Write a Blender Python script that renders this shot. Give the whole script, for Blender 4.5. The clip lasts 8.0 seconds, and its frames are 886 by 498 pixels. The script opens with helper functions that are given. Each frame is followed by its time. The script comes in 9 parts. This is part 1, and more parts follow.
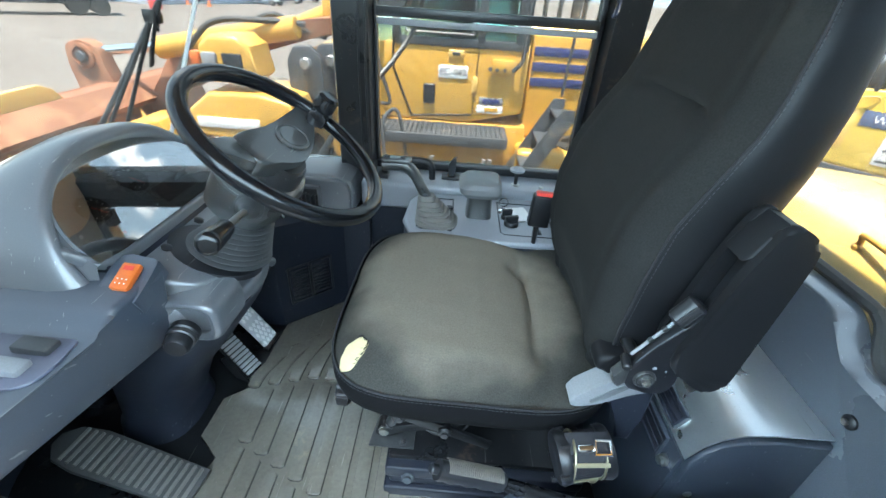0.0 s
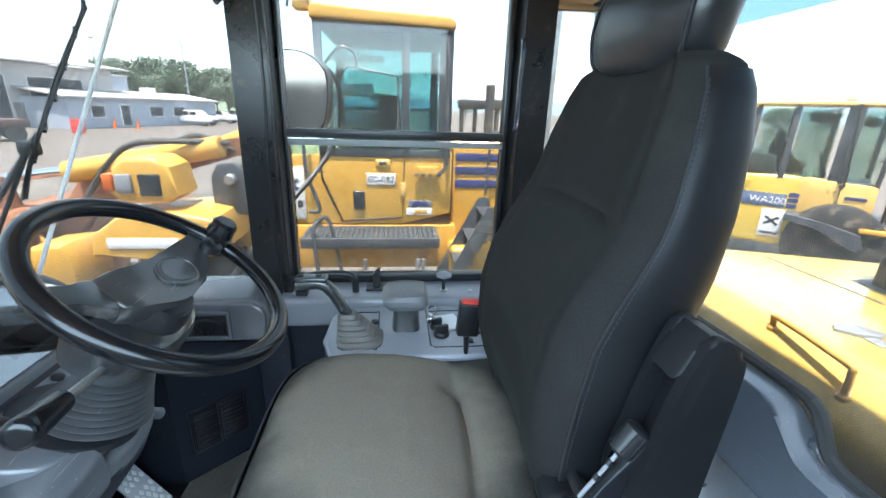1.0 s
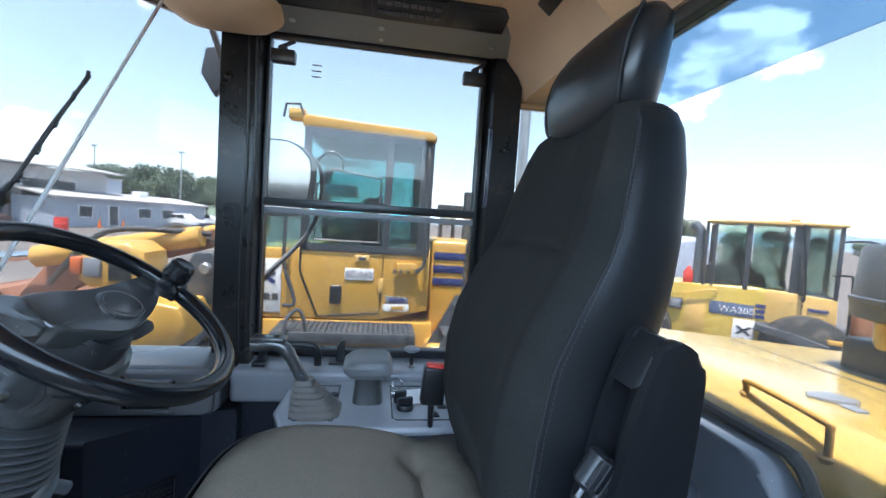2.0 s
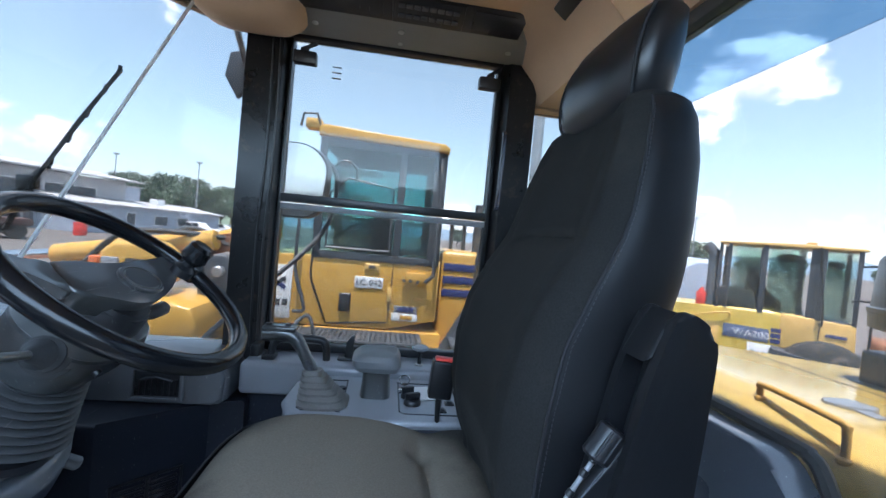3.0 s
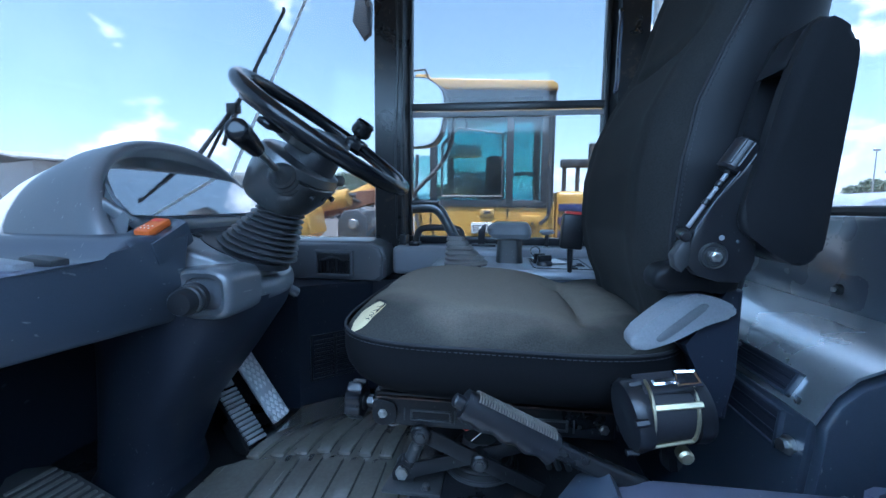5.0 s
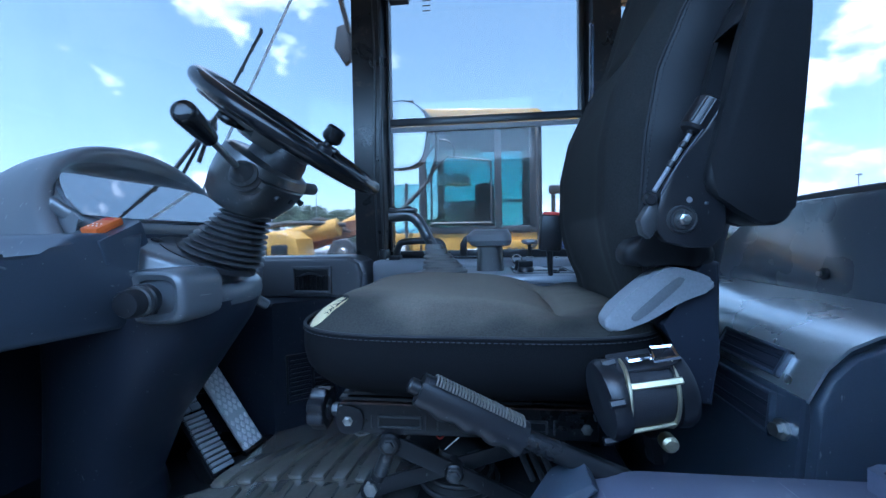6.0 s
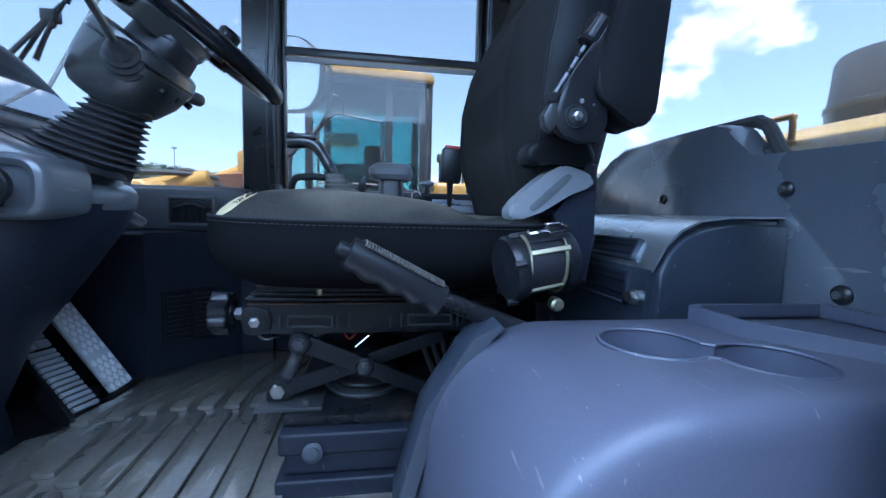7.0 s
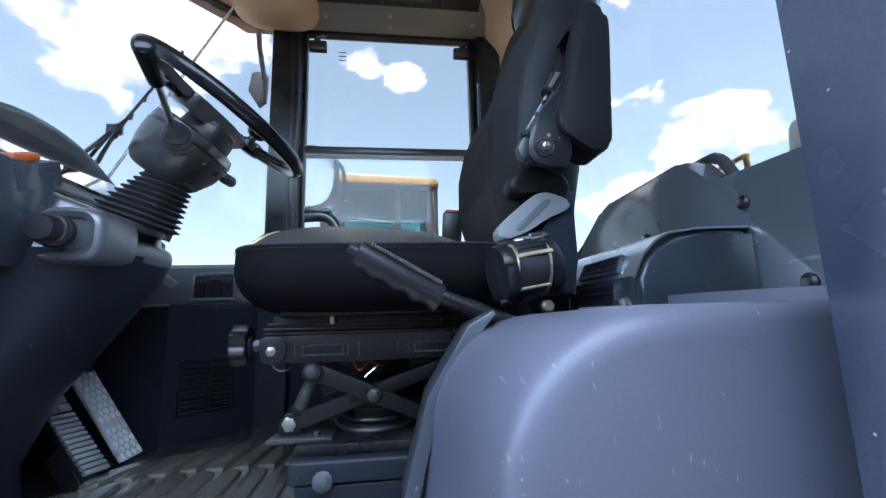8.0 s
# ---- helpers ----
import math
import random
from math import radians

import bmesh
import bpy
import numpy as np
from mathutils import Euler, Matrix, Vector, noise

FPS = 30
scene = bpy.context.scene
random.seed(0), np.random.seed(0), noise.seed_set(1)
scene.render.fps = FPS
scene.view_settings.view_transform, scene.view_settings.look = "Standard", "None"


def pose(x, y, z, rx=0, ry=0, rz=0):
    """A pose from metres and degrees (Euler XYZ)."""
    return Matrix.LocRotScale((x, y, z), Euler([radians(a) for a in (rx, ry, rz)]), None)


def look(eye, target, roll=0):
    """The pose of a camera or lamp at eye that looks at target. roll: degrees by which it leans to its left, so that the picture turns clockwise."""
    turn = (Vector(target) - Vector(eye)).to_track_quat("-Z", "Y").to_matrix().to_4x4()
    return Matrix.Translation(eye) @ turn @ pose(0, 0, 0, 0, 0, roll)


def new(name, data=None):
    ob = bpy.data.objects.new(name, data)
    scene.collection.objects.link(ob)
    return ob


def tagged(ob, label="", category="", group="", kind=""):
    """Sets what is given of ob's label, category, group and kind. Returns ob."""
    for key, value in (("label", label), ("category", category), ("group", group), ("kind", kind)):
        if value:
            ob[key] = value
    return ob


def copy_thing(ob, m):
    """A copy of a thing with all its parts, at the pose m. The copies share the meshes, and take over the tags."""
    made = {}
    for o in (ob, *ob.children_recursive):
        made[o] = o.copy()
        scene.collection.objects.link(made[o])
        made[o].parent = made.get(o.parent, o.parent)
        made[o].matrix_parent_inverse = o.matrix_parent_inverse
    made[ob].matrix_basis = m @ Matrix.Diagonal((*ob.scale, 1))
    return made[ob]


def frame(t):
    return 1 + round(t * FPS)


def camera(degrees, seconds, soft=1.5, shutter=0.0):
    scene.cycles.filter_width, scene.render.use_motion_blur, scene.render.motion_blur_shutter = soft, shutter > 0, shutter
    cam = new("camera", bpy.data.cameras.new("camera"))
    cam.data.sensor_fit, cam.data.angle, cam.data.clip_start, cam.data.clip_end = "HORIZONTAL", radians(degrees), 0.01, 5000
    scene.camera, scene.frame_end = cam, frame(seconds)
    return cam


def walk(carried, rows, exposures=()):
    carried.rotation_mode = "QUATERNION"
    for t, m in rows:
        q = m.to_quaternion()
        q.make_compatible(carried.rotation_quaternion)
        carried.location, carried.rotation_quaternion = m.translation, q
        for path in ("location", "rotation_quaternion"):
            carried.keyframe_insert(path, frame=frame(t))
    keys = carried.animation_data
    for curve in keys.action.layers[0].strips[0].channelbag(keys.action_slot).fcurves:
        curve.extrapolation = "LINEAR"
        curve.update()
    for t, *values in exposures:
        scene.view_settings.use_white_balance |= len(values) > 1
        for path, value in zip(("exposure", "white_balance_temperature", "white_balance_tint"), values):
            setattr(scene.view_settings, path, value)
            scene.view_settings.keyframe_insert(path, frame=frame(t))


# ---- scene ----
cam = camera(93.5, 8.0)
PATH = [
    (0, (0.065, -0.119, 1.013), (0.034, 1.581, -0.04), 4.0),
    (0.5, (0.076, -0.058, 0.998), (0.074, 1.681, 0.009), 2.1),
    (1, (0.116, -0.043, 1.028), (0.336, 1.842, 0.396), 1.9),
    (1.5, (0.15, -0.059, 0.973), (0.457, 1.896, 0.687), 3.2),
    (3, (0.146, -0.079, 0.871), (0.395, 1.905, 0.824), 5.4),
    (3.5, (0.137, -0.163, 0.838), (0.388, 1.803, 0.566), 1.7),
    (4, (0.101, -0.212, 0.784), (0.334, 1.729, 0.362), 2.7),
    (4.5, (0.103, -0.207, 0.748), (0.158, 1.763, 0.408), 2.9),
    (4.7, (0.098, -0.215, 0.693), (-0.013, 1.761, 0.401), 2.1),
    (5.8, (0.154, -0.181, 0.562), (-0.202, 1.786, 0.494), -0.1),
    (6, (0.151, -0.177, 0.555), (-0.092, 1.807, 0.502), -1.0),
    (6.5, (0.111, -0.202, 0.527), (0.169, 1.794, 0.413), -0.7),
    (7, (0.104, -0.214, 0.445), (0.415, 1.755, 0.272), 1.5),
    (7.5, (0.116, -0.243, 0.429), (0.487, 1.722, 0.463), 1.3),
    (8, (0.114, -0.283, 0.317), (0.367, 1.674, 0.645), -1.6),
]
EXPOSURES = [(0.0, 5.07, 6400, 3), (0.5, 5.20, 6400, 5), (1.0, 4.95, 6250, 7), (1.5, 4.60, 5900, 10), (3.0, 4.14, 5700, 12), (3.5, 3.93, 4950, 6), (4.5, 4.10, 4900, 8), (6.5, 4.04, 4560, 11), (7.0, 4.09, 5030, 14), (7.5, 4.36, 5750, 17), (8.0, 4.33, 5900, 15)]
walk(cam, [(t, look(eye, target, roll)) for t, eye, target, roll in PATH], EXPOSURES)

# ---- sky, sun and exposure ----
SUN_ELEVATION, SUN_AZIMUTH = radians(76), radians(200)
world = bpy.data.worlds.new("sky")
scene.world = world
world.use_nodes = True
wn, wl = world.node_tree.nodes, world.node_tree.links
wn.clear()
w_out = wn.new("ShaderNodeOutputWorld")
w_bg = wn.new("ShaderNodeBackground")
w_bg.inputs["Strength"].default_value = 0.096
w_sky = wn.new("ShaderNodeTexSky")
w_sky.sky_type = "NISHITA"
w_sky.sun_disc = False
w_sky.sun_elevation, w_sky.sun_rotation = SUN_ELEVATION, SUN_AZIMUTH
w_sky.air_density, w_sky.dust_density, w_sky.ozone_density = 1.0, 0.6, 1.2
w_co = wn.new("ShaderNodeTexCoord")
w_map = wn.new("ShaderNodeMapping")
w_map.inputs["Scale"].default_value = (1.0, 1.0, 1.7)
w_map.inputs["Location"].default_value = (0.35, 0.1, 0.0)
w_up = wn.new("ShaderNodeMapping")
w_up.inputs["Scale"].default_value = (1.0, 1.0, 1.7)
w_up.inputs["Location"].default_value = (0.36, 0.12, 0.055)


def cloud_noise(mapping):
    n = wn.new("ShaderNodeTexNoise")
    n.inputs["Scale"].default_value, n.inputs["Detail"].default_value, n.inputs["Roughness"].default_value = 5.2, 10.0, 0.58
    wl.new(w_co.outputs["Generated"], mapping.inputs["Vector"])
    wl.new(mapping.outputs["Vector"], n.inputs["Vector"])
    return n


def sky_math(kind, a, b):
    n = wn.new("ShaderNodeMath")
    n.operation = kind
    for slot, v in zip(n.inputs, (a, b)):
        if isinstance(v, (int, float)):
            slot.default_value = v
        else:
            wl.new(v, slot)
    return n.outputs["Value"]


w_noise, w_above = cloud_noise(w_map), cloud_noise(w_up)
# clouds gather in a low band round the horizon
w_sep = wn.new("ShaderNodeSeparateXYZ")
w_band = wn.new("ShaderNodeMapRange")
w_band.inputs["From Min"].default_value, w_band.inputs["From Max"].default_value = 0.03, 0.17
w_band.inputs["To Min"].default_value, w_band.inputs["To Max"].default_value = 0.10, -0.075
wl.new(w_co.outputs["Generated"], w_sep.inputs["Vector"])
wl.new(w_sep.outputs["Z"], w_band.inputs["Value"])
# heaped clouds: where, how wide, how thick
HEAPS = [
    ((0.650, 0.676, 0.350), 0.13, 0.24), ((0.590, 0.748, 0.318), 0.13, 0.24), ((0.530, 0.800, 0.275), 0.10, 0.20), ((0.455, 0.866, 0.209), 0.11, 0.15), ((0.70, 0.64, 0.32), 0.11, 0.18),
    ((-0.542, 0.691, 0.479), 0.16, 0.20), ((-0.438, 0.729, 0.526), 0.17, 0.22), ((-0.307, 0.756, 0.579), 0.14, 0.22), ((-0.495, 0.746, 0.430), 0.09, 0.15),
    ((-0.057, 0.824, 0.563), 0.09, 0.22), ((0.040, 0.838, 0.544), 0.08, 0.22), ((-0.593, 0.799, 0.101), 0.09, 0.16), ((-0.673, 0.726, 0.141), 0.13, 0.17),
    ((0.052, 0.945, 0.321), 0.026, 0.17), ((0.102, 0.942, 0.317), 0.030, 0.17), ((-0.078, 0.968, 0.238), 0.030, 0.16), ((0.60, 0.80, 0.075), 0.14, 0.10),
    ((0.30, 0.735, 0.608), 0.11, 0.20), ((0.21, 0.720, 0.661), 0.08, 0.20), ((0.42, 0.620, 0.662), 0.12, 0.20),
]
heaped = 0.0
for direction, size, thick in HEAPS:
    away = wn.new("ShaderNodeVectorMath")
    away.operation = "DISTANCE"
    away.inputs[1].default_value = direction
    wl.new(w_co.outputs["Generated"], away.inputs[0])
    heap = wn.new("ShaderNodeMapRange")
    heap.interpolation_type = "SMOOTHSTEP"
    heap.inputs["From Min"].default_value, heap.inputs["From Max"].default_value = 0.0, size
    heap.inputs["To Min"].default_value, heap.inputs["To Max"].default_value = thick, 0.0
    wl.new(away.outputs["Value"], heap.inputs["Value"])
    heaped = sky_math("MAXIMUM", heap.outputs["Result"], heaped)
cloud_sum = sky_math("ADD", sky_math("ADD", w_noise.outputs["Fac"], w_band.outputs["Result"]), heaped)
w_ramp = wn.new("ShaderNodeValToRGB")
w_ramp.color_ramp.elements[0].color = (0.0, 0.0, 0.0, 1)
w_ramp.color_ramp.elements[0].position, w_ramp.color_ramp.elements[1].position = 0.555, 0.635
wl.new(cloud_sum, w_ramp.inputs["Fac"])
# the sides of a cloud that face up are the white ones
w_lit = wn.new("ShaderNodeMapRange")
w_lit.inputs["From Min"].default_value, w_lit.inputs["From Max"].default_value = -0.07, 0.05
wl.new(sky_math("SUBTRACT", w_noise.outputs["Fac"], w_above.outputs["Fac"]), w_lit.inputs["Value"])
w_white = wn.new("ShaderNodeMixRGB")
w_white.inputs["Color1"].default_value, w_white.inputs["Color2"].default_value = (4.6, 4.9, 5.5, 1), (8.4, 8.4, 8.4, 1)
wl.new(w_lit.outputs["Result"], w_white.inputs["Fac"])
w_mix = wn.new("ShaderNodeMixRGB")
wl.new(w_white.outputs["Color"], w_mix.inputs["Color2"])
wl.new(w_ramp.outputs["Color"], w_mix.inputs["Fac"])
w_soft = wn.new("ShaderNodeHueSaturation")
w_soft.inputs["Hue"].default_value, w_soft.inputs["Saturation"].default_value = 0.472, 0.68
wl.new(w_sky.outputs["Color"], w_soft.inputs["Color"])
wl.new(w_soft.outputs["Color"], w_mix.inputs["Color1"])
wl.new(w_mix.outputs["Color"], w_bg.inputs["Color"])
wl.new(w_bg.outputs["Background"], w_out.inputs["Surface"])

sun = new("sun", bpy.data.lights.new("sun", "SUN"))
sun.data.energy, sun.data.angle, sun.data.color = 3.0, radians(0.6), (1.0, 0.95, 0.87)
# the sky's rotation turns from +y towards +x
sun_way = Vector((math.sin(SUN_AZIMUTH) * math.cos(SUN_ELEVATION), math.cos(SUN_AZIMUTH) * math.cos(SUN_ELEVATION), math.sin(SUN_ELEVATION)))
sun.rotation_euler = sun_way.to_track_quat("Z", "Y").to_euler()

# ---- mesh helpers ----


def bevelled(bm, geom, width, seg):
    edges = [e for e in geom if isinstance(e, bmesh.types.BMEdge)]
    bmesh.ops.bevel(bm, geom=edges, offset=width, segments=seg, affect="EDGES", profile=0.5, clamp_overlap=True)


def edges_of(faces):
    return list({e for f in faces for e in f.edges})


def box(bm, lo, hi, bev=0.0, seg=2, turn=None):
    """An upright box from corner to corner; turn: a matrix applied afterwards."""
    (x0, y0, z0), (x1, y1, z1) = lo, hi
    vs = [bm.verts.new(p) for p in ((x0, y0, z0), (x1, y0, z0), (x1, y1, z0), (x0, y1, z0), (x0, y0, z1), (x1, y0, z1), (x1, y1, z1), (x0, y1, z1))]
    if turn is not None:
        for v in vs:
            v.co = turn @ v.co
    fs = [bm.faces.new([vs[i] for i in q]) for q in ((3, 2, 1, 0), (4, 5, 6, 7), (0, 1, 5, 4), (1, 2, 6, 5), (2, 3, 7, 6), (3, 0, 4, 7))]
    if bev:
        bevelled(bm, edges_of(fs), bev, seg)
    return bm


def at_axis(axis, u, v, w):
    return {"x": (w, u, v), "y": (u, w, v), "z": (u, v, w)}[axis]


def prism(bm, pts, axis, a, b, bev=0.0, seg=2):
    """A flat outline of (u, v) points drawn out along an axis from a to b."""
    lo = [bm.verts.new(at_axis(axis, u, v, a)) for u, v in pts]
    hi = [bm.verts.new(at_axis(axis, u, v, b)) for u, v in pts]
    n = len(pts)
    fs = [bm.faces.new(lo[::-1]), bm.faces.new(hi)]
    for i in range(n):
        fs.append(bm.faces.new((lo[i], lo[(i + 1) % n], hi[(i + 1) % n], hi[i])))
    if bev:
        rims = list({e for f in fs[:2] for e in f.edges})
        bevelled(bm, rims, bev, seg)
    bmesh.ops.recalc_face_normals(bm, faces=bm.faces[:])
    return bm


def basis(d):
    d = Vector(d).normalized()
    a = d.cross(Vector((0, 0, 1)))
    if a.length < 1e-3:
        a = Vector((1, 0, 0))
    a.normalize()
    return d, a, d.cross(a).normalized()


def loft(bm, rings, caps=True):
    """Joins rings of the same count of points by faces."""
    vv = [[bm.verts.new(p) for p in ring] for ring in rings]
    n = len(rings[0])
    for r0, r1 in zip(vv, vv[1:]):
        for i in range(n):
            bm.faces.new((r0[i], r0[(i + 1) % n], r1[(i + 1) % n], r1[i]))
    if caps:
        bm.faces.new(vv[0][::-1])
        bm.faces.new(vv[-1])
    return bm


def lathe(bm, p, d, profile, n=20):
    """A turned body on the axis d through p: (distance along, radius) pairs."""
    d, a, b = basis(d)
    p = Vector(p)
    rings = [[p + d * s + (a * math.cos(2 * math.pi * i / n) + b * math.sin(2 * math.pi * i / n)) * max(r, 1e-4) for i in range(n)] for s, r in profile]
    return loft(bm, rings)


def cyl(bm, p, q, r, r2=None, n=14, edge=0.0):
    p, q = Vector(p), Vector(q)
    r2 = r if r2 is None else r2
    h = (q - p).length
    if edge:
        prof = [(0, r - edge), (edge, r), (h - edge, r2), (h, r2 - edge)]
    else:
        prof = [(0, r), (h, r2)]
    return lathe(bm, p, q - p, prof, n)


def smooth_path(pts, steps=6):
    """A rounded path through the points."""
    ps = [Vector(p) for p in pts]
    out = []
    for i in range(len(ps) - 1):
        p0, p1, p2, p3 = ps[max(i - 1, 0)], ps[i], ps[i + 1], ps[min(i + 2, len(ps) - 1)]
        for k in range(steps):
            t = k / steps
            out.append(0.5 * (2 * p1 + (p2 - p0) * t + (2 * p0 - 5 * p1 + 4 * p2 - p3) * t * t + (3 * p1 - p0 - 3 * p2 + p3) * t ** 3))
    return out + [ps[-1]]


def tube(bm, pts, r, n=8, closed=False):
    """A round bar along a path; r: a number or one per point."""
    ps = [Vector(p) for p in pts]
    m = len(ps)
    rr = r if isinstance(r, (list, tuple)) else [r] * m
    rings, a = [], None
    for i, p in enumerate(ps):
        d = (ps[(i + 1) % m] - ps[i - 1]) if closed else (ps[min(i + 1, m - 1)] - ps[max(i - 1, 0)])
        d.normalize()
        if a is None:
            a = basis(d)[1]
        a = (a - d * a.dot(d)).normalized()
        b = d.cross(a)
        rings.append([p + (a * math.cos(2 * math.pi * k / n) + b * math.sin(2 * math.pi * k / n)) * rr[i] for k in range(n)])
    if closed:
        rings.append(rings[0])
        loft(bm, rings, caps=False)
        bmesh.ops.remove_doubles(bm, verts=bm.verts[:], dist=1e-6)
        return bm
    return loft(bm, rings)


def superring(cx, cy, hx, hy, z, n=48, power=3.0):
    """A rounded rectangle as a level ring."""
    out = []
    for i in range(n):
        t = 2 * math.pi * i / n
        c, s = math.cos(t), math.sin(t)
        out.append(Vector((cx + hx * math.copysign(abs(c) ** (2 / power), c), cy + hy * math.copysign(abs(s) ** (2 / power), s), z)))
    return out


def rounded(pts, steps=4):
    """A closed outline drawn smoothly through its (u, v) points."""
    ps = [Vector(p) for p in pts]
    m = len(ps)
    out = []
    for i in range(m):
        p0, p1, p2, p3 = ps[i - 1], ps[i], ps[(i + 1) % m], ps[(i + 2) % m]
        for k in range(steps):
            t = k / steps
            q = 0.5 * (2 * p1 + (p2 - p0) * t + (2 * p0 - 5 * p1 + 4 * p2 - p3) * t * t + (3 * p1 - p0 - 3 * p2 + p3) * t ** 3)
            out.append((q.x, q.y))
    return out


ORIGIN = {}


def thing(name, base, label, category, group="", kind=""):
    """An Empty at the base of a thing, to hold its parts."""
    ob = new(name)
    ob.location = base
    ob.empty_display_size = 0.05
    ORIGIN[ob.name] = Vector(base)
    return tagged(ob, label, category, group, kind)


def part(name, bm, material, parent=None, label="", angle=38):
    """Links a bmesh, built in world metres, as one mesh under its thing or part."""
    at = ORIGIN[parent.name] if parent else Vector((0, 0, 0))
    bmesh.ops.recalc_face_normals(bm, faces=bm.faces[:])
    bmesh.ops.translate(bm, verts=bm.verts[:], vec=-at)
    me = bpy.data.meshes.new(name)
    bm.to_mesh(me)
    bm.free()
    me.shade_smooth()
    me.set_sharp_from_angle(angle=radians(angle))
    me.materials.append(material)
    ob = new(name, me)
    ORIGIN[ob.name] = at.copy()
    if parent:
        ob.parent = parent
    if label:
        ob["label"] = label
    return ob


def solid(name, bm, material, label, category, kind="", group=""):
    """A thing that is one mesh; its origin goes to the middle of its foot."""
    lo = Vector([min(v.co[i] for v in bm.verts) for i in range(3)])
    hi = Vector([max(v.co[i] for v in bm.verts) for i in range(3)])
    base = Vector(((lo.x + hi.x) / 2, (lo.y + hi.y) / 2, lo.z))
    bmesh.ops.translate(bm, verts=bm.verts[:], vec=-base)
    ob = part(name, bm, material)
    ob.location = base
    ORIGIN[ob.name] = base
    return tagged(ob, label, category, group, kind)


def lettering(name, text, size, m, material, parent):
    """Flat letters, at the pose m."""
    cu = bpy.data.curves.new(name, "FONT")
    cu.body, cu.size, cu.extrude, cu.align_x, cu.align_y = text, size, 0.0008, "CENTER", "CENTER"
    tmp = new(name + "_curve", cu)
    me = bpy.data.meshes.new_from_object(tmp.evaluated_get(bpy.context.evaluated_depsgraph_get()))
    bpy.data.objects.remove(tmp)
    me.transform(Matrix.Translation(-ORIGIN[parent.name]) @ m)
    me.materials.clear()
    me.materials.append(material)
    ob = new(name, me)
    ob.parent = parent
    ORIGIN[ob.name] = ORIGIN[parent.name].copy()
    return ob


# ---- materials ----


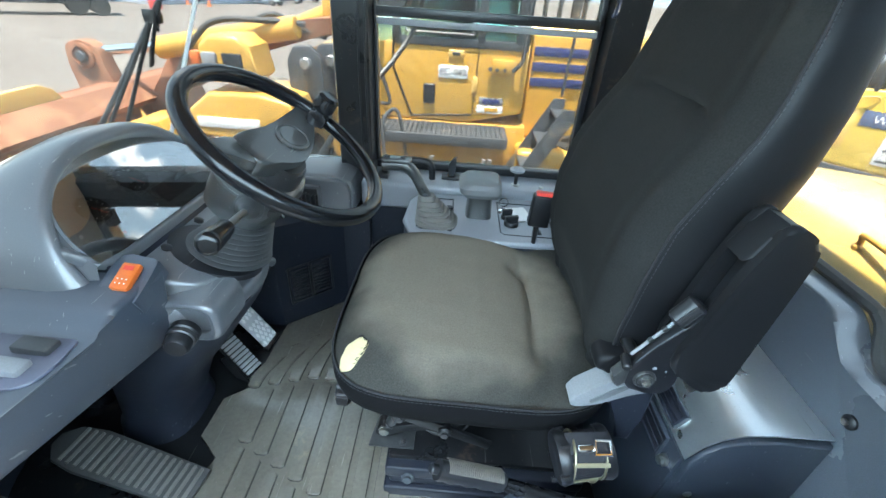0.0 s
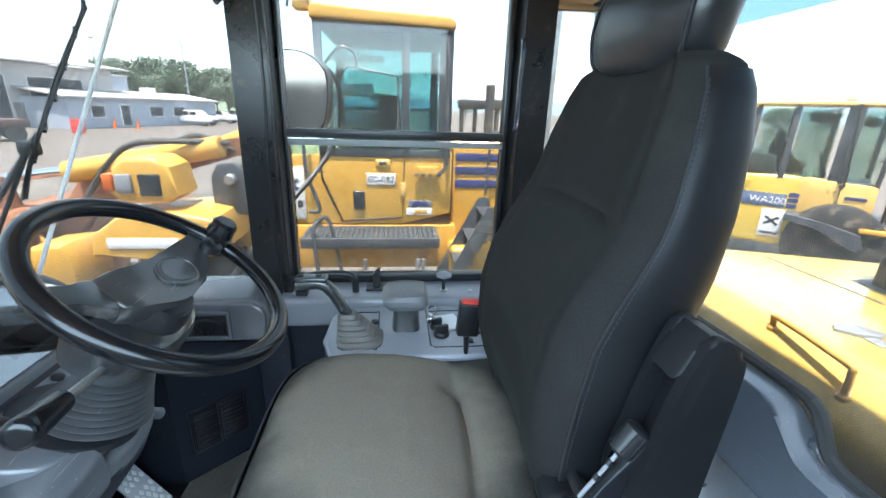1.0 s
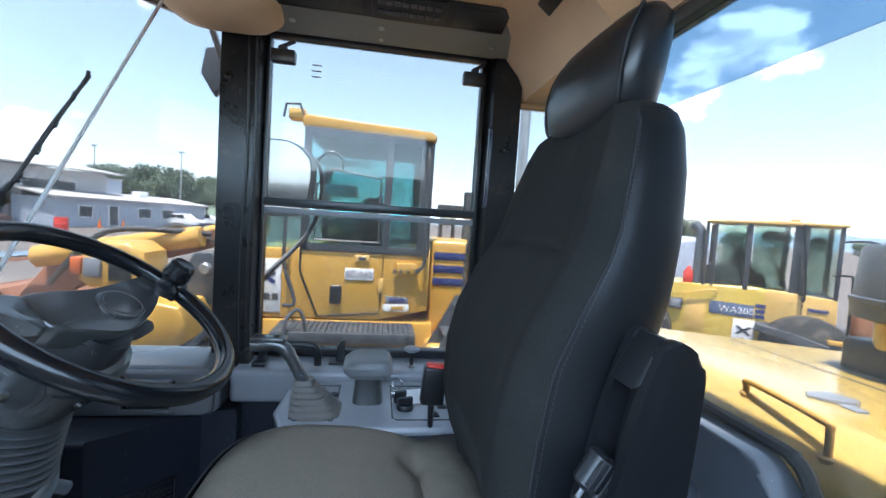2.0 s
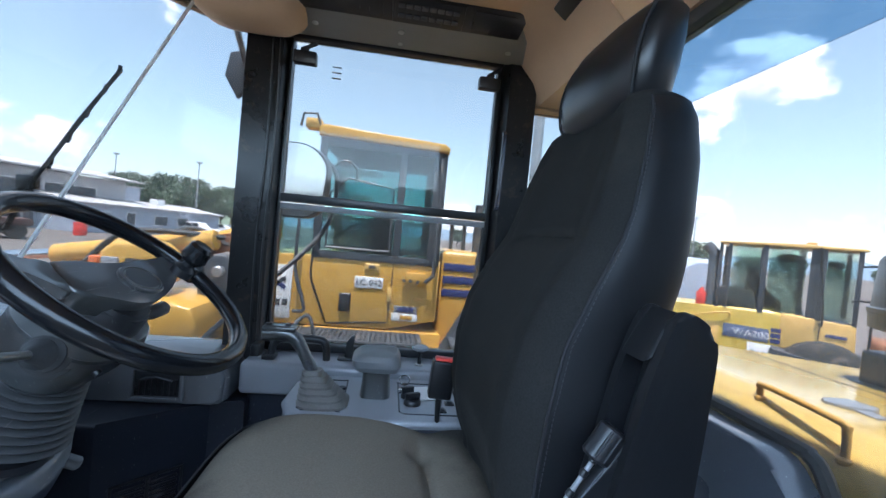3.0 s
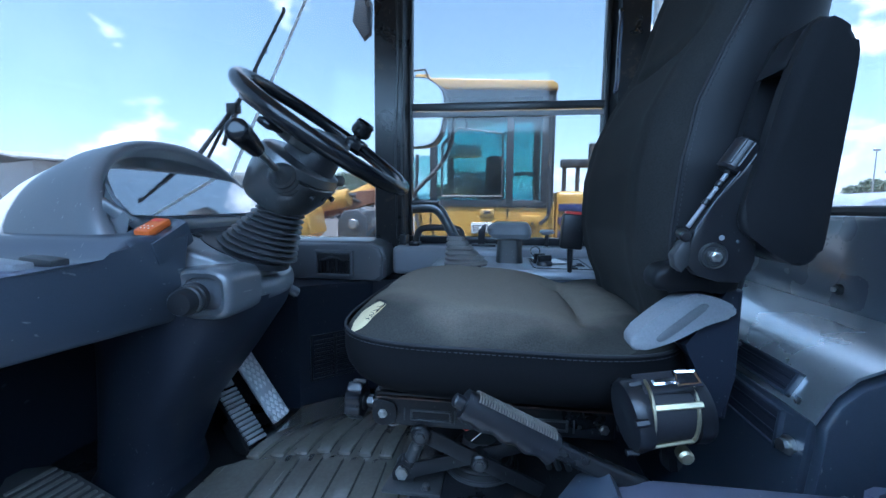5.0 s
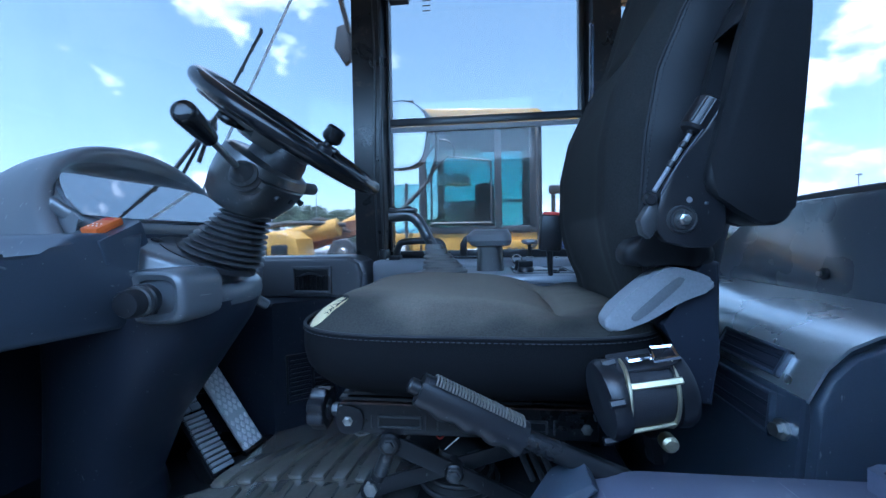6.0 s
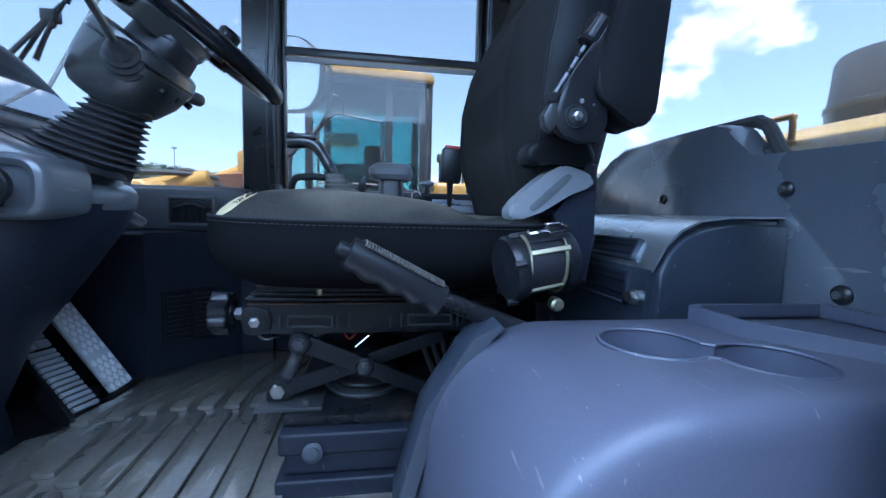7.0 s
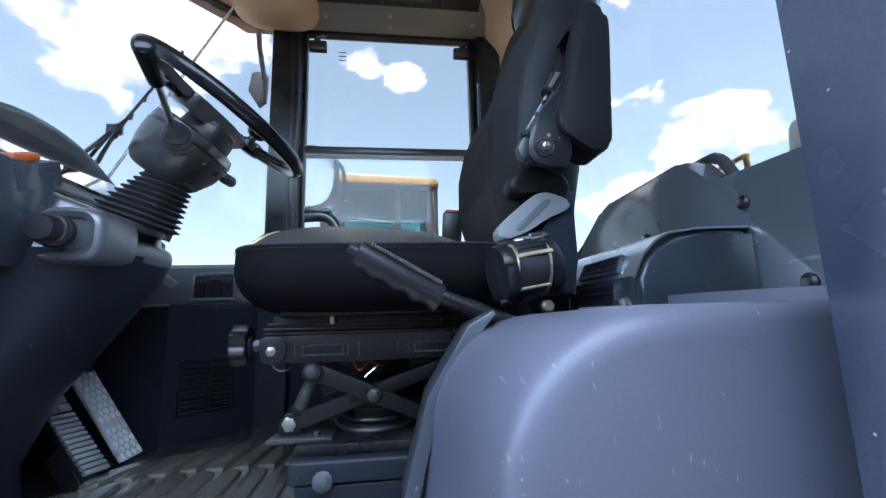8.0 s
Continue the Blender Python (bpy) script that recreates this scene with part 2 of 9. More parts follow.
def surface(name, base, rough=0.5, metal=0.0, var=0.18, scale=9.0, grain=180.0, bump=0.08, depth=0.002, wear=None, wear_at=0.62, wear_scale=6.0, coat=0.0, rough_var=0.12, sheen=0.0, per_piece=0.0, spec=0.5, speck=0.2, scuff=0.0):
    """A principled surface: colour that drifts at two sizes, fine relief, uneven gloss and, if asked, worn or dirty patches."""
    m = bpy.data.materials.new(name)
    m.use_nodes = True
    n, k = m.node_tree.nodes, m.node_tree.links
    p = n["Principled BSDF"]
    co = n.new("ShaderNodeTexCoord")
    big = n.new("ShaderNodeTexNoise")
    big.inputs["Scale"].default_value, big.inputs["Detail"].default_value = scale, 6
    fine = n.new("ShaderNodeTexNoise")
    fine.inputs["Scale"].default_value, fine.inputs["Detail"].default_value = grain, 4
    for t in (big, fine):
        k.new(co.outputs["Object"], t.inputs["Vector"])
    mix = n.new("ShaderNodeMixRGB")
    mix.inputs["Color1"].default_value = (*[c * (1 - var) for c in base], 1)
    mix.inputs["Color2"].default_value = (*[min(c * (1 + var), 1) for c in base], 1)
    k.new(big.outputs["Fac"], mix.inputs["Fac"])
    tone = n.new("ShaderNodeMixRGB")
    tone.blend_type = "OVERLAY"
    tone.inputs["Fac"].default_value = speck
    k.new(mix.outputs["Color"], tone.inputs["Color1"])
    k.new(fine.outputs["Fac"], tone.inputs["Color2"])
    colour = tone.outputs["Color"]
    if per_piece:
        info = n.new("ShaderNodeObjectInfo")
        hsv = n.new("ShaderNodeHueSaturation")
        rng = n.new("ShaderNodeMapRange")
        rng.inputs["To Min"].default_value, rng.inputs["To Max"].default_value = 1 - per_piece, 1 + per_piece
        k.new(info.outputs["Random"], rng.inputs["Value"])
        k.new(rng.outputs["Result"], hsv.inputs["Value"])
        k.new(colour, hsv.inputs["Color"])
        colour = hsv.outputs["Color"]
    if wear:
        spots = n.new("ShaderNodeTexNoise")
        spots.inputs["Scale"].default_value, spots.inputs["Detail"].default_value, spots.inputs["Roughness"].default_value = wear_scale, 8, 0.65
        ramp = n.new("ShaderNodeValToRGB")
        ramp.color_ramp.elements[0].position, ramp.color_ramp.elements[1].position = wear_at, wear_at + 0.09
        w = n.new("ShaderNodeMixRGB")
        w.inputs["Color2"].default_value = (*wear, 1)
        k.new(co.outputs["Object"], spots.inputs["Vector"])
        k.new(spots.outputs["Fac"], ramp.inputs["Fac"])
        k.new(ramp.outputs["Color"], w.inputs["Fac"])
        k.new(colour, w.inputs["Color1"])
        colour = w.outputs["Color"]
    if scuff:
        # fine scratches running across, and scattered dust specks
        turn = n.new("ShaderNodeMapping")
        turn.inputs["Rotation"].default_value, turn.inputs["Scale"].default_value = (0.4, 0.5, 0.7), (190, 7, 60)
        lines = n.new("ShaderNodeTexNoise")
        lines.inputs["Scale"].default_value, lines.inputs["Detail"].default_value = 1.0, 3
        cut = n.new("ShaderNodeMapRange")
        cut.inputs["From Min"].default_value, cut.inputs["From Max"].default_value = 0.69, 0.74
        cell = n.new("ShaderNodeTexVoronoi")
        cell.inputs["Scale"].default_value = 95
        dot = n.new("ShaderNodeMapRange")
        dot.inputs["From Min"].default_value, dot.inputs["From Max"].default_value = 0.13, 0.05
        pick = n.new("ShaderNodeMath")
        pick.operation, pick.inputs[1].default_value = "GREATER_THAN", 0.72
        few, most, amount = n.new("ShaderNodeMath"), n.new("ShaderNodeMath"), n.new("ShaderNodeMath")
        few.operation, most.operation, amount.operation = "MULTIPLY", "MAXIMUM", "MULTIPLY"
        amount.inputs[1].default_value = scuff
        k.new(co.outputs["Object"], turn.inputs["Vector"])
        k.new(turn.outputs["Vector"], lines.inputs["Vector"])
        k.new(lines.outputs["Fac"], cut.inputs["Value"])
        k.new(co.outputs["Object"], cell.inputs["Vector"])
        k.new(cell.outputs["Distance"], dot.inputs["Value"])
        k.new(cell.outputs["Color"], pick.inputs[0])
        k.new(dot.outputs["Result"], few.inputs[0])
        k.new(pick.outputs["Value"], few.inputs[1])
        k.new(few.outputs["Value"], most.inputs[0])
        k.new(cut.outputs["Result"], most.inputs[1])
        k.new(most.outputs["Value"], amount.inputs[0])
        pale = n.new("ShaderNodeMixRGB")
        pale.inputs["Color2"].default_value = (0.42, 0.41, 0.39, 1)
        k.new(amount.outputs["Value"], pale.inputs["Fac"])
        k.new(colour, pale.inputs["Color1"])
        colour = pale.outputs["Color"]
    k.new(colour, p.inputs["Base Color"])
    rr = n.new("ShaderNodeMapRange")
    rr.inputs["To Min"].default_value, rr.inputs["To Max"].default_value = max(rough - rough_var, 0.03), min(rough + rough_var, 1)
    k.new(big.outputs["Fac"], rr.inputs["Value"])
    k.new(rr.outputs["Result"], p.inputs["Roughness"])
    p.inputs["Metallic"].default_value = metal
    p.inputs["Coat Weight"].default_value = coat
    p.inputs["Coat Roughness"].default_value = 0.12
    p.inputs["Coat IOR"].default_value = 1.55
    p.inputs["Specular IOR Level"].default_value = spec
    p.inputs["Sheen Weight"].default_value = sheen
    if bump:
        b = n.new("ShaderNodeBump")
        b.inputs["Strength"].default_value, b.inputs["Distance"].default_value = bump, depth
        k.new(fine.outputs["Fac"], b.inputs["Height"])
        k.new(b.outputs["Normal"], p.inputs["Normal"])
    return m


def clear_glass(name, tint=(0.94, 0.97, 0.96), gloss=1.0, dust=0.03, power=5.0, graze=0.5, film=True):
    """A thin pane: light goes straight through, and a part of it is mirrored."""
    m = bpy.data.materials.new(name)
    m.use_nodes = True
    n, k = m.node_tree.nodes, m.node_tree.links
    n.clear()
    out = n.new("ShaderNodeOutputMaterial")
    clear, mirror, haze = n.new("ShaderNodeBsdfTransparent"), n.new("ShaderNodeBsdfGlossy"), n.new("ShaderNodeBsdfTranslucent" if film else "ShaderNodeBsdfDiffuse")
    clear.inputs["Color"].default_value = (*tint, 1)
    mirror.inputs["Roughness"].default_value = 0.02
    haze.inputs["Color"].default_value = (0.6, 0.58, 0.54, 1)
    face = n.new("ShaderNodeLayerWeight")
    rise = n.new("ShaderNodeMath")
    rise.operation = "POWER"
    rise.inputs[1].default_value = power
    k.new(face.outputs["Facing"], rise.inputs[0])
    mul = n.new("ShaderNodeMath")
    mul.operation = "MULTIPLY_ADD"
    mul.inputs[1].default_value, mul.inputs[2].default_value = graze, 0.022 * gloss
    k.new(rise.outputs["Value"], mul.inputs[0])
    co = n.new("ShaderNodeTexCoord")
    smear = n.new("ShaderNodeTexNoise")
    smear.inputs["Scale"].default_value, smear.inputs["Detail"].default_value = 7, 8
    k.new(co.outputs["Object"], smear.inputs["Vector"])
    dm = n.new("ShaderNodeMapRange")
    dm.inputs["From Min"].default_value, dm.inputs["From Max"].default_value = (0.25, 0.75) if film else (0.45, 0.75)
    dm.inputs["To Max"].default_value = dust
    k.new(smear.outputs["Fac"], dm.inputs["Value"])
    m1, m2 = n.new("ShaderNodeMixShader"), n.new("ShaderNodeMixShader")
    k.new(dm.outputs["Result"], m1.inputs["Fac"])
    k.new(clear.outputs["BSDF"], m1.inputs[1])
    k.new(haze.outputs["BSDF"], m1.inputs[2])
    k.new(mul.outputs["Value"], m2.inputs["Fac"])
    k.new(m1.outputs["Shader"], m2.inputs[1])
    k.new(mirror.outputs["BSDF"], m2.inputs[2])
    k.new(m2.outputs["Shader"], out.inputs["Surface"])
    return m


FABRIC = surface("seat_cloth", (0.0205, 0.0202, 0.0196), 0.92, var=0.2, scale=14, grain=420, bump=0.3, depth=0.0015, wear=(0.028, 0.0272, 0.025), wear_at=0.57, wear_scale=7, rough_var=0.05, sheen=0.0, speck=0.6, spec=0.15)
CUSHION = surface("worn_lit_seat_cloth", (0.045, 0.043, 0.038), 0.92, var=0.2, scale=10, grain=420, bump=0.5, depth=0.0015, rough_var=0.05, sheen=0.0, speck=0.6, spec=0.1)


def worn_and_lit(m, centre, half, pale):
    """Cloth paled by use and by painted light over a rounded area, in the thing's own metres."""
    n, k = m.node_tree.nodes, m.node_tree.links
    base = n["Principled BSDF"].inputs["Base Color"]
    before = base.links[0].from_socket
    co, sub, mul, size = n.new("ShaderNodeTexCoord"), n.new("ShaderNodeVectorMath"), n.new("ShaderNodeVectorMath"), n.new("ShaderNodeVectorMath")
    sub.operation, mul.operation, size.operation = "SUBTRACT", "MULTIPLY", "LENGTH"
    sub.inputs[1].default_value = centre
    mul.inputs[1].default_value = [1 / h for h in half]
    k.new(co.outputs["Object"], sub.inputs[0])
    k.new(sub.outputs["Vector"], mul.inputs[0])
    k.new(mul.outputs["Vector"], size.inputs[0])
    blot = n.new("ShaderNodeTexNoise")
    blot.inputs["Scale"].default_value, blot.inputs["Detail"].default_value = 9, 7
    k.new(co.outputs["Object"], blot.inputs["Vector"])
    add = n.new("ShaderNodeMath")
    add.operation = "MULTIPLY_ADD"
    add.inputs[1].default_value = 0.5
    k.new(blot.outputs["Fac"], add.inputs[0])
    k.new(size.outputs["Value"], add.inputs[2])
    fade = n.new("ShaderNodeMapRange")
    fade.interpolation_type = "SMOOTHSTEP"
    fade.inputs["From Min"].default_value, fade.inputs["From Max"].default_value = 0.95, 1.38
    fade.inputs["To Min"].default_value, fade.inputs["To Max"].default_value = 1.0, 0.0
    k.new(add.outputs["Value"], fade.inputs["Value"])
    fleck = n.new("ShaderNodeTexNoise")
    fleck.inputs["Scale"].default_value, fleck.inputs["Detail"].default_value = 330, 3
    k.new(co.outputs["Object"], fleck.inputs["Vector"])
    shade = n.new("ShaderNodeMixRGB")
    shade.inputs["Color1"].default_value = (*[c * 0.72 for c in pale], 1)
    shade.inputs["Color2"].default_value = (*[c * 1.28 for c in pale], 1)
    k.new(fleck.outputs["Fac"], shade.inputs["Fac"])
    mix = n.new("ShaderNodeMixRGB")
    k.new(fade.outputs["Result"], mix.inputs["Fac"])
    k.new(before, mix.inputs["Color1"])
    k.new(shade.outputs["Color"], mix.inputs["Color2"])
    k.new(mix.outputs["Color"], base)


# the pale seat top holds fading and the light that falls on it
worn_and_lit(CUSHION, (-0.025, 0.01, 0.37), (0.25, 0.275, 0.13), (0.195, 0.169, 0.134))
VINYL = surface("seat_vinyl", (0.0105, 0.0108, 0.0125), 0.46, var=0.2, scale=12, grain=420, bump=0.1, depth=0.001, rough_var=0.08, spec=0.22)
HEAD_VINYL = surface("headrest_vinyl", (0.012, 0.0125, 0.0145), 0.33, var=0.2, scale=12, grain=420, bump=0.1, depth=0.001, rough_var=0.08)
BOXING = surface("black_side_cloth", (0.007, 0.007, 0.008), 0.8, var=0.2, scale=14, grain=700, bump=0.3, depth=0.001, spec=0.10)
NAVY = surface("navy_grey_plastic", (0.038, 0.046, 0.063), 0.36, var=0.12, scale=5, grain=600, bump=0.03, depth=0.0008, wear=(0.07, 0.078, 0.095), wear_at=0.66, wear_scale=11, spec=0.6, coat=0.7, scuff=0.35)
REAR = surface("rear_wall_plastic", (0.105, 0.118, 0.140), 0.27, rough_var=0.04, var=0.10, scale=5, grain=650, bump=0.03, depth=0.0008, spec=0.9, coat=1.0, scuff=0.60)
STITCH = surface("stitch_thread", (0.034, 0.034, 0.038), 0.8, grain=700)
PAD = surface("pad_vinyl", (0.14, 0.144, 0.150), 0.42, var=0.15, scale=14, grain=500, bump=0.06, depth=0.0008, wear=(0.14, 0.142, 0.145), wear_at=0.64, wear_scale=18)
SEAM = surface("seam_thread", (0.016, 0.016, 0.018), 0.8, grain=700)
FOAM = surface("cream_foam", (0.66, 0.54, 0.31), 0.95, var=0.12, scale=60, grain=500, bump=0.3, depth=0.002)
HUB = surface("hub_plastic", (0.034, 0.036, 0.037), 0.36, var=0.15, scale=12, grain=500, bump=0.03, depth=0.0008, wear=(0.065, 0.07, 0.075), wear_at=0.64, wear_scale=14, spec=0.8, coat=0.7, scuff=0.32)
DASH = surface("blue_grey_plastic", (0.098, 0.104, 0.114), 0.40, rough_var=0.07, var=0.12, scale=5, grain=650, bump=0.03, depth=0.0008, wear=(0.125, 0.135, 0.15), wear_at=0.66, wear_scale=11, spec=0.9, coat=0.5, scuff=0.56)
# blue-grey plastic paled to paint in light from the side window
WINDOW_LIT = surface("lit_blue_grey_plastic", (0.235, 0.245, 0.270), 0.38, var=0.12, scale=5, grain=650, bump=0.03, depth=0.0008, wear=(0.30, 0.31, 0.33), wear_at=0.66, wear_scale=14, spec=0.7, coat=0.4, scuff=0.3)
BOOT_TAN = surface("dusty_rubber_boot", (0.15, 0.142, 0.130), 0.5, var=0.2, scale=14, grain=300, bump=0.05, wear=(0.21, 0.195, 0.17), wear_at=0.6, wear_scale=20)
CONSOLE = surface("lavender_grey_plastic", (0.095, 0.099, 0.136), 0.50, var=0.14, scale=4, grain=700, bump=0.03, depth=0.0008, wear=(0.165, 0.168, 0.188), wear_at=0.66, wear_scale=16, spec=0.6, coat=0.15, scuff=0.35)
DARK = surface("dark_blue_plastic", (0.0170, 0.0200, 0.0300), 0.40, var=0.2, scale=6, grain=500, bump=0.05, depth=0.0008, wear=(0.022, 0.025, 0.033), wear_at=0.60, wear_scale=8, spec=0.28, scuff=0.16)
BLACK = surface("black_plastic", (0.012, 0.0125, 0.015), 0.34, var=0.25, scale=10, grain=400, bump=0.04, depth=0.0008, scuff=0.19)
RUBBER = surface("black_rubber", (0.05, 0.05, 0.05), 0.62, var=0.3, scale=12, grain=300, bump=0.25, depth=0.001, wear=(0.075, 0.072, 0.066), wear_at=0.6)
GRIP_RIB = surface("dusty_grip_rib", (0.12, 0.11, 0.095), 0.6, var=0.3, scale=60, grain=300, bump=0.1)
BOOT = surface("grey_rubber_boot", (0.042, 0.043, 0.045), 0.42, var=0.2, scale=14, grain=300, bump=0.03, wear=(0.085, 0.082, 0.078), wear_at=0.60, wear_scale=14, scuff=0.12)
RIM = surface("steering_rim_vinyl", (0.007, 0.0075, 0.009), 0.20, var=0.2, scale=10, grain=260, bump=0.06, rough_var=0.06, spec=0.42)
# near-black that holds both packed dirt and contact shade
GRIME_SHADE = surface("grime_and_shade", (0.020, 0.018, 0.015), 0.7, var=0.3, scale=30, grain=200, bump=0.2)
MAT = surface("floor_rubber", (0.165, 0.152, 0.127), 0.22, var=0.3, scale=7, grain=120, bump=0.06, wear=(0.30, 0.25, 0.175), wear_at=0.62, wear_scale=5, rough_var=0.08, spec=1.0, scuff=0.4, coat=1.0)
RAIL_RUST = surface("rusted_rail_edge", (0.085, 0.045, 0.032), 0.6, var=0.4, scale=20, grain=160, bump=0.2, wear=(0.03, 0.025, 0.022), wear_at=0.5, wear_scale=14)
TREAD = surface("bright_tread", (0.84, 0.86, 0.88), 0.32, metal=0.0, var=0.2, scale=20, grain=200, bump=0.1)
PAINTED = surface("painted_black_steel", (0.01, 0.0105, 0.012), 0.30, var=0.3, scale=9, grain=160, bump=0.05, wear=(0.050, 0.034, 0.027), wear_at=0.60, wear_scale=18, spec=0.35, scuff=0.15)
COVER = surface("satin_steel_cover", (0.78, 0.81, 0.82), 0.30, metal=0.9, var=0.08, scale=3, grain=260, bump=0.01, wear=(0.78, 0.77, 0.73), wear_at=0.64, wear_scale=7, spec=0.8, rough_var=0.08, coat=0.3, scuff=0.5)
STEEL = surface("bare_steel", (0.48, 0.48, 0.46), 0.33, metal=1.0, var=0.2, scale=30, grain=200, bump=0.1, wear=(0.22, 0.15, 0.09), wear_at=0.64, wear_scale=30)
CHROME = surface("chrome", (0.75, 0.75, 0.75), 0.10, metal=1.0, var=0.05, bump=0.0, rough_var=0.04)
PEDAL_GREY = surface("pedal_plate", (0.58, 0.60, 0.62), 0.35, metal=0.25, var=0.25, scale=20, grain=220, bump=0.2, wear=(0.12, 0.10, 0.08), wear_at=0.58, wear_scale=14)
PEDAL_RUBBER = surface("worn_pedal_rubber", (0.30, 0.305, 0.31), 0.5, var=0.3, scale=25, grain=200, bump=0.2, wear=(0.10, 0.09, 0.08), wear_at=0.58, wear_scale=18)
LEVER_GREY = surface("light_grey_plastic", (0.235, 0.24, 0.255), 0.45, var=0.1, scale=8, grain=400, bump=0.03, wear=(0.24, 0.24, 0.25), wear_at=0.66, scuff=0.2)
PLATE = surface("worn_steel_plate", (0.045, 0.046, 0.048), 0.40, metal=0.3, var=0.25, scale=16, grain=260, bump=0.05, wear=(0.15, 0.14, 0.125), wear_at=0.62, wear_scale=26, spec=0.8, scuff=0.35)
ORANGE = surface("orange_switch", (0.62, 0.13, 0.02), 0.35, var=0.1, grain=300, bump=0.05)
RED = surface("red_plastic", (0.60, 0.045, 0.03), 0.4, var=0.12, grain=300, bump=0.05)
GAUGE = surface("gauge_face", (0.34, 0.37, 0.40), 0.5, var=0.3, scale=6, grain=200, bump=0.0)
WEBBING = surface("belt_webbing", (0.014, 0.014, 0.018), 0.6, var=0.2, scale=40, grain=900, bump=0.4)
BRASS = surface("yellow_passivated_steel", (0.50, 0.46, 0.31), 0.36, metal=0.9, var=0.2, scale=30, grain=200, bump=0.1)
BEIGE = surface("beige_headliner", (0.55, 0.38, 0.235), 0.9, var=0.12, scale=8, grain=600, bump=0.35, depth=0.001)
OVERHEAD = surface("overhead_grey_plastic", (0.22, 0.22, 0.205), 0.5, var=0.12, scale=8, grain=400, bump=0.15)
WHITE = surface("white_paint", (0.78, 0.78, 0.77), 0.45, var=0.06, grain=200, bump=0.05)
INK = surface("black_ink", (0.02, 0.02, 0.03), 0.5, var=0.05, bump=0.0)
BLUE_INK = surface("navy_stripe", (0.035, 0.045, 0.16), 0.45, var=0.15, grain=100, bump=0.02)
YELLOW = surface("machine_yellow", (0.60, 0.335, 0.055), 0.38, var=0.12, scale=2.5, grain=60, bump=0.06, wear=(0.42, 0.22, 0.06), wear_at=0.66, wear_scale=4, coat=0.2)
TAN = surface("faded_yellow_paint", (0.72, 0.45, 0.13), 0.42, var=0.10, scale=2.5, grain=60, bump=0.05, wear=(0.48, 0.28, 0.10), wear_at=0.68, wear_scale=4)
MACHINE_GREY = surface("machine_dark_grey", (0.050, 0.056, 0.066), 0.5, var=0.25, scale=5, grain=80, bump=0.2, wear=(0.16, 0.14, 0.12), wear_at=0.58, wear_scale=6)
RUST = surface("rusty_brown_steel", (0.245, 0.100, 0.050), 0.75, var=0.35, scale=2.5, grain=40, bump=0.4, depth=0.006, wear=(0.34, 0.17, 0.088), wear_at=0.55, wear_scale=3)
TYRE = surface("tyre_rubber", (0.022, 0.021, 0.020), 0.8, var=0.3, scale=5, grain=60, bump=0.4, wear=(0.13, 0.11, 0.09), wear_at=0.55)
CONCRETE = surface("yard_concrete", (0.128, 0.108, 0.093), 0.85, var=0.14, scale=0.25, grain=3.0, bump=0.2, depth=0.01, wear=(0.165, 0.142, 0.120), wear_at=0.57, wear_scale=0.6)
WALLPAINT = surface("blue_grey_wall_paint", (0.36, 0.40, 0.47), 0.7, var=0.08, scale=0.8, grain=6, bump=0.1)
ROOFING = surface("pale_roof_sheet", (0.46, 0.44, 0.42), 0.6, var=0.12, scale=0.5, grain=5, bump=0.1)
# leaf green is lifted and dulled to paint in some distance haze
LEAF = surface("hazed_tree_leaves", (0.125, 0.165, 0.110), 0.8, var=0.35, scale=0.35, grain=4, bump=0.0, per_piece=0.15)
# the blue is distance haze put into the hills' colour
HILL = surface("haze_blue_hill", (0.17, 0.235, 0.30), 0.95, var=0.2, scale=0.01, grain=0.2, bump=0.0)
BARK = surface("bark", (0.12, 0.09, 0.06), 0.9)
POST = surface("gloss_navy_paint", (0.030, 0.035, 0.058), 0.25, var=0.12, scale=5, grain=300, bump=0.03, wear=(0.085, 0.09, 0.11), wear_at=0.68, wear_scale=12, spec=0.6, coat=0.6, scuff=0.48)
# the cab's panes pass about a third, to dim the outdoors against the inside
GLASS = clear_glass("dimming_window_glass", (0.345, 0.343, 0.34), dust=0.03)
DUSTY_GLASS = clear_glass("dimming_dusty_glass", (0.37, 0.366, 0.368), dust=0.03)
PALE_GLASS = clear_glass("pale_cab_glass", (0.74, 0.84, 0.81), 2.0, 0.05)
CAB_GLASS = clear_glass("tinted_cab_glass", (0.50, 0.70, 0.71), 0.4, 0.01, 5.0, 0.15)
SHADE_GLASS = clear_glass("sun_strip_glass", (0.20, 0.25, 0.29), 1.0, 0.04)
LENS = clear_glass("gauge_cover", (0.82, 0.84, 0.85), 14.0, 0.06, 1.3, 0.90, False)
GALVANISED = surface("galvanised_steel", (0.42, 0.43, 0.44), 0.45, metal=0.8, var=0.1)
GLOSS_YELLOW = surface("glossy_hood_yellow", (0.54, 0.365, 0.075), 0.28, var=0.10, scale=2.5, grain=60, bump=0.02, wear=(0.52, 0.32, 0.08), wear_at=0.68, wear_scale=4, coat=0.6, spec=0.6)
CLEANER = surface("blue_grey_casing", (0.085, 0.098, 0.112), 0.42, var=0.15, scale=6, grain=120, bump=0.04, wear=(0.14, 0.15, 0.16), wear_at=0.64, wear_scale=12)
# windscreen tint also dims the outdoor brightness
SCREEN_GLASS = clear_glass("dimming_windscreen_glass", (0.34, 0.34, 0.342), 0.6, 0.03, 5.0, 0.3)

# ---- cab shell ----
CX = 0.607  # the cab's middle line, across

bm = bmesh.new()
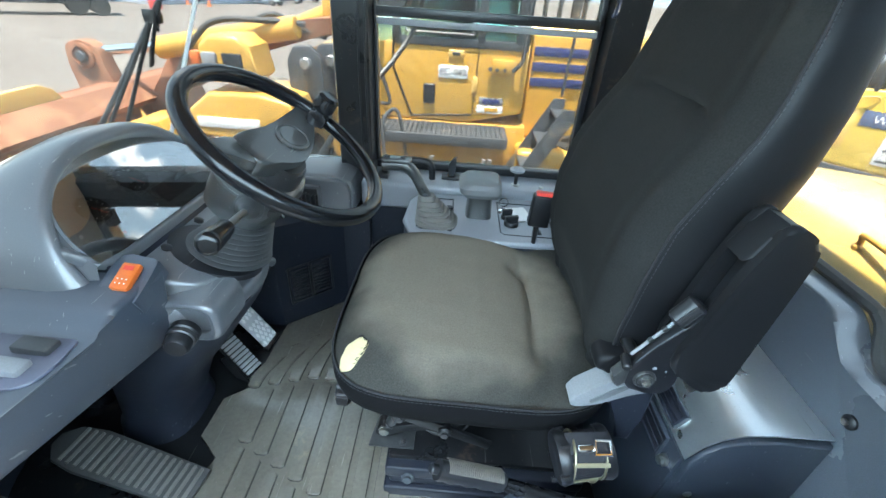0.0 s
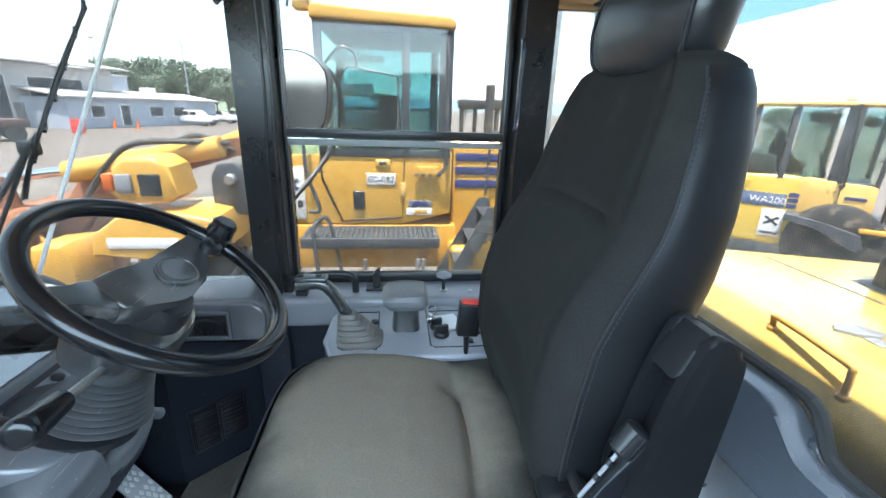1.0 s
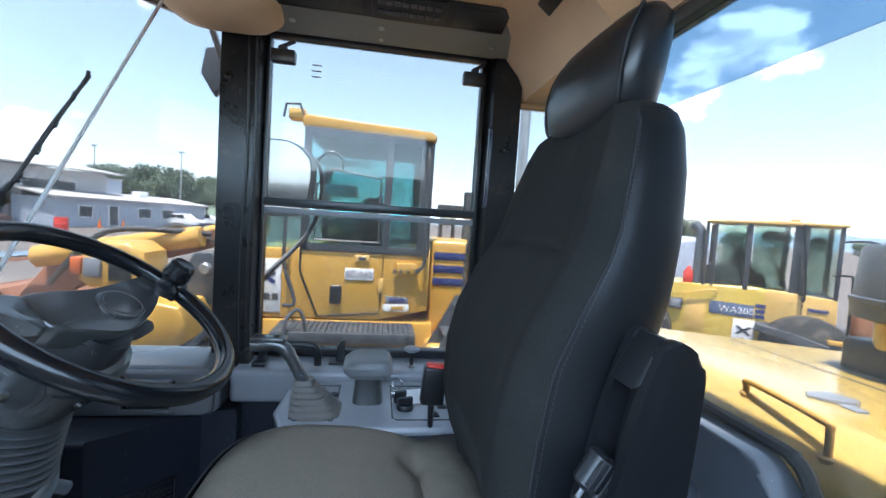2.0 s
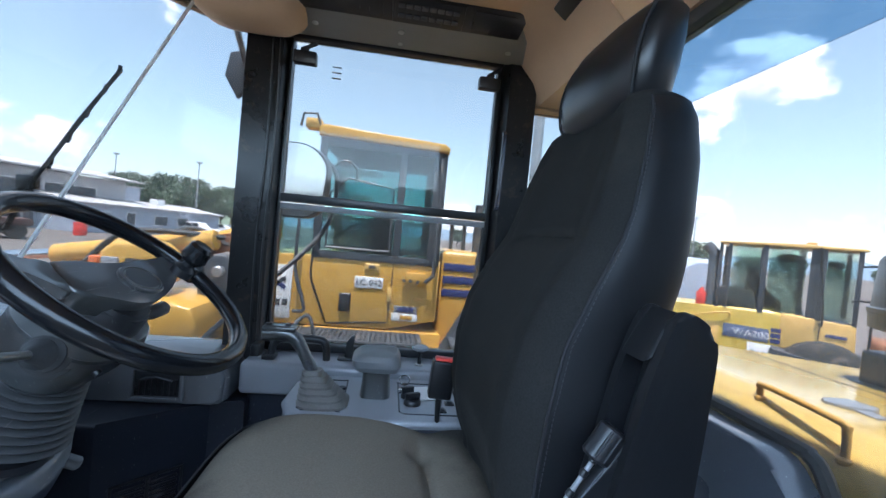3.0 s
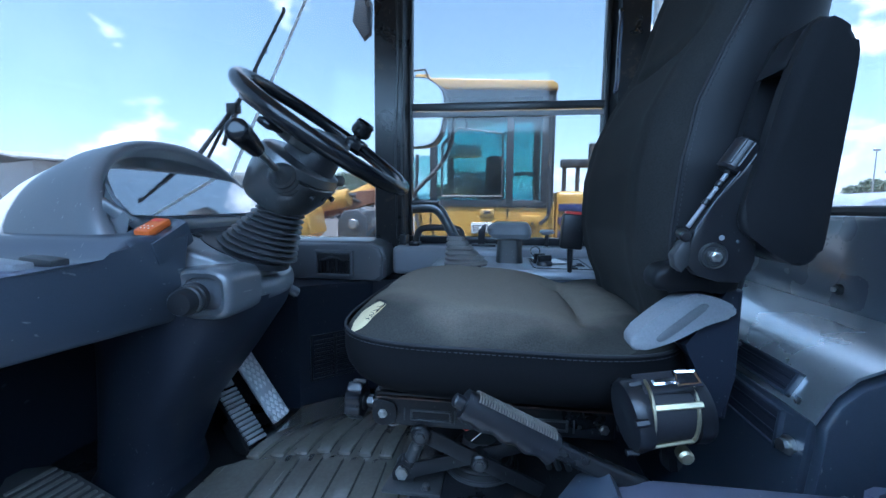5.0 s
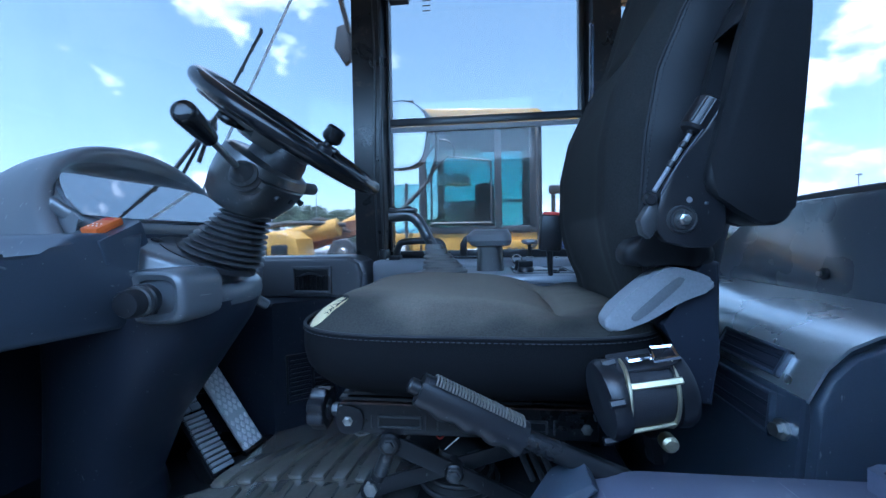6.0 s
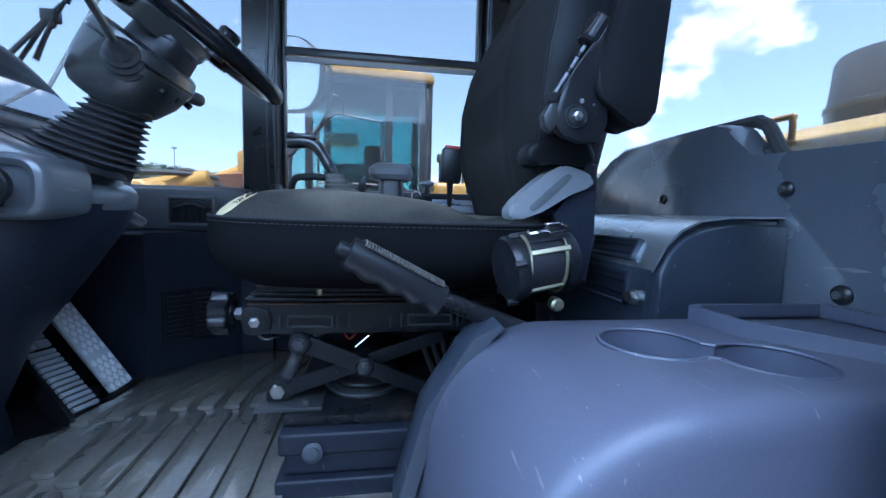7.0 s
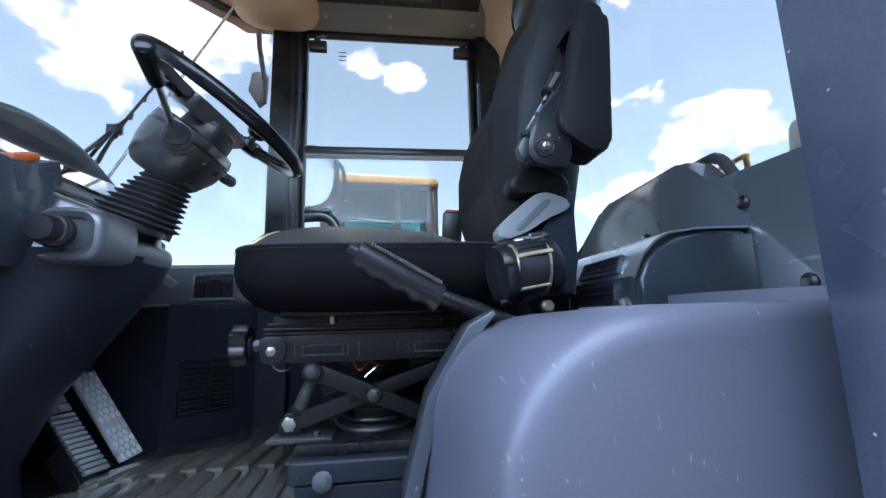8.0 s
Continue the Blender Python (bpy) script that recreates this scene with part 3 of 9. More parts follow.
prism(bm, [(-0.98, 0.25), (-0.80, -0.12), (0.80, -0.12), (0.80, 1.30), (-0.62, 1.30), (-0.98, 1.0)], "z", -0.05, 0.0)
tagged(part("floor", bm, PAINTED), "black painted steel cab floor plate under the rubber mat", "floor", kind="structure")

# ribbed rubber mat: each rib is a raised bar with round ends
mat_thing = thing("floor_mat", (-0.3, 0.6, 0), "worn grey-brown ribbed rubber mat on the cab floor", "floor mat")
bm = bmesh.new()
prism(bm, [(-0.58, 0.02), (0.20, 0.02), (0.20, 1.0), (-0.10, 1.10), (-0.30, 1.08), (-0.47, 0.93), (-0.47, 0.66), (-0.53, 0.62), (-0.53, 0.50), (-0.46, 0.45)], "z", 0.001, 0.012, 0.003)
part("sheet", bm, MAT, mat_thing)
PITCH = 0.0526
for row in range(3):
    for i in range(9):
        rx = -0.466 + PITCH * i
        # the rows part along two slanting gaps
        near_gap, far_gap = 0.487 - 0.53 * (rx + 0.413), min(0.70, 0.668 + 0.33 * (rx + 0.415))
        y0, y1 = ((0.10, near_gap - 0.012), (near_gap + 0.010, far_gap - 0.010), (far_gap + 0.012, min(1.06, 0.88 + 0.9 * (rx + 0.42))))[row]
        if (row == 1 and i == 0) or (row == 0 and i < 1) or y1 - y0 < 0.06:
            continue
        pts = []
        for k in range(9):
            t = k / 8
            pts.append((rx + (0.085 * t ** 2.4 if row == 2 else -0.008 * t), y0 + (y1 - y0) * t))
        # a dark outline at each rib's foot paints dirt and contact shade
        for name, half, low, high, bevel, material in (("rib", 0.0165, 0.009, 0.0205, 0.0032, MAT), ("grime_line", 0.0180, 0.009, 0.0126, 0.0, GRIME_SHADE)):
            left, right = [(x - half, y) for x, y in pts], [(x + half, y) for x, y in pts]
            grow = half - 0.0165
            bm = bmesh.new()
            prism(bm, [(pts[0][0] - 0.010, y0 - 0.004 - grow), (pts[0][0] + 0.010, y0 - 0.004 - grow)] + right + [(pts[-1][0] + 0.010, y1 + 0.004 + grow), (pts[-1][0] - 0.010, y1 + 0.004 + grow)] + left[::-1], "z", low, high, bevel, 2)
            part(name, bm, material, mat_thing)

# right wall below the window, with the ledge
bm = bmesh.new()
box(bm, (-0.22, 1.135, -0.02), (0.80, 1.29, 0.47), 0.02, 3)
tagged(part("wall_right", bm, DARK), "dark blue plastic side wall below the cab window", "wall", kind="structure")
ledge = solid("window_ledge", box(bmesh.new(), (-0.235, 1.105, 0.395), (0.62, 1.262, 0.487), 0.016, 3), WINDOW_LIT, "blue-grey plastic ledge below the side window", "ledge", "structure")
bm = bmesh.new()
for sx in (-0.19, 0.345):
    cyl(bm, (sx, 1.15, 0.486), (sx, 1.15, 0.492), 0.008, edge=0.002)
part("screw", bm, STEEL, ledge)

# angled front corner of the side wall below the vent panel
bm = bmesh.new()
prism(bm, [(-0.478, 0.935), (-0.30, 1.105), (-0.21, 1.105), (-0.21, 1.29), (-0.62, 1.29), (-0.99, 1.0), (-0.99, 0.945)], "z", -0.02, 0.375, 0.012, 3)
kick = tagged(part("wall_kick_panel", bm, DARK), "dark blue plastic kick panel with a louvred grille", "wall", kind="structure")
# louvres on its slanting face
way = Vector((0.178, 0.170, 0)).normalized()
out = Vector((way.y, -way.x, 0))
mid = Vector((-0.397, 1.012, 0.150))
for col in (-0.036, 0.036):
    for i in range(9):
        c = mid + way * col + Vector((0, 0, -0.052 + i * 0.013))
        m = Matrix((( way.x, out.x, 0, c.x), (way.y, out.y, 0, c.y), (0, 0, 1, c.z), (0, 0, 0, 1)))
        bm = bmesh.new()
        box(bm, (-0.030, -0.004, -0.0045), (0.030, 0.006, 0.0025), 0.0015, 1, m)
        part("louvre", bm, BLACK, kick)
bm = bmesh.new()
m = Matrix(((way.x, out.x, 0, mid.x), (way.y, out.y, 0, mid.y), (0, 0, 1, mid.z), (0, 0, 0, 1)))
for q in ((-0.078, -0.072, 0.078, -0.066), (-0.078, 0.066, 0.078, 0.072), (-0.078, -0.072, -0.072, 0.072), (0.072, -0.072, 0.078, 0.072), (-0.004, -0.07, 0.004, 0.07)):
    box(bm, (q[0], -0.004, q[1]), (q[2], 0.006, q[3]), 0.001, 1, m)
part("grille_frame", bm, BLACK, kick)

# vent panel ahead of the pillar
vent_panel = thing("vent_panel", (-0.45, 1.15, 0.37), "blue-grey plastic side panel with a black air vent", "panel", kind="structure")
bm = bmesh.new()
VX0, VX1, VZ0, VZ1 = -0.482, -0.352, 0.388, 0.474
prism(bm, [(-0.66, 0.372), (-0.275, 0.372), (-0.252, 0.388), (-0.248, 0.45), (-0.262, 0.485), (-0.30, 0.503), (-0.66, 0.503)], "y", 1.085, 1.27, 0.010, 3)
part("body", bm, DASH, vent_panel)
bm = bmesh.new()
prism(bm, [(-0.60, 0.376), (-0.285, 0.376), (-0.262, 0.39), (-0.258, 0.45), (-0.27, 0.48), (-0.30, 0.495), (-0.60, 0.495)], "y", 1.07, 1.095, 0.008, 3)
part("fascia", bm, DASH, vent_panel)
bm = bmesh.new()
for q in ((VX0, VZ0, VX1, VZ0 + 0.010), (VX0, VZ1 - 0.010, VX1, VZ1), (VX0, VZ0, VX0 + 0.010, VZ1), (VX1 - 0.010, VZ0, VX1, VZ1)):
    box(bm, (q[0], 1.058, q[1]), (q[2], 1.073, q[3]), 0.003)
vent = part("air_vent", bm, DASH, vent_panel)
part("recess", box(bmesh.new(), (VX0 + 0.006, 1.066, VZ0 + 0.006), (VX1 - 0.006, 1.072, VZ1 - 0.006)), BLACK, vent, "black vent recess")
for i in range(7):
    x = VX0 + 0.021 + i * 0.0147
    part("fin", box(bmesh.new(), (x - 0.0015, 1.059, VZ0 + 0.014), (x + 0.0015, 1.068, VZ1 - 0.03), 0.0006, 1), BLACK, vent)
part("thumb_tab", tube(bmesh.new(), smooth_path([(-0.455, 1.058, 0.440), (-0.417, 1.056, 0.452), (-0.379, 1.058, 0.440)]), 0.004), BLACK, vent)
part("flap", box(bmesh.new(), (VX0 + 0.012, 1.060, VZ1 - 0.032), (VX1 - 0.012, 1.068, VZ1 - 0.012), 0.002), BLACK, vent)

# pillars beside the window
bm = bmesh.new()
prism(bm, [(-0.316, 1.20), (-0.218, 1.215), (-0.205, 1.25), (-0.205, 1.31), (-0.335, 1.31), (-0.330, 1.24)], "z", 0.36, 1.52, 0.004)
pillar_1 = tagged(part("pillar_front", bm, PAINTED), "black painted cab pillar between windscreen and side window", "pillar", kind="structure")
bm = bmesh.new()
for dx in (-0.245, -0.225):
    tube(bm, smooth_path([(dx, 1.207, 1.45), (dx + 0.006, 1.204, 1.1), (dx - 0.002, 1.206, 0.8), (dx + 0.004, 1.207, 0.50)]), 0.0035, 6)
part("cable", bm, BLACK, pillar_1)
bm = bmesh.new()
box(bm, (-0.225, 1.16, 0.385), (-0.200, 1.215, 0.52), 0.004)
cyl(bm, (-0.215, 1.15, 0.40), (-0.175, 1.15, 0.40), 0.006)
cyl(bm, (-0.232, 1.145, 0.42), (-0.232, 1.20, 0.42), 0.008)
part("hinge_bracket", bm, PAINTED, pillar_1)
bm = bmesh.new()
prism(bm, [(0.452, 1.25), (0.47, 1.205), (0.555, 1.20), (0.575, 1.31), (0.452, 1.31)], "z", 0.40, 1.52, 0.004)
pillar_2 = tagged(part("pillar_rear", bm, PAINTED), "black painted cab pillar behind the side window", "pillar", kind="structure")
bm = bmesh.new()
tube(bm, smooth_path([(0.462, 1.205, 0.98), (0.458, 1.175, 1.0), (0.458, 1.172, 1.10), (0.460, 1.172, 1.20), (0.464, 1.205, 1.22)]), 0.007, 8)
part("grab_rail", bm, POST, pillar_2, "narrow dark painted grab rail")

# side window: frame, two panes, rail and latches
window_1 = thing("window_1", (0.12, 1.25, 0.487), "two-part sliding side window in a black frame", "window", kind="structure")
WX0, WX1, WZ0, WZ1 = -0.207, 0.452, 0.487, 1.445
for name, lo, hi in (("frame_bottom", (WX0, 1.232, WZ0), (WX1, 1.275, 0.512)), ("frame_top", (WX0, 1.235, WZ1 - 0.012), (WX1, 1.275, WZ1 + 0.02)),
                     ("frame_side", (WX0, 1.240, 0.512), (WX0 + 0.010, 1.275, WZ1 - 0.012)), ("frame_side", (WX1 - 0.018, 1.240, 0.512), (WX1, 1.275, WZ1 - 0.012))):
    part(name, box(bmesh.new(), lo, hi, 0.004), BLACK, window_1)
part("rail", box(bmesh.new(), (WX0 + 0.008, 1.236, 0.940), (WX1 - 0.012, 1.262, 0.966), 0.003), BLACK, window_1)
part("rail_strip", box(bmesh.new(), (WX0 + 0.01, 1.238, 0.920), (WX1 - 0.014, 1.246, 0.937), 0.002), LEVER_GREY, window_1, "pale plastic edge strip of the lower pane")
for name, z0, z1, y in (("pane", 0.962, WZ1 - 0.008, 1.256), ("pane", 0.508, 0.925, 1.250)):
    ob = part(name, box(bmesh.new(), (WX0 + 0.006, y, z0), (WX1 - 0.010, y + 0.004, z1)), GLASS, window_1)
    ob.visible_shadow = False
for x, s in ((-0.158, 1), (0.408, -1)):
    bm = bmesh.new()
    box(bm, (x - 0.034, 1.218, 1.355), (x + 0.034, 1.250, 1.392), 0.005)
    box(bm, (x - 0.012, 1.214, 1.390), (x + 0.012, 1.236, 1.398), 0.002)
    tube(bm, [(x + 0.006 * s, 1.222, 1.396), (x - 0.022 * s, 1.218, 1.412), (x - 0.030 * s, 1.216, 1.422)] if s < 0 else [(x - 0.006, 1.222, 1.396), (x + 0.022, 1.218, 1.408), (x + 0.034, 1.216, 1.414)], 0.006, 8)
    part("latch", bm, BLACK, window_1)
bm = bmesh.new()
for i in range(3):
    box(bm, (-0.080, 1.2515, 1.330 + i * 0.017), (-0.053, 1.2525, 1.334 + i * 0.017))
part("etched_mark", bm, LEVER_GREY, window_1)

# grab handle, clips and knob on the ledge
h = thing("grab_handle", (-0.09, 1.15, 0.487), "black moulded grab handle on the ledge", "handle")
part("bar", tube(bmesh.new(), smooth_path([(-0.165, 1.155, 0.487), (-0.16, 1.155, 0.525), (-0.135, 1.155, 0.545), (-0.04, 1.16, 0.545), (-0.015, 1.16, 0.53), (-0.01, 1.16, 0.487)], 5), 0.011, 10), BLACK, h)
part("bracket", box(bmesh.new(), (-0.185, 1.13, 0.487), (-0.15, 1.175, 0.50), 0.003), BLACK, h)
h = thing("window_clip", (0.05, 1.18, 0.487), "small black plastic window catch on the ledge", "catch")
part("plate", box(bmesh.new(), (0.02, 1.16, 0.487), (0.10, 1.20, 0.494), 0.002), BLACK, h)
bm = bmesh.new()
prism(bm, [(0.040, 0.494), (0.064, 0.494), (0.062, 0.545), (0.066, 0.560), (0.056, 0.558), (0.050, 0.545), (0.042, 0.540)], "y", 1.172, 1.186, 0.002)
part("tab", bm, BLACK, h)
h = thing("pull_knob", (0.262, 1.16, 0.487), "grey round-topped pull knob on the ledge", "knob")
part("base", cyl(bmesh.new(), (0.262, 1.16, 0.487), (0.262, 1.16, 0.492), 0.014, edge=0.002), STEEL, h)
part("stem", cyl(bmesh.new(), (0.262, 1.16, 0.490), (0.262, 1.16, 0.535), 0.006), BLACK, h)
part("head", lathe(bmesh.new(), (0.262, 1.16, 0.53), (0, 0, 1), [(0, 0.012), (0.006, 0.024), (0.012, 0.024), (0.016, 0.018), (0.017, 0.004)]), LEVER_GREY, h)

# round-fronted windscreen
plan = [(-0.318, 1.262), (-0.50, 1.20), (-0.64, 1.11), (-0.76, 1.0), (-0.86, 0.85), (-0.91, CX), (-0.86, 0.36), (-0.76, 0.21), (-0.62, 0.08), (-0.50, 0.01)]
screen_path = [(p.x, p.y) for p in smooth_path([(x, y, 0) for x, y in plan], 4)]
windscreen = thing("windscreen", (-0.9, CX, 0.47), "curved windscreen of the cab, tinted to dim the outdoors", "windscreen", kind="structure")


def screen_band(z0, z1, push, thick):
    """A band of the windscreen's curve between two heights, leaning back with height."""
    b = bmesh.new()
    rings = []
    for i, (x, y) in enumerate(screen_path):
        x0, y0 = screen_path[max(i - 1, 0)]
        x1, y1 = screen_path[min(i + 1, len(screen_path) - 1)]
        nx, ny = -(y1 - y0), (x1 - x0)
        ln = math.hypot(nx, ny)
        nx, ny = nx / ln, ny / ln
        if (nx * (x + 0.2) + ny * (y - CX)) < 0:
            nx, ny = -nx, -ny
        lean = lambda z: 0.10 * (z - 0.47) * min(1.0, max(0.0, (-0.34 - x) / 0.3))
        rings.append([Vector((x + lean(z) + nx * d, y + ny * d, z)) for z, d in ((z0, push), (z0, push + thick), (z1, push + thick), (z1, push))])
    return loft(b, rings)


ob = part("glass", screen_band(0.48, 1.47, 0.0, 0.005), SCREEN_GLASS, windscreen)
ob.visible_shadow = False
part("lower_seal", screen_band(0.445, 0.492, -0.012, 0.03), RUBBER, windscreen)
part("upper_seal", screen_band(1.46, 1.50, -0.012, 0.03), RUBBER, windscreen)
tagged(part("wall_front", screen_band(-0.02, 0.447, -0.02, 0.04), DARK), "dark firewall below the windscreen", "wall", kind="structure")

# rear wall with its stepped top edge
bm = bmesh.new()
prof = [(-0.13, -0.02), (-0.13, 0.541), (0.362, 0.541), (0.384, 0.545), (0.399, 0.557), (0.424, 0.599), (0.438, 0.609), (0.465, 0.613), (0.74, 0.610), (0.80, 0.590), (0.90, 0.525), (0.97, 0.485), (1.20, 0.475), (1.28, 0.475), (1.28, -0.02)]
prism(bm, prof, "x", 0.695, 0.750, 0.007, 3)
wall_rear = tagged(part("wall_rear", bm, REAR), "blue-grey moulded rear wall panel with a stepped top", "wall", kind="structure")
for (x, y, z), r in (((0.695, 0.583, 0.485), 0.010), ((0.695, 0.316, 0.492), 0.012), ((0.695, 0.228, 0.353), 0.013), ((0.695, 0.12, 0.52), 0.010)):
    bm = bmesh.new()
    lathe(bm, (x + 0.002, y, z), (-1, 0, 0), [(0, r), (0.006, r), (0.009, r * 0.75), (0.010, r * 0.2)], 14)
    s = part("fastener", bm, BLACK, wall_rear)
    part("screw_head", cyl(bmesh.new(), (x - 0.007, y, z), (x - 0.012, y, z), r * 0.45, n=6), STEEL, s)
bm = bmesh.new()
pts = [(0.757, y, z + 0.002) for y, z in [(-0.10, 0.541), (0.15, 0.541), (0.33, 0.541), (0.370, 0.546), (0.389, 0.560), (0.412, 0.600), (0.430, 0.612), (0.465, 0.617), (0.74, 0.614), (0.80, 0.594), (0.90, 0.525), (0.97, 0.485), (1.20, 0.475)]]
tube(bm, smooth_path(pts, 4), 0.011, 8)
part("window_seal", bm, RUBBER, wall_rear, "thick black rubber window seal")
window_2 = thing("window_2", (0.79, CX, 0.5), "large rear cab window with a blue sun strip, tinted to dim the outdoors", "window", kind="structure")
# the pane leans forward with height
bm = bmesh.new()
lean_pane = [Vector(p) for p in ((0.790, -0.12, 0.48), (0.790, 1.27, 0.48), (0.705, 1.27, 1.185), (0.705, -0.12, 1.185))]
loft(bm, [lean_pane, [p + Vector((0.004, 0, 0)) for p in lean_pane]])
ob = part("pane", bm, DUSTY_GLASS, window_2)
ob.visible_shadow = False
bm = bmesh.new()
strip = [Vector(p) for p in ((0.703, -0.12, 1.185), (0.703, 1.27, 1.185), (0.688, 1.27, 1.325), (0.688, -0.12, 1.325))]
loft(bm, [strip, [p + Vector((0.004, 0, 0)) for p in strip]])
ob = part("sun_strip", bm, SHADE_GLASS, window_2, "blue tinted sun strip along the top")
ob.visible_shadow = False
part("top_seal", box(bmesh.new(), (0.668, -0.12, 1.318), (0.712, 1.28, 1.350), 0.006), RUBBER, window_2)
bm = bmesh.new()
prism(bm, [(0.66, 1.345), (0.70, 1.345), (0.70, 1.56), (0.60, 1.56), (0.60, 1.47)], "y", -0.12, 1.28, 0.006)
tagged(part("trim_rear_header", bm, BEIGE), "beige header trim above the rear window", "trim", kind="structure")
# rear quarter pane behind the pillar
bm = bmesh.new()
prism(bm, [(0.57, 0.46), (0.80, 0.46), (0.70, 1.32), (0.57, 1.32)], "y", 1.27, 1.275)
ob = tagged(part("window_3", bm, GLASS), "small rear quarter window, tinted to dim the outdoors", "window", kind="structure")
ob.visible_shadow = False
bm = bmesh.new()
prism(bm, [(0.545, 1.315), (0.70, 1.315), (0.66, 1.52), (0.545, 1.52)], "y", 1.235, 1.30, 0.004)
tagged(part("trim_quarter", bm, BEIGE), "beige trim above the rear quarter window", "trim", kind="structure")

# roof and headliner
bm = bmesh.new()
# the roof's unseen eaves are shaped to shade the door side and clear the hood
prism(bm, [(-0.80, 0.15), (-0.66, -0.36), (0.78, -0.36), (0.78, 1.45), (-0.50, 1.45), (-0.80, 1.05)], "z", 1.56, 1.66, 0.02)
tagged(part("ceiling", bm, YELLOW), "yellow cab roof", "roof", kind="structure")
bm = bmesh.new()
prism(bm, [(-0.76, 0.18), (-0.60, -0.16), (0.655, -0.16), (0.655, 1.30), (-0.48, 1.30), (-0.76, 1.02)], "z", 1.475, 1.555, 0.02, 3)
tagged(part("ceiling_liner", bm, BEIGE), "beige moulded headliner", "ceiling", kind="structure")
# moulded corner pads of the liner
bm = bmesh.new()
rings = []
for z, k in ((1.40, 0.35), (1.415, 0.72), (1.44, 0.93), (1.48, 1.0), (1.50, 1.0)):
    rings.append(superring(-0.29, 1.13, 0.16 * k, 0.12 * k, z, 32, 3.0))
loft(bm, rings)
tagged(part("ceiling_corner_pad", bm, BEIGE), "rounded beige headliner corner above the pillar", "ceiling", kind="structure")
bm = bmesh.new()
prism(bm, [(0.42, 1.50), (0.42, 1.475), (0.48, 1.455), (0.54, 1.385), (0.57, 1.32), (0.66, 1.32), (0.655, 1.50)], "y", 0.72, 1.232, 0.012, 3)
tagged(part("ceiling_rear_pad", bm, BEIGE), "beige headliner slope above the rear corner", "ceiling", kind="structure")

# overhead panel with the radio
over = thing("overhead_panel", (0.12, 1.12, 1.40), "dark grey overhead panel with a radio, screwed to the roof", "overhead panel")
bm = bmesh.new()
prism(bm, [(0.98, 1.478), (1.10, 1.455), (1.195, 1.432), (1.232, 1.442), (1.238, 1.478)], "x", -0.20, 0.51, 0.008, 3)
part("body", bm, OVERHEAD, over)
slope = Vector((0, 0.12, -0.023)).normalized()
norm = Vector((0, slope.z, -slope.y))
def over_pose(x, y):
    """A pose on the sloping underside of the overhead panel."""
    f = (y - 0.98) / 0.12
    c = Vector((x, y, 1.478 - 0.023 * f)) + norm * 0.001
    return Matrix(((1, 0, 0, c.x), (0, slope.y, norm.y, c.y), (0, slope.z, norm.z, c.z), (0, 0, 0, 1)))
part("recess_plate", box(bmesh.new(), (-0.30, -0.05, 0.0), (0.31, 0.052, 0.004), 0.002, 2, over_pose(0.14, 1.04)), BLACK, over)
radio = part("radio", box(bmesh.new(), (-0.095, -0.048, 0.003), (0.095, 0.046, 0.010), 0.003, 2, over_pose(0.19, 1.04)), BLACK, over, "black car radio with two rows of buttons")
for r in range(2):
    for i in range(8):
        part("button", box(bmesh.new(), (-0.080 + i * 0.0205, -0.03 + r * 0.036, 0.010), (-0.063 + i * 0.0205, -0.014 + r * 0.036, 0.014), 0.002, 2, over_pose(0.19, 1.04)), MACHINE_GREY, radio)
part("blank_plate", box(bmesh.new(), (-0.11, -0.036, 0.004), (0.11, 0.036, 0.007), 0.002, 2, over_pose(-0.04, 1.04)), BLACK, over)
part("blank_plate", box(bmesh.new(), (-0.055, -0.036, 0.004), (0.055, 0.036, 0.007), 0.002, 2, over_pose(0.365, 1.04)), BLACK, over)
for x, y in ((-0.12, 1.15), (0.12, 1.135), (0.12, 1.185), (0.44, 1.155), (0.47, 1.03), (-0.17, 1.03)):
    f = (y - 0.98) / 0.12
    part("screw", lathe(bmesh.new(), (x, y, 1.4785 - 0.0235 * f), norm, [(0, 0.009), (0.003, 0.009), (0.005, 0.005)], 10), STEEL, over)
sp = thing("roof_bracket", (0.52, 0.86, 1.40), "small black plate bracket under the headliner", "bracket")
part("plate", box(bmesh.new(), (0.475, 0.80, 1.425), (0.535, 0.90, 1.433), 0.004, 2, Matrix.Translation((0.505, 0.85, 1.43)) @ Matrix.Rotation(radians(38), 4, "Y") @ Matrix.Translation((-0.505, -0.85, -1.43))), BLACK, sp)
part("stay", tube(bmesh.new(), [(0.505, 0.85, 1.43), (0.515, 0.85, 1.48)], 0.008), BLACK, sp)

# door opening: post, sill and header on the camera's side
bm = bmesh.new()
prism(bm, [(0.401, -0.135), (0.401, -0.04), (0.414, -0.03), (0.50, -0.03), (0.56, -0.05), (0.80, -0.05), (0.80, -0.135)], "z", -0.30, 1.56, 0.006, 3)
tagged(part("door_post", bm, POST), "glossy dark navy door post of the cab", "door post", kind="structure")
bm = bmesh.new()
tube(bm, [(0.452, -0.018, -0.2), (0.452, -0.018, 0.6), (0.452, -0.018, 1.5)], 0.011, 8)
tagged(part("trim_door_seal", bm, RUBBER), "black rubber door seal", "seal", kind="structure")
bm = bmesh.new()
box(bm, (-0.80, -0.16, -0.10), (0.42, -0.10, 0.006), 0.005)
tagged(part("door_sill", bm, PAINTED), "black steel door sill", "sill", kind="structure")

# ---- dashboard ----
dash = thing("dashboard", (-0.7, CX, 0.40), "blue-grey moulded dashboard with a hooded instrument cluster", "dashboard")
bm = bmesh.new()
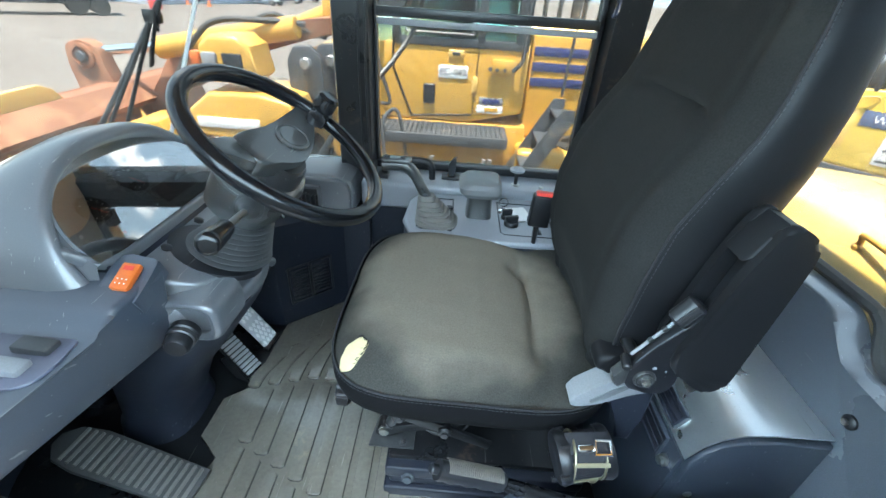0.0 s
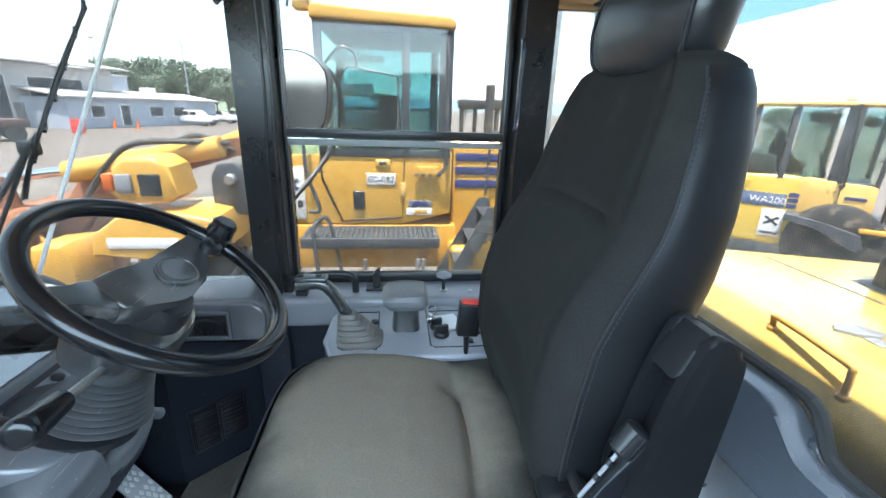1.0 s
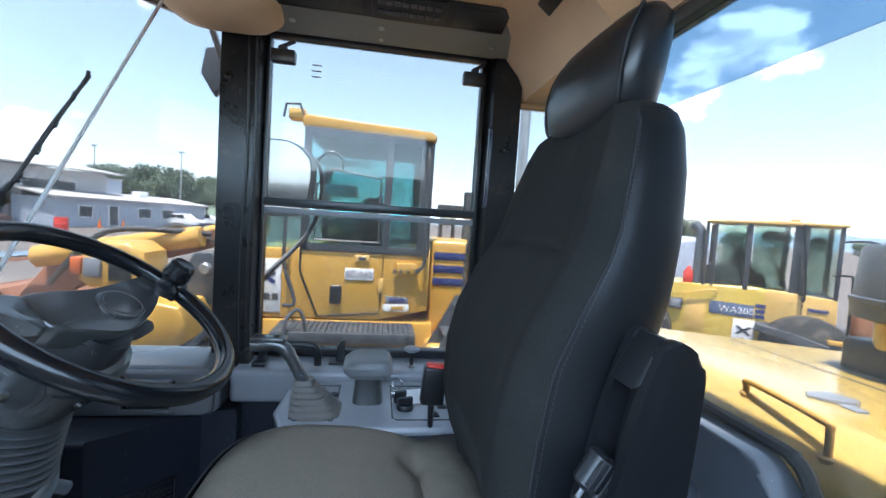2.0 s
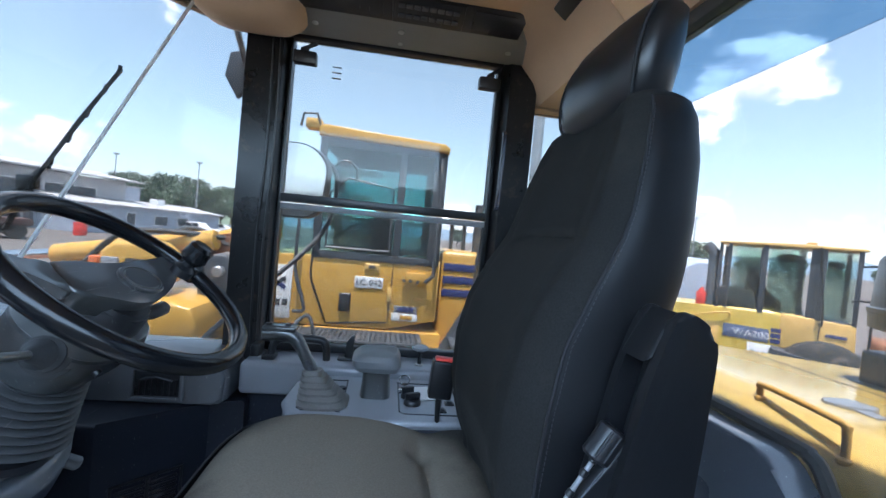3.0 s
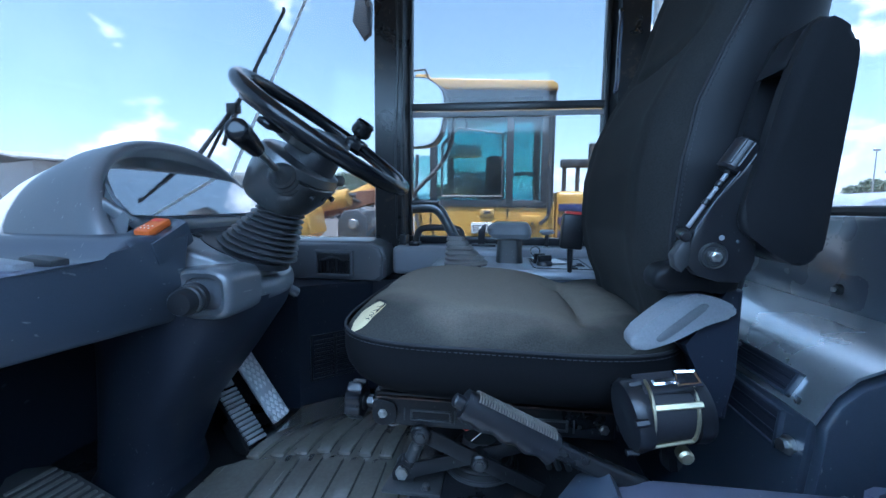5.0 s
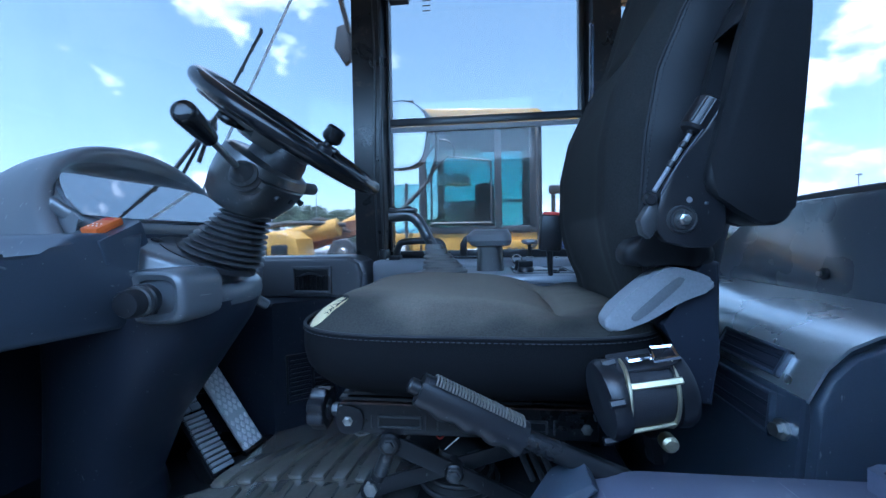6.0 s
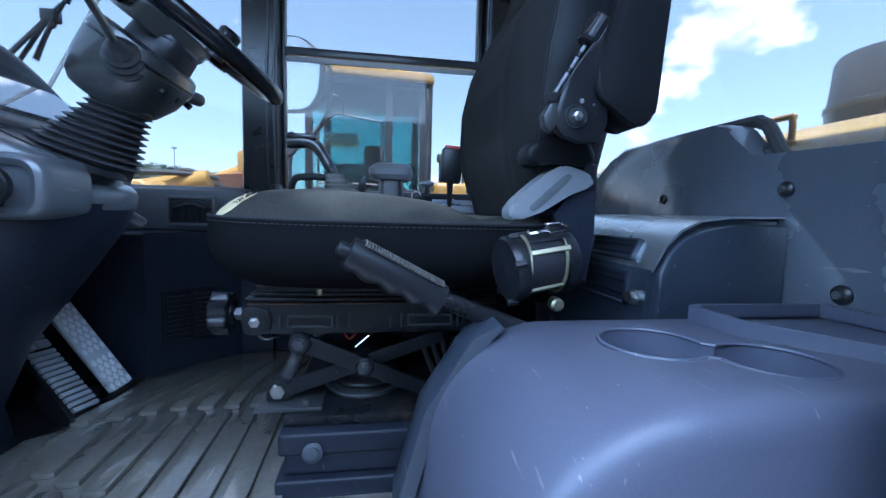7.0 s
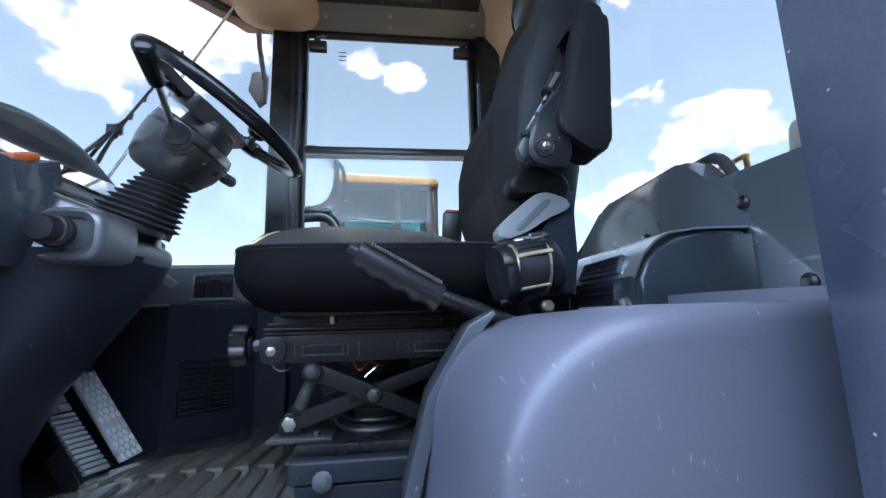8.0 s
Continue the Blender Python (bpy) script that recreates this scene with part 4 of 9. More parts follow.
prism(bm, [(-0.95, 0.40), (-0.95, 0.52), (-0.70, 0.560), (-0.54, 0.562), (-0.500, 0.555), (-0.475, 0.53), (-0.475, 0.45), (-0.49, 0.415), (-0.60, 0.40)], "y", 0.40, 0.90, 0.018, 4)
part("body", bm, DASH, dash)
AC = 0.630
# hood: an arch that opens towards the driver and sinks towards the windscreen
def arch(cx, half, z0, top, n=28, power=2.3):
    """A point list along an arch at a given x."""
    out = []
    for i in range(n + 1):
        t = math.pi * i / n
        c, s = math.cos(t), math.sin(t)
        out.append((AC - half * math.copysign(abs(c) ** (2 / power), c), z0 + (top - z0) * abs(s) ** (2 / power)))
    return [Vector((cx, y, z)) for y, z in out]
def face_z(x):
    return 0.592 + (-0.509 - x) * 0.92
def face_edge(i, n=28, power=2.25):
    """The arched far edge of the instrument face, from the near end to the far end."""
    t = math.pi * i / n
    c, s = math.cos(t), math.sin(t)
    return -0.511 - 0.126 * abs(s) ** (2 / power), 0.626 - 0.212 * math.copysign(abs(c) ** (2 / power), c)
bm = bmesh.new()
secs = []
for cx, half, z0, top, back, flare in ((-0.90, 0.215, 0.50, 0.565, 0.0, 0.010), (-0.84, 0.235, 0.50, 0.640, 0.0, 0.015), (-0.76, 0.247, 0.50, 0.705, 0.0, 0.020), (-0.68, 0.252, 0.50, 0.742, 0.0, 0.022), (-0.625, 0.252, 0.505, 0.753, 0.085, 0.020), (-0.610, 0.250, 0.51, 0.752, 0.10, 0.014), (-0.602, 0.245, 0.52, 0.748, 0.105, 0.006), (-0.598, 0.238, 0.53, 0.741, 0.105, 0.0), (-0.600, 0.231, 0.54, 0.734, 0.103, 0.0), (-0.606, 0.226, 0.55, 0.730, 0.098, 0.0)):
    ring = arch(cx, half, z0, top)
    # the lower ends of the rim reach nearer to the driver than its crown
    for p in ring:
        f = max(0.0, 1 - (p.z - z0) / (top - z0))
        p.x += back * f ** 1.3
        if p.y < AC:
            p.y -= flare * f ** 1.6
    secs.append(ring)
# from the rim the inside of the hood runs down to the edge of the face
low = [Vector((x + 0.004, y, face_z(x) + 0.004)) for x, y in map(face_edge, range(29))]
secs.append([a.lerp(b, 0.5) for a, b in zip(secs[-1], low)])
secs += [low, [p - Vector((0.02, 0, 0.02)) for p in low]]
vv = [[bm.verts.new(p) for p in ring] for ring in secs]
for r0, r1 in zip(vv, vv[1:]):
    for i in range(len(r0) - 1):
        bm.faces.new((r0[i], r0[i + 1], r1[i + 1], r1[i]))
part("hood", bm, DASH, dash, angle=60)
bm = bmesh.new()
FACE = [(-0.507, 0.47 + 0.05 * i) for i in range(7)] + [face_edge(i) for i in range(28, -1, -1)]
loft(bm, [[Vector((x - 0.02, y, face_z(x) - 0.02)) for x, y in FACE], [Vector((x, y, face_z(x))) for x, y in FACE]])
face = part("instrument_face", bm, GAUGE, dash, "grey instrument face with dials and warning lamps")
lens = [[Vector((x * 1.0 + 0.010 + lift, y, face_z(x) + 0.008 + lift)) for x, y in FACE] for lift in (0.0, 0.0015)]
ob = part("cover_lens", loft(bmesh.new(), lens), LENS, dash, "clear reflecting instrument cover")
ob.visible_shadow = False
def face_pose(x, y, lift=0.001):
    a = math.atan(0.92)
    return Matrix.Translation((x, y, face_z(x) + lift)) @ Matrix.Rotation(a, 4, "Y")
for x, y, r in ((-0.568, 0.510, 0.027), (-0.568, 0.740, 0.027), (-0.578, 0.626, 0.030)):
    m = face_pose(x, y)
    b = bmesh.new()
    lathe(b, (0, 0, 0), (0, 0, 1), [(0, r), (0.003, r), (0.004, r * 0.9), (0.002, r * 0.88), (0.002, 0.001)], 28)
    b.transform(m)
    dial = part("dial", b, BLACK, face)
    b = bmesh.new()
    for i in range(11):
        a = radians(-130 + 26 * i)
        box(b, (-0.001, r * 0.68, 0.0022), (0.001, r * 0.84, 0.0028), 0, 1, m @ Matrix.Rotation(a, 4, "Z"))
    part("scale_marks", b, WHITE, dial)
    b = bmesh.new()
    box(b, (-0.0012, -0.005, 0.003), (0.0012, r * 0.7, 0.004), 0, 1, m @ Matrix.Rotation(radians(-60), 4, "Z"))
    part("needle", b, RED, dial)
for i in range(7):
    b = bmesh.new()
    cyl(b, (0, 0, 0), (0, 0, 0.002), 0.0042, n=10)
    b.transform(face_pose(-0.524 - 0.007 * (i % 2), 0.47 + i * 0.018))
    part("warning_lamp", b, RED if i == 2 else LEVER_GREY, face)
b = bmesh.new()
box(b, (-0.020, -0.055, 0), (0.020, 0.055, 0.002), 0.001, 1, face_pose(-0.538, 0.690))
part("display", b, MACHINE_GREY, face)
# lower lip along the cluster, and the dark slot beside the boot
rings = []
way = smooth_path([(-0.504, 0.836, 0), (-0.504, 0.70, 0), (-0.504, 0.50, 0), (-0.5055, 0.462, 0), (-0.512, 0.438, 0), (-0.526, 0.420, 0), (-0.546, 0.408, 0)], 4)
for a, b, c in zip([way[0]] + way[:-1], way, way[1:] + [way[-1]]):
    along = (Vector(c) - Vector(a)).normalized()
    out = Vector((-along.y, along.x, 0))
    up = Vector((0, 0, face_z(b[0]) - 0.592 + 0.002))
    rings.append([Vector(b) + out * u + up + Vector((0, 0, z)) for u, z in ((-0.008, 0.576), (-0.008, 0.594), (-0.002, 0.5975), (0.005, 0.596), (0.0085, 0.591), (0.0070, 0.574), (0.003, 0.570))])
part("bezel", loft(bmesh.new(), rings), DASH, dash, angle=60)
part("slot", prism(bmesh.new(), [(-0.53, 0.54), (-0.53, 0.585), (-0.506, 0.585), (-0.489, 0.560), (-0.489, 0.54)], "y", 0.430, 0.80, 0.003), DARK, dash)
# hazard switch on its plinth
hm = Matrix.Translation((-0.460, 0.412, 0.577)) @ Matrix.Rotation(radians(4), 4, "Y") @ Matrix.Rotation(radians(24), 4, "X")
bm = prism(bmesh.new(), rounded([(-0.034, -0.040), (0.022, -0.040), (0.030, -0.030), (0.030, 0.034), (0.022, 0.042), (-0.034, 0.042)], 3), "z", -0.040, 0.0, 0.005, 3)
bm.transform(hm)
pl = part("switch_plinth", bm, NAVY, dash)
b = bmesh.new()
box(b, (-0.015, -0.025, 0.0), (0.015, 0.025, 0.013), 0.004, 2, hm)
sw = part("hazard_switch", b, ORANGE, pl, "orange rocker hazard switch")
for k in range(6):
    part("dot", box(bmesh.new(), (-0.008 + 0.007 * (k % 3), -0.016 + 0.008 * (k // 3), 0.0125), (-0.006 + 0.007 * (k % 3), -0.014 + 0.008 * (k // 3), 0.0137), 0, 1, hm), WHITE, sw)
part("mark", box(bmesh.new(), (-0.008, 0.010, 0.0125), (0.008, 0.018, 0.0137), 0, 1, hm), RED, sw, "red warning mark")
# left wing of the dash with two rocker switches
bm = bmesh.new()
prism(bm, [(0.02, 0.415), (0.02, 0.495), (0.05, 0.520), (0.12, 0.530), (0.308, 0.533), (0.324, 0.543), (0.340, 0.564), (0.354, 0.571), (0.452, 0.573), (0.452, 0.415)], "x", -0.88, -0.446, 0.010, 3)
for v in bm.verts:
    # the front swings away towards the door
    if v.co.x > -0.7:
        v.co.x -= 0.55 * max(0.0, 0.24 - v.co.y) ** 1.3 - 0.020 * min(1.0, max(0.0, (v.co.y - 0.33) / 0.06)) + 0.25 * max(0.0, 0.50 - v.co.z)
wing = part("side_wing", bm, NAVY, dash)
part("switch_panel", prism(bmesh.new(), rounded([(-0.60, 0.215), (-0.500, 0.218), (-0.474, 0.245), (-0.476, 0.290), (-0.490, 0.316), (-0.60, 0.320)], 4), "z", 0.528, 0.5355, 0.003), CONSOLE, wing)
for i, (x, y) in enumerate(((-0.523, 0.289), (-0.530, 0.249))):
    b = bmesh.new()
    box(b, (x - 0.027, y - 0.0135, 0.532), (x + 0.027, y + 0.0135, 0.547), 0.004, 2, Matrix.Translation((x, y, 0.531)) @ Matrix.Rotation(radians(5), 4, "Y") @ Matrix.Translation((-x, -y, -0.531)))
    part("rocker_switch", b, LEVER_GREY if i else BOOT, wing)
bm = bmesh.new()
prism(bm, [(-0.88, 0.0), (-0.88, 0.38), (-0.62, 0.38), (-0.50, 0.36), (-0.53, 0.22), (-0.66, 0.10), (-0.72, 0.0)], "y", 0.04, 0.17, 0.016, 3)
part("side_leg", bm, DASH, dash)

# ---- steering column and wheel ----
AX = Vector((0.585, 0.0, 0.811)).normalized()
WC = Vector((-0.237, CX, 0.762))
col = thing("steering_column", (-0.60, CX, 0.0), "grey steering column with a ribbed rubber boot and stalks", "steering column")
bm = bmesh.new()
rings = []
for z, cx, rx, ry in ((0.0, -0.66, 0.095, 0.115), (0.04, -0.66, 0.09, 0.11), (0.06, -0.655, 0.085, 0.10), (0.18, -0.62, 0.10, 0.115), (0.30, -0.565, 0.135, 0.14), (0.40, -0.525, 0.165, 0.16), (0.445, -0.515, 0.175, 0.165)):
    rings.append(superring(cx, CX - 0.02, rx, ry, z, 40, 2.6))
loft(bm, rings)
part("lower_cover", bm, DARK, col, "dark tapering column cover", 50)
# collar: D-shaped in plan, tilted up towards the windscreen
bm = bmesh.new()
def dee(grow, z, tilt):
    out = [(-0.50, 0.43 - grow), (-0.46, 0.43 - grow)]
    for i in range(13):
        a = radians(-80 + 160 * i / 12)
        out.append((-0.425 + (0.086 + grow) * math.cos(a), CX - 0.015 + (0.145 + grow) * math.sin(a)))
    out += [(-0.46, 0.755 + grow), (-0.50, 0.755 + grow)]
    return [Vector((x, y, z + (-0.31 - x) * tilt)) for x, y in out]
loft(bm, [dee(-0.020, 0.428, 0.05), dee(-0.004, 0.433, 0.05), dee(0.0, 0.440, 0.06), dee(0.002, 0.453, 0.12), dee(0.000, 0.460, 0.17), dee(-0.004, 0.4635, 0.20), dee(-0.008, 0.465, 0.22), dee(-0.019, 0.465, 0.23), dee(-0.021, 0.467, 0.24), dee(-0.0225, 0.482, 0.36), dee(-0.025, 0.4855, 0.39), dee(-0.029, 0.487, 0.40), dee(-0.040, 0.4875, 0.42)])
collar = part("collar", bm, DASH, col)
for y in (0.537, 0.650):
    part("screw", lathe(bmesh.new(), (-0.480, y, 0.5585), (0.39, 0, 1), [(0, 0.010), (0.004, 0.010), (0.006, 0.006)], 12), BLACK, collar)
# ignition pod
bm = bmesh.new()
rings = []
for y, k in ((0.53, 1.0), (0.452, 1.0), (0.442, 0.97), (0.436, 0.90), (0.434, 0.80), (0.440, 0.62), (0.446, 0.60)):
    rings.append([Vector((-0.400 + p.x * k, y, 0.466 + p.y * k)) for p in superring(0, 0, 0.056, 0.047, 0, 36, 3.4)])
loft(bm, rings)
pod = part("ignition_pod", bm, DASH, col)
lock = part("ignition_lock", lathe(bmesh.new(), (-0.397, 0.418, 0.466), (0.15, -1, -0.05), [(0, 0.026), (0.012, 0.026), (0.016, 0.022), (0.040, 0.022), (0.046, 0.018), (0.047, 0.004)], 20), BLACK, pod, "worn black key lock")
part("ring", lathe(bmesh.new(), (-0.3945, 0.404, 0.4655), (0.15, -1, -0.05), [(0, 0.0225), (0.002, 0.0245), (0.010, 0.0245), (0.012, 0.0225)], 20), PLATE, lock)
part("clip", cyl(bmesh.new(), (-0.395, 0.715, 0.425), (-0.375, 0.735, 0.405), 0.012, edge=0.003), DASH, col)
# bellows
B0, B1 = Vector((-0.396, CX - 0.006, 0.524)), Vector((-0.337, CX - 0.004, 0.611))
def boot_ring(s, rx, ry):
    """A ring of the boot: its folds lie flatter than its axis leans."""
    c = B0.lerp(B1, s)
    lean = radians(20 - 3 * s)
    u = Vector((math.cos(lean), 0, -math.sin(lean)))
    return [c + u * (rx * math.cos(t)) + Vector((0, ry * math.sin(t), 0)) for t in [2 * math.pi * i / 40 for i in range(40)]]
rings = [boot_ring(-0.14, 0.078, 0.066)]
N_FOLD = 9
for i in range(N_FOLD):
    k = (i / (N_FOLD - 1)) ** 0.9
    rx, ry = 0.084 - 0.035 * k, 0.072 - 0.021 * k
    for f, dent in ((0.02, 0.0095), (0.20, 0.0090), (0.40, 0.0030), (0.50, 0.0005), (0.60, 0.0), (0.70, 0.0012), (0.84, 0.0060), (0.95, 0.0092)):
        rings.append(boot_ring((i + f) / N_FOLD, rx - dent, ry - dent))
rings += [boot_ring(1.0, 0.045, 0.047), boot_ring(1.12, 0.043, 0.045), boot_ring(1.3, 0.040, 0.042)]
part("boot", loft(bmesh.new(), rings), BOOT, col, "ribbed grey rubber boot", 60)
# the dark gap in the collar round the foot of the boot
bm = bmesh.new()
loft(bm, [[Vector((-0.412 + k * 0.084 * math.cos(t), CX - 0.022 + k * 0.074 * math.sin(t), 0.4885 + (-0.31 + 0.412 - k * 0.084 * math.cos(t)) * 0.42 + dz)) for t in [2 * math.pi * i / 40 for i in range(40)]] for k, dz in ((1.0, -0.010), (1.0, 0.001), (0.96, 0.002))])
part("boot_opening", bm, BLACK, col)
# housing below the wheel
def col_ring(s, rx, ry, shift=0.0, n=32, power=2.6):
    """A ring square to the column; s: metres below the wheel."""
    d, c = AX, WC - AX * s
    a = Vector((AX.z, 0, -AX.x))
    out = []
    for i in range(n):
        t = 2 * math.pi * i / n
        u, v = math.cos(t), math.sin(t)
        out.append(c + a * (shift + rx * math.copysign(abs(u) ** (2 / power), u)) + Vector((0, 1, 0)) * (ry * math.copysign(abs(v) ** (2 / power), v)))
    return out
bm = bmesh.new()
loft(bm, [col_ring(s, rx, ry, sh) for s, rx, ry, sh in ((0.188, 0.036, 0.045, -0.022), (0.183, 0.050, 0.060, -0.020), (0.170, 0.062, 0.074, -0.017), (0.134, 0.072, 0.089, -0.012), (0.096, 0.076, 0.094, -0.010), (0.093, 0.073, 0.091, -0.010), (0.090, 0.076, 0.094, -0.010), (0.074, 0.072, 0.090, -0.012), (0.068, 0.062, 0.080, -0.014))])
housing = part("housing", bm, HUB, col, "grey plastic column housing")
for y in (CX - 0.04, CX + 0.01, CX + 0.055):
    part("screw", cyl(bmesh.new(), WC - AX * 0.112 + Vector((0.045, y - CX, -0.034)), WC - AX * 0.112 + Vector((0.052, y - CX, -0.040)), 0.006), BLACK, housing)
bm = bmesh.new()
loft(bm, [col_ring(s, r, r) for s, r in ((0.070, 0.052), (0.045, 0.050), (0.030, 0.044))])
part("switch_ring", bm, BLACK, col)
# gear stalk
ROOT, KNOB = Vector((-0.285, 0.510, 0.676)), Vector((-0.242, 0.320, 0.722))
d = (KNOB - ROOT).normalized()
part("stalk_boot", lathe(bmesh.new(), ROOT - d * 0.03, d, [(-0.01, 0.034), (0.006, 0.034), (0.009, 0.030), (0.011, 0.027), (0.014, 0.030), (0.017, 0.030), (0.020, 0.026), (0.022, 0.023), (0.025, 0.0255), (0.028, 0.025), (0.031, 0.021), (0.033, 0.018), (0.036, 0.0205), (0.039, 0.019), (0.043, 0.014), (0.054, 0.011), (0.062, 0.006)], 20), BOOT, col)
stalk = part("gear_stalk", cyl(bmesh.new(), ROOT, KNOB - d * 0.05, 0.0055), STEEL, col, "steel stalk with a black hand grip")
part("grip", lathe(bmesh.new(), KNOB - d * 0.075, d, [(0, 0.008), (0.004, 0.0125), (0.010, 0.0135), (0.045, 0.0155), (0.070, 0.0165), (0.077, 0.0165), (0.081, 0.0150), (0.0835, 0.012), (0.0845, 0.007), (0.0848, 0.001)], 20), RIM, stalk)
d2 = (Vector((-0.294, 0.815, 0.681)) - Vector((-0.300, 0.68, 0.672))).normalized()
part("wiper_stalk", lathe(bmesh.new(), (-0.300, 0.68, 0.672), d2, [(0, 0.010), (0.09, 0.010), (0.095, 0.014), (0.135, 0.014), (0.138, 0.011)], 14), BOOT, col)

wheel = thing("steering_wheel", WC, "glossy black steering wheel with a spinner knob", "steering wheel")
wa, wb = Vector((AX.z, 0, -AX.x)), Vector((0, 1, 0))
part("rim", tube(bmesh.new(), [WC + (wa * math.cos(t) + wb * math.sin(t)) * 0.182 for t in [2 * math.pi * i / 64 for i in range(64)]], 0.0150, 14, True), RIM, wheel)
# finger waves on the underside of the rim
def wheel_pt(u, v, lift):
    return WC + wa * u + wb * v + AX * lift
TO_WHEEL = Matrix(((wa.x, 0, AX.x, WC.x), (0, 1, 0, WC.y), (wa.z, 0, AX.z, WC.z), (0, 0, 0, 1)))
HUB_PLAN = [(-0.0125, -0.0935), (-0.0690, -0.0745), (-0.0560, 0.000), (-0.0510, 0.046), (-0.0500, 0.110), (-0.0490, 0.150), (-0.0500, 0.174), (-0.0180, 0.178), (-0.0060, 0.150), (0.0120, 0.115), (0.0280, 0.070), (0.0370, 0.020), (0.0340, -0.016), (0.0120, -0.058)]
SPOKE_PLAN = [(-0.0960, -0.154), (-0.0810, -0.128), (-0.0700, -0.0770), (-0.0135, -0.0960), (-0.0300, -0.116), (-0.0560, -0.144), (-0.0700, -0.165)]
bm = prism(bmesh.new(), rounded(HUB_PLAN, 3), "z", -0.046, -0.010, 0.0055, 3)
for v in bm.verts:
    # the sides draw in below, and the far end thins towards the rim
    if v.co.z < -0.03:
        v.co.x = -0.012 + (v.co.x + 0.012) * 0.84
        v.co.z += 0.020 * min(1.0, max(0.0, (v.co.y - 0.06) / 0.08))
    v.co.z += 0.006 * min(1.0, max(0.0, (v.co.y - 0.06) / 0.10))
bm.transform(TO_WHEEL)
part("hub", bm, HUB, wheel, "broad black moulded hub")
bm = prism(bmesh.new(), rounded(SPOKE_PLAN, 3), "z", -0.030, -0.011, 0.0045, 3)
for v in bm.verts:
    v.co.z += 0.010 * min(1.0, max(0.0, (-0.11 - v.co.y) / 0.05))
bm.transform(TO_WHEEL)
spoke = part("spoke", bm, HUB, wheel)
part("spoke_rib", box(bmesh.new(), (-0.058, -0.140, -0.040), (-0.030, -0.085, -0.026), 0.005, 2, TO_WHEEL), RIM, spoke)
b = bmesh.new()
lathe(b, (-0.008, 0.042, -0.0115), (0, 0, 1), [(0, 0.044), (0.004, 0.044), (0.006, 0.042), (0.0065, 0.038), (0.0045, 0.0365), (0.0045, 0.034), (0.0065, 0.032), (0.007, 0.001)], 36)
for v in b.verts:
    v.co.x = -0.008 + (v.co.x + 0.008) * 0.74
b.transform(TO_WHEEL)
part("horn_pad", b, HUB, wheel)
part("hub_cone", loft(bmesh.new(), [[wheel_pt(r * math.cos(t), r * math.sin(t), s) for t in [2 * math.pi * i / 24 for i in range(24)]] for s, r in ((-0.036, 0.050), (-0.050, 0.050), (-0.060, 0.042))]), BLACK, wheel)
K = wheel_pt(-0.004, 0.155, 0.0)
knob = part("spinner_post", lathe(bmesh.new(), K, AX, [(-0.006, 0.020), (0.008, 0.019), (0.014, 0.010), (0.026, 0.009)], 16), BLACK, wheel)
part("spinner_knob", lathe(bmesh.new(), K + AX * 0.020, AX, [(0, 0.008), (0.006, 0.020), (0.014, 0.024), (0.028, 0.022), (0.036, 0.023), (0.042, 0.018), (0.043, 0.004)], 20), RIM, knob, "black spinner knob")
part("clamp", box(bmesh.new(), (-0.026, 0.166, -0.018), (0.018, 0.198, 0.018), 0.006, 2, Matrix(((wa.x, 0, AX.x, WC.x), (0, 1, 0, WC.y), (wa.z, 0, AX.z, WC.z), (0, 0, 0, 1)))), RIM, wheel)

# ---- pedals ----
def pedal_pose(foot, across, up):
    """Local x runs up the pedal from the middle of its foot, y across, z out of its face."""
    u = Vector(up).normalized()
    a = Vector(across)
    a = (a - u * a.dot(u)).normalized()
    f = a.cross(u)
    return Matrix(((u.x, a.x, f.x, foot[0]), (u.y, a.y, f.y, foot[1]), (u.z, a.z, f.z, foot[2]), (0, 0, 0, 1)))
acc = thing("accelerator_pedal", (-0.56, 0.86, 0.0), "dimpled bare metal accelerator pedal", "pedal")
m = pedal_pose((-0.4865, 0.8465, 0.015), (0.017, 0.059, 0.0), (-0.559, 0.02, 0.829))
bm = prism(bmesh.new(), [(0.0, -0.022), (0.006, -0.031), (0.262, -0.031), (0.270, -0.020), (0.270, 0.020), (0.262, 0.031), (0.006, 0.031), (0.0, 0.022)], "z", -0.010, 0.0, 0.0025)
bm.transform(m)
part("plate", bm, PEDAL_GREY, acc)
# two fields of raised lozenges with a plain band between
bm = bmesh.new()
for u0, rows in ((0.014, 5), (0.112, 8)):
    for i in range(rows):
        for j in range(4 if i % 2 == 0 else 3):
            v = (-0.0225 if i % 2 == 0 else -0.015) + j * 0.015
            q = m @ Matrix.Translation((u0 + i * 0.0165, v, 0)) @ Matrix.Diagonal((1.35, 0.85, 1, 1)) @ Matrix.Rotation(radians(45), 4, "Z")
            box(bm, (-0.0050, -0.0050, -0.001), (0.0050, 0.0050, 0.0035), 0.0016, 1, q)
ob = part("tread_pattern", bm, TREAD, acc)
ob["kind"] = "stuff"
part("return_roller", cyl(bmesh.new(), m @ Vector((0.235, 0.012, 0.004)), m @ Vector((0.262, 0.012, 0.030)), 0.009, n=12, edge=0.002), BLACK, acc)
part("hinge_arm", tube(bmesh.new(), [m @ Vector((0.17, 0, -0.010)), m @ Vector((0.20, 0, -0.05)), Vector((-0.74, 0.862, 0.13))], 0.010), PAINTED, acc)
part("heel_hinge", cyl(bmesh.new(), m @ Vector((-0.004, -0.034, -0.006)), m @ Vector((-0.004, 0.034, -0.006)), 0.009), PAINTED, acc)
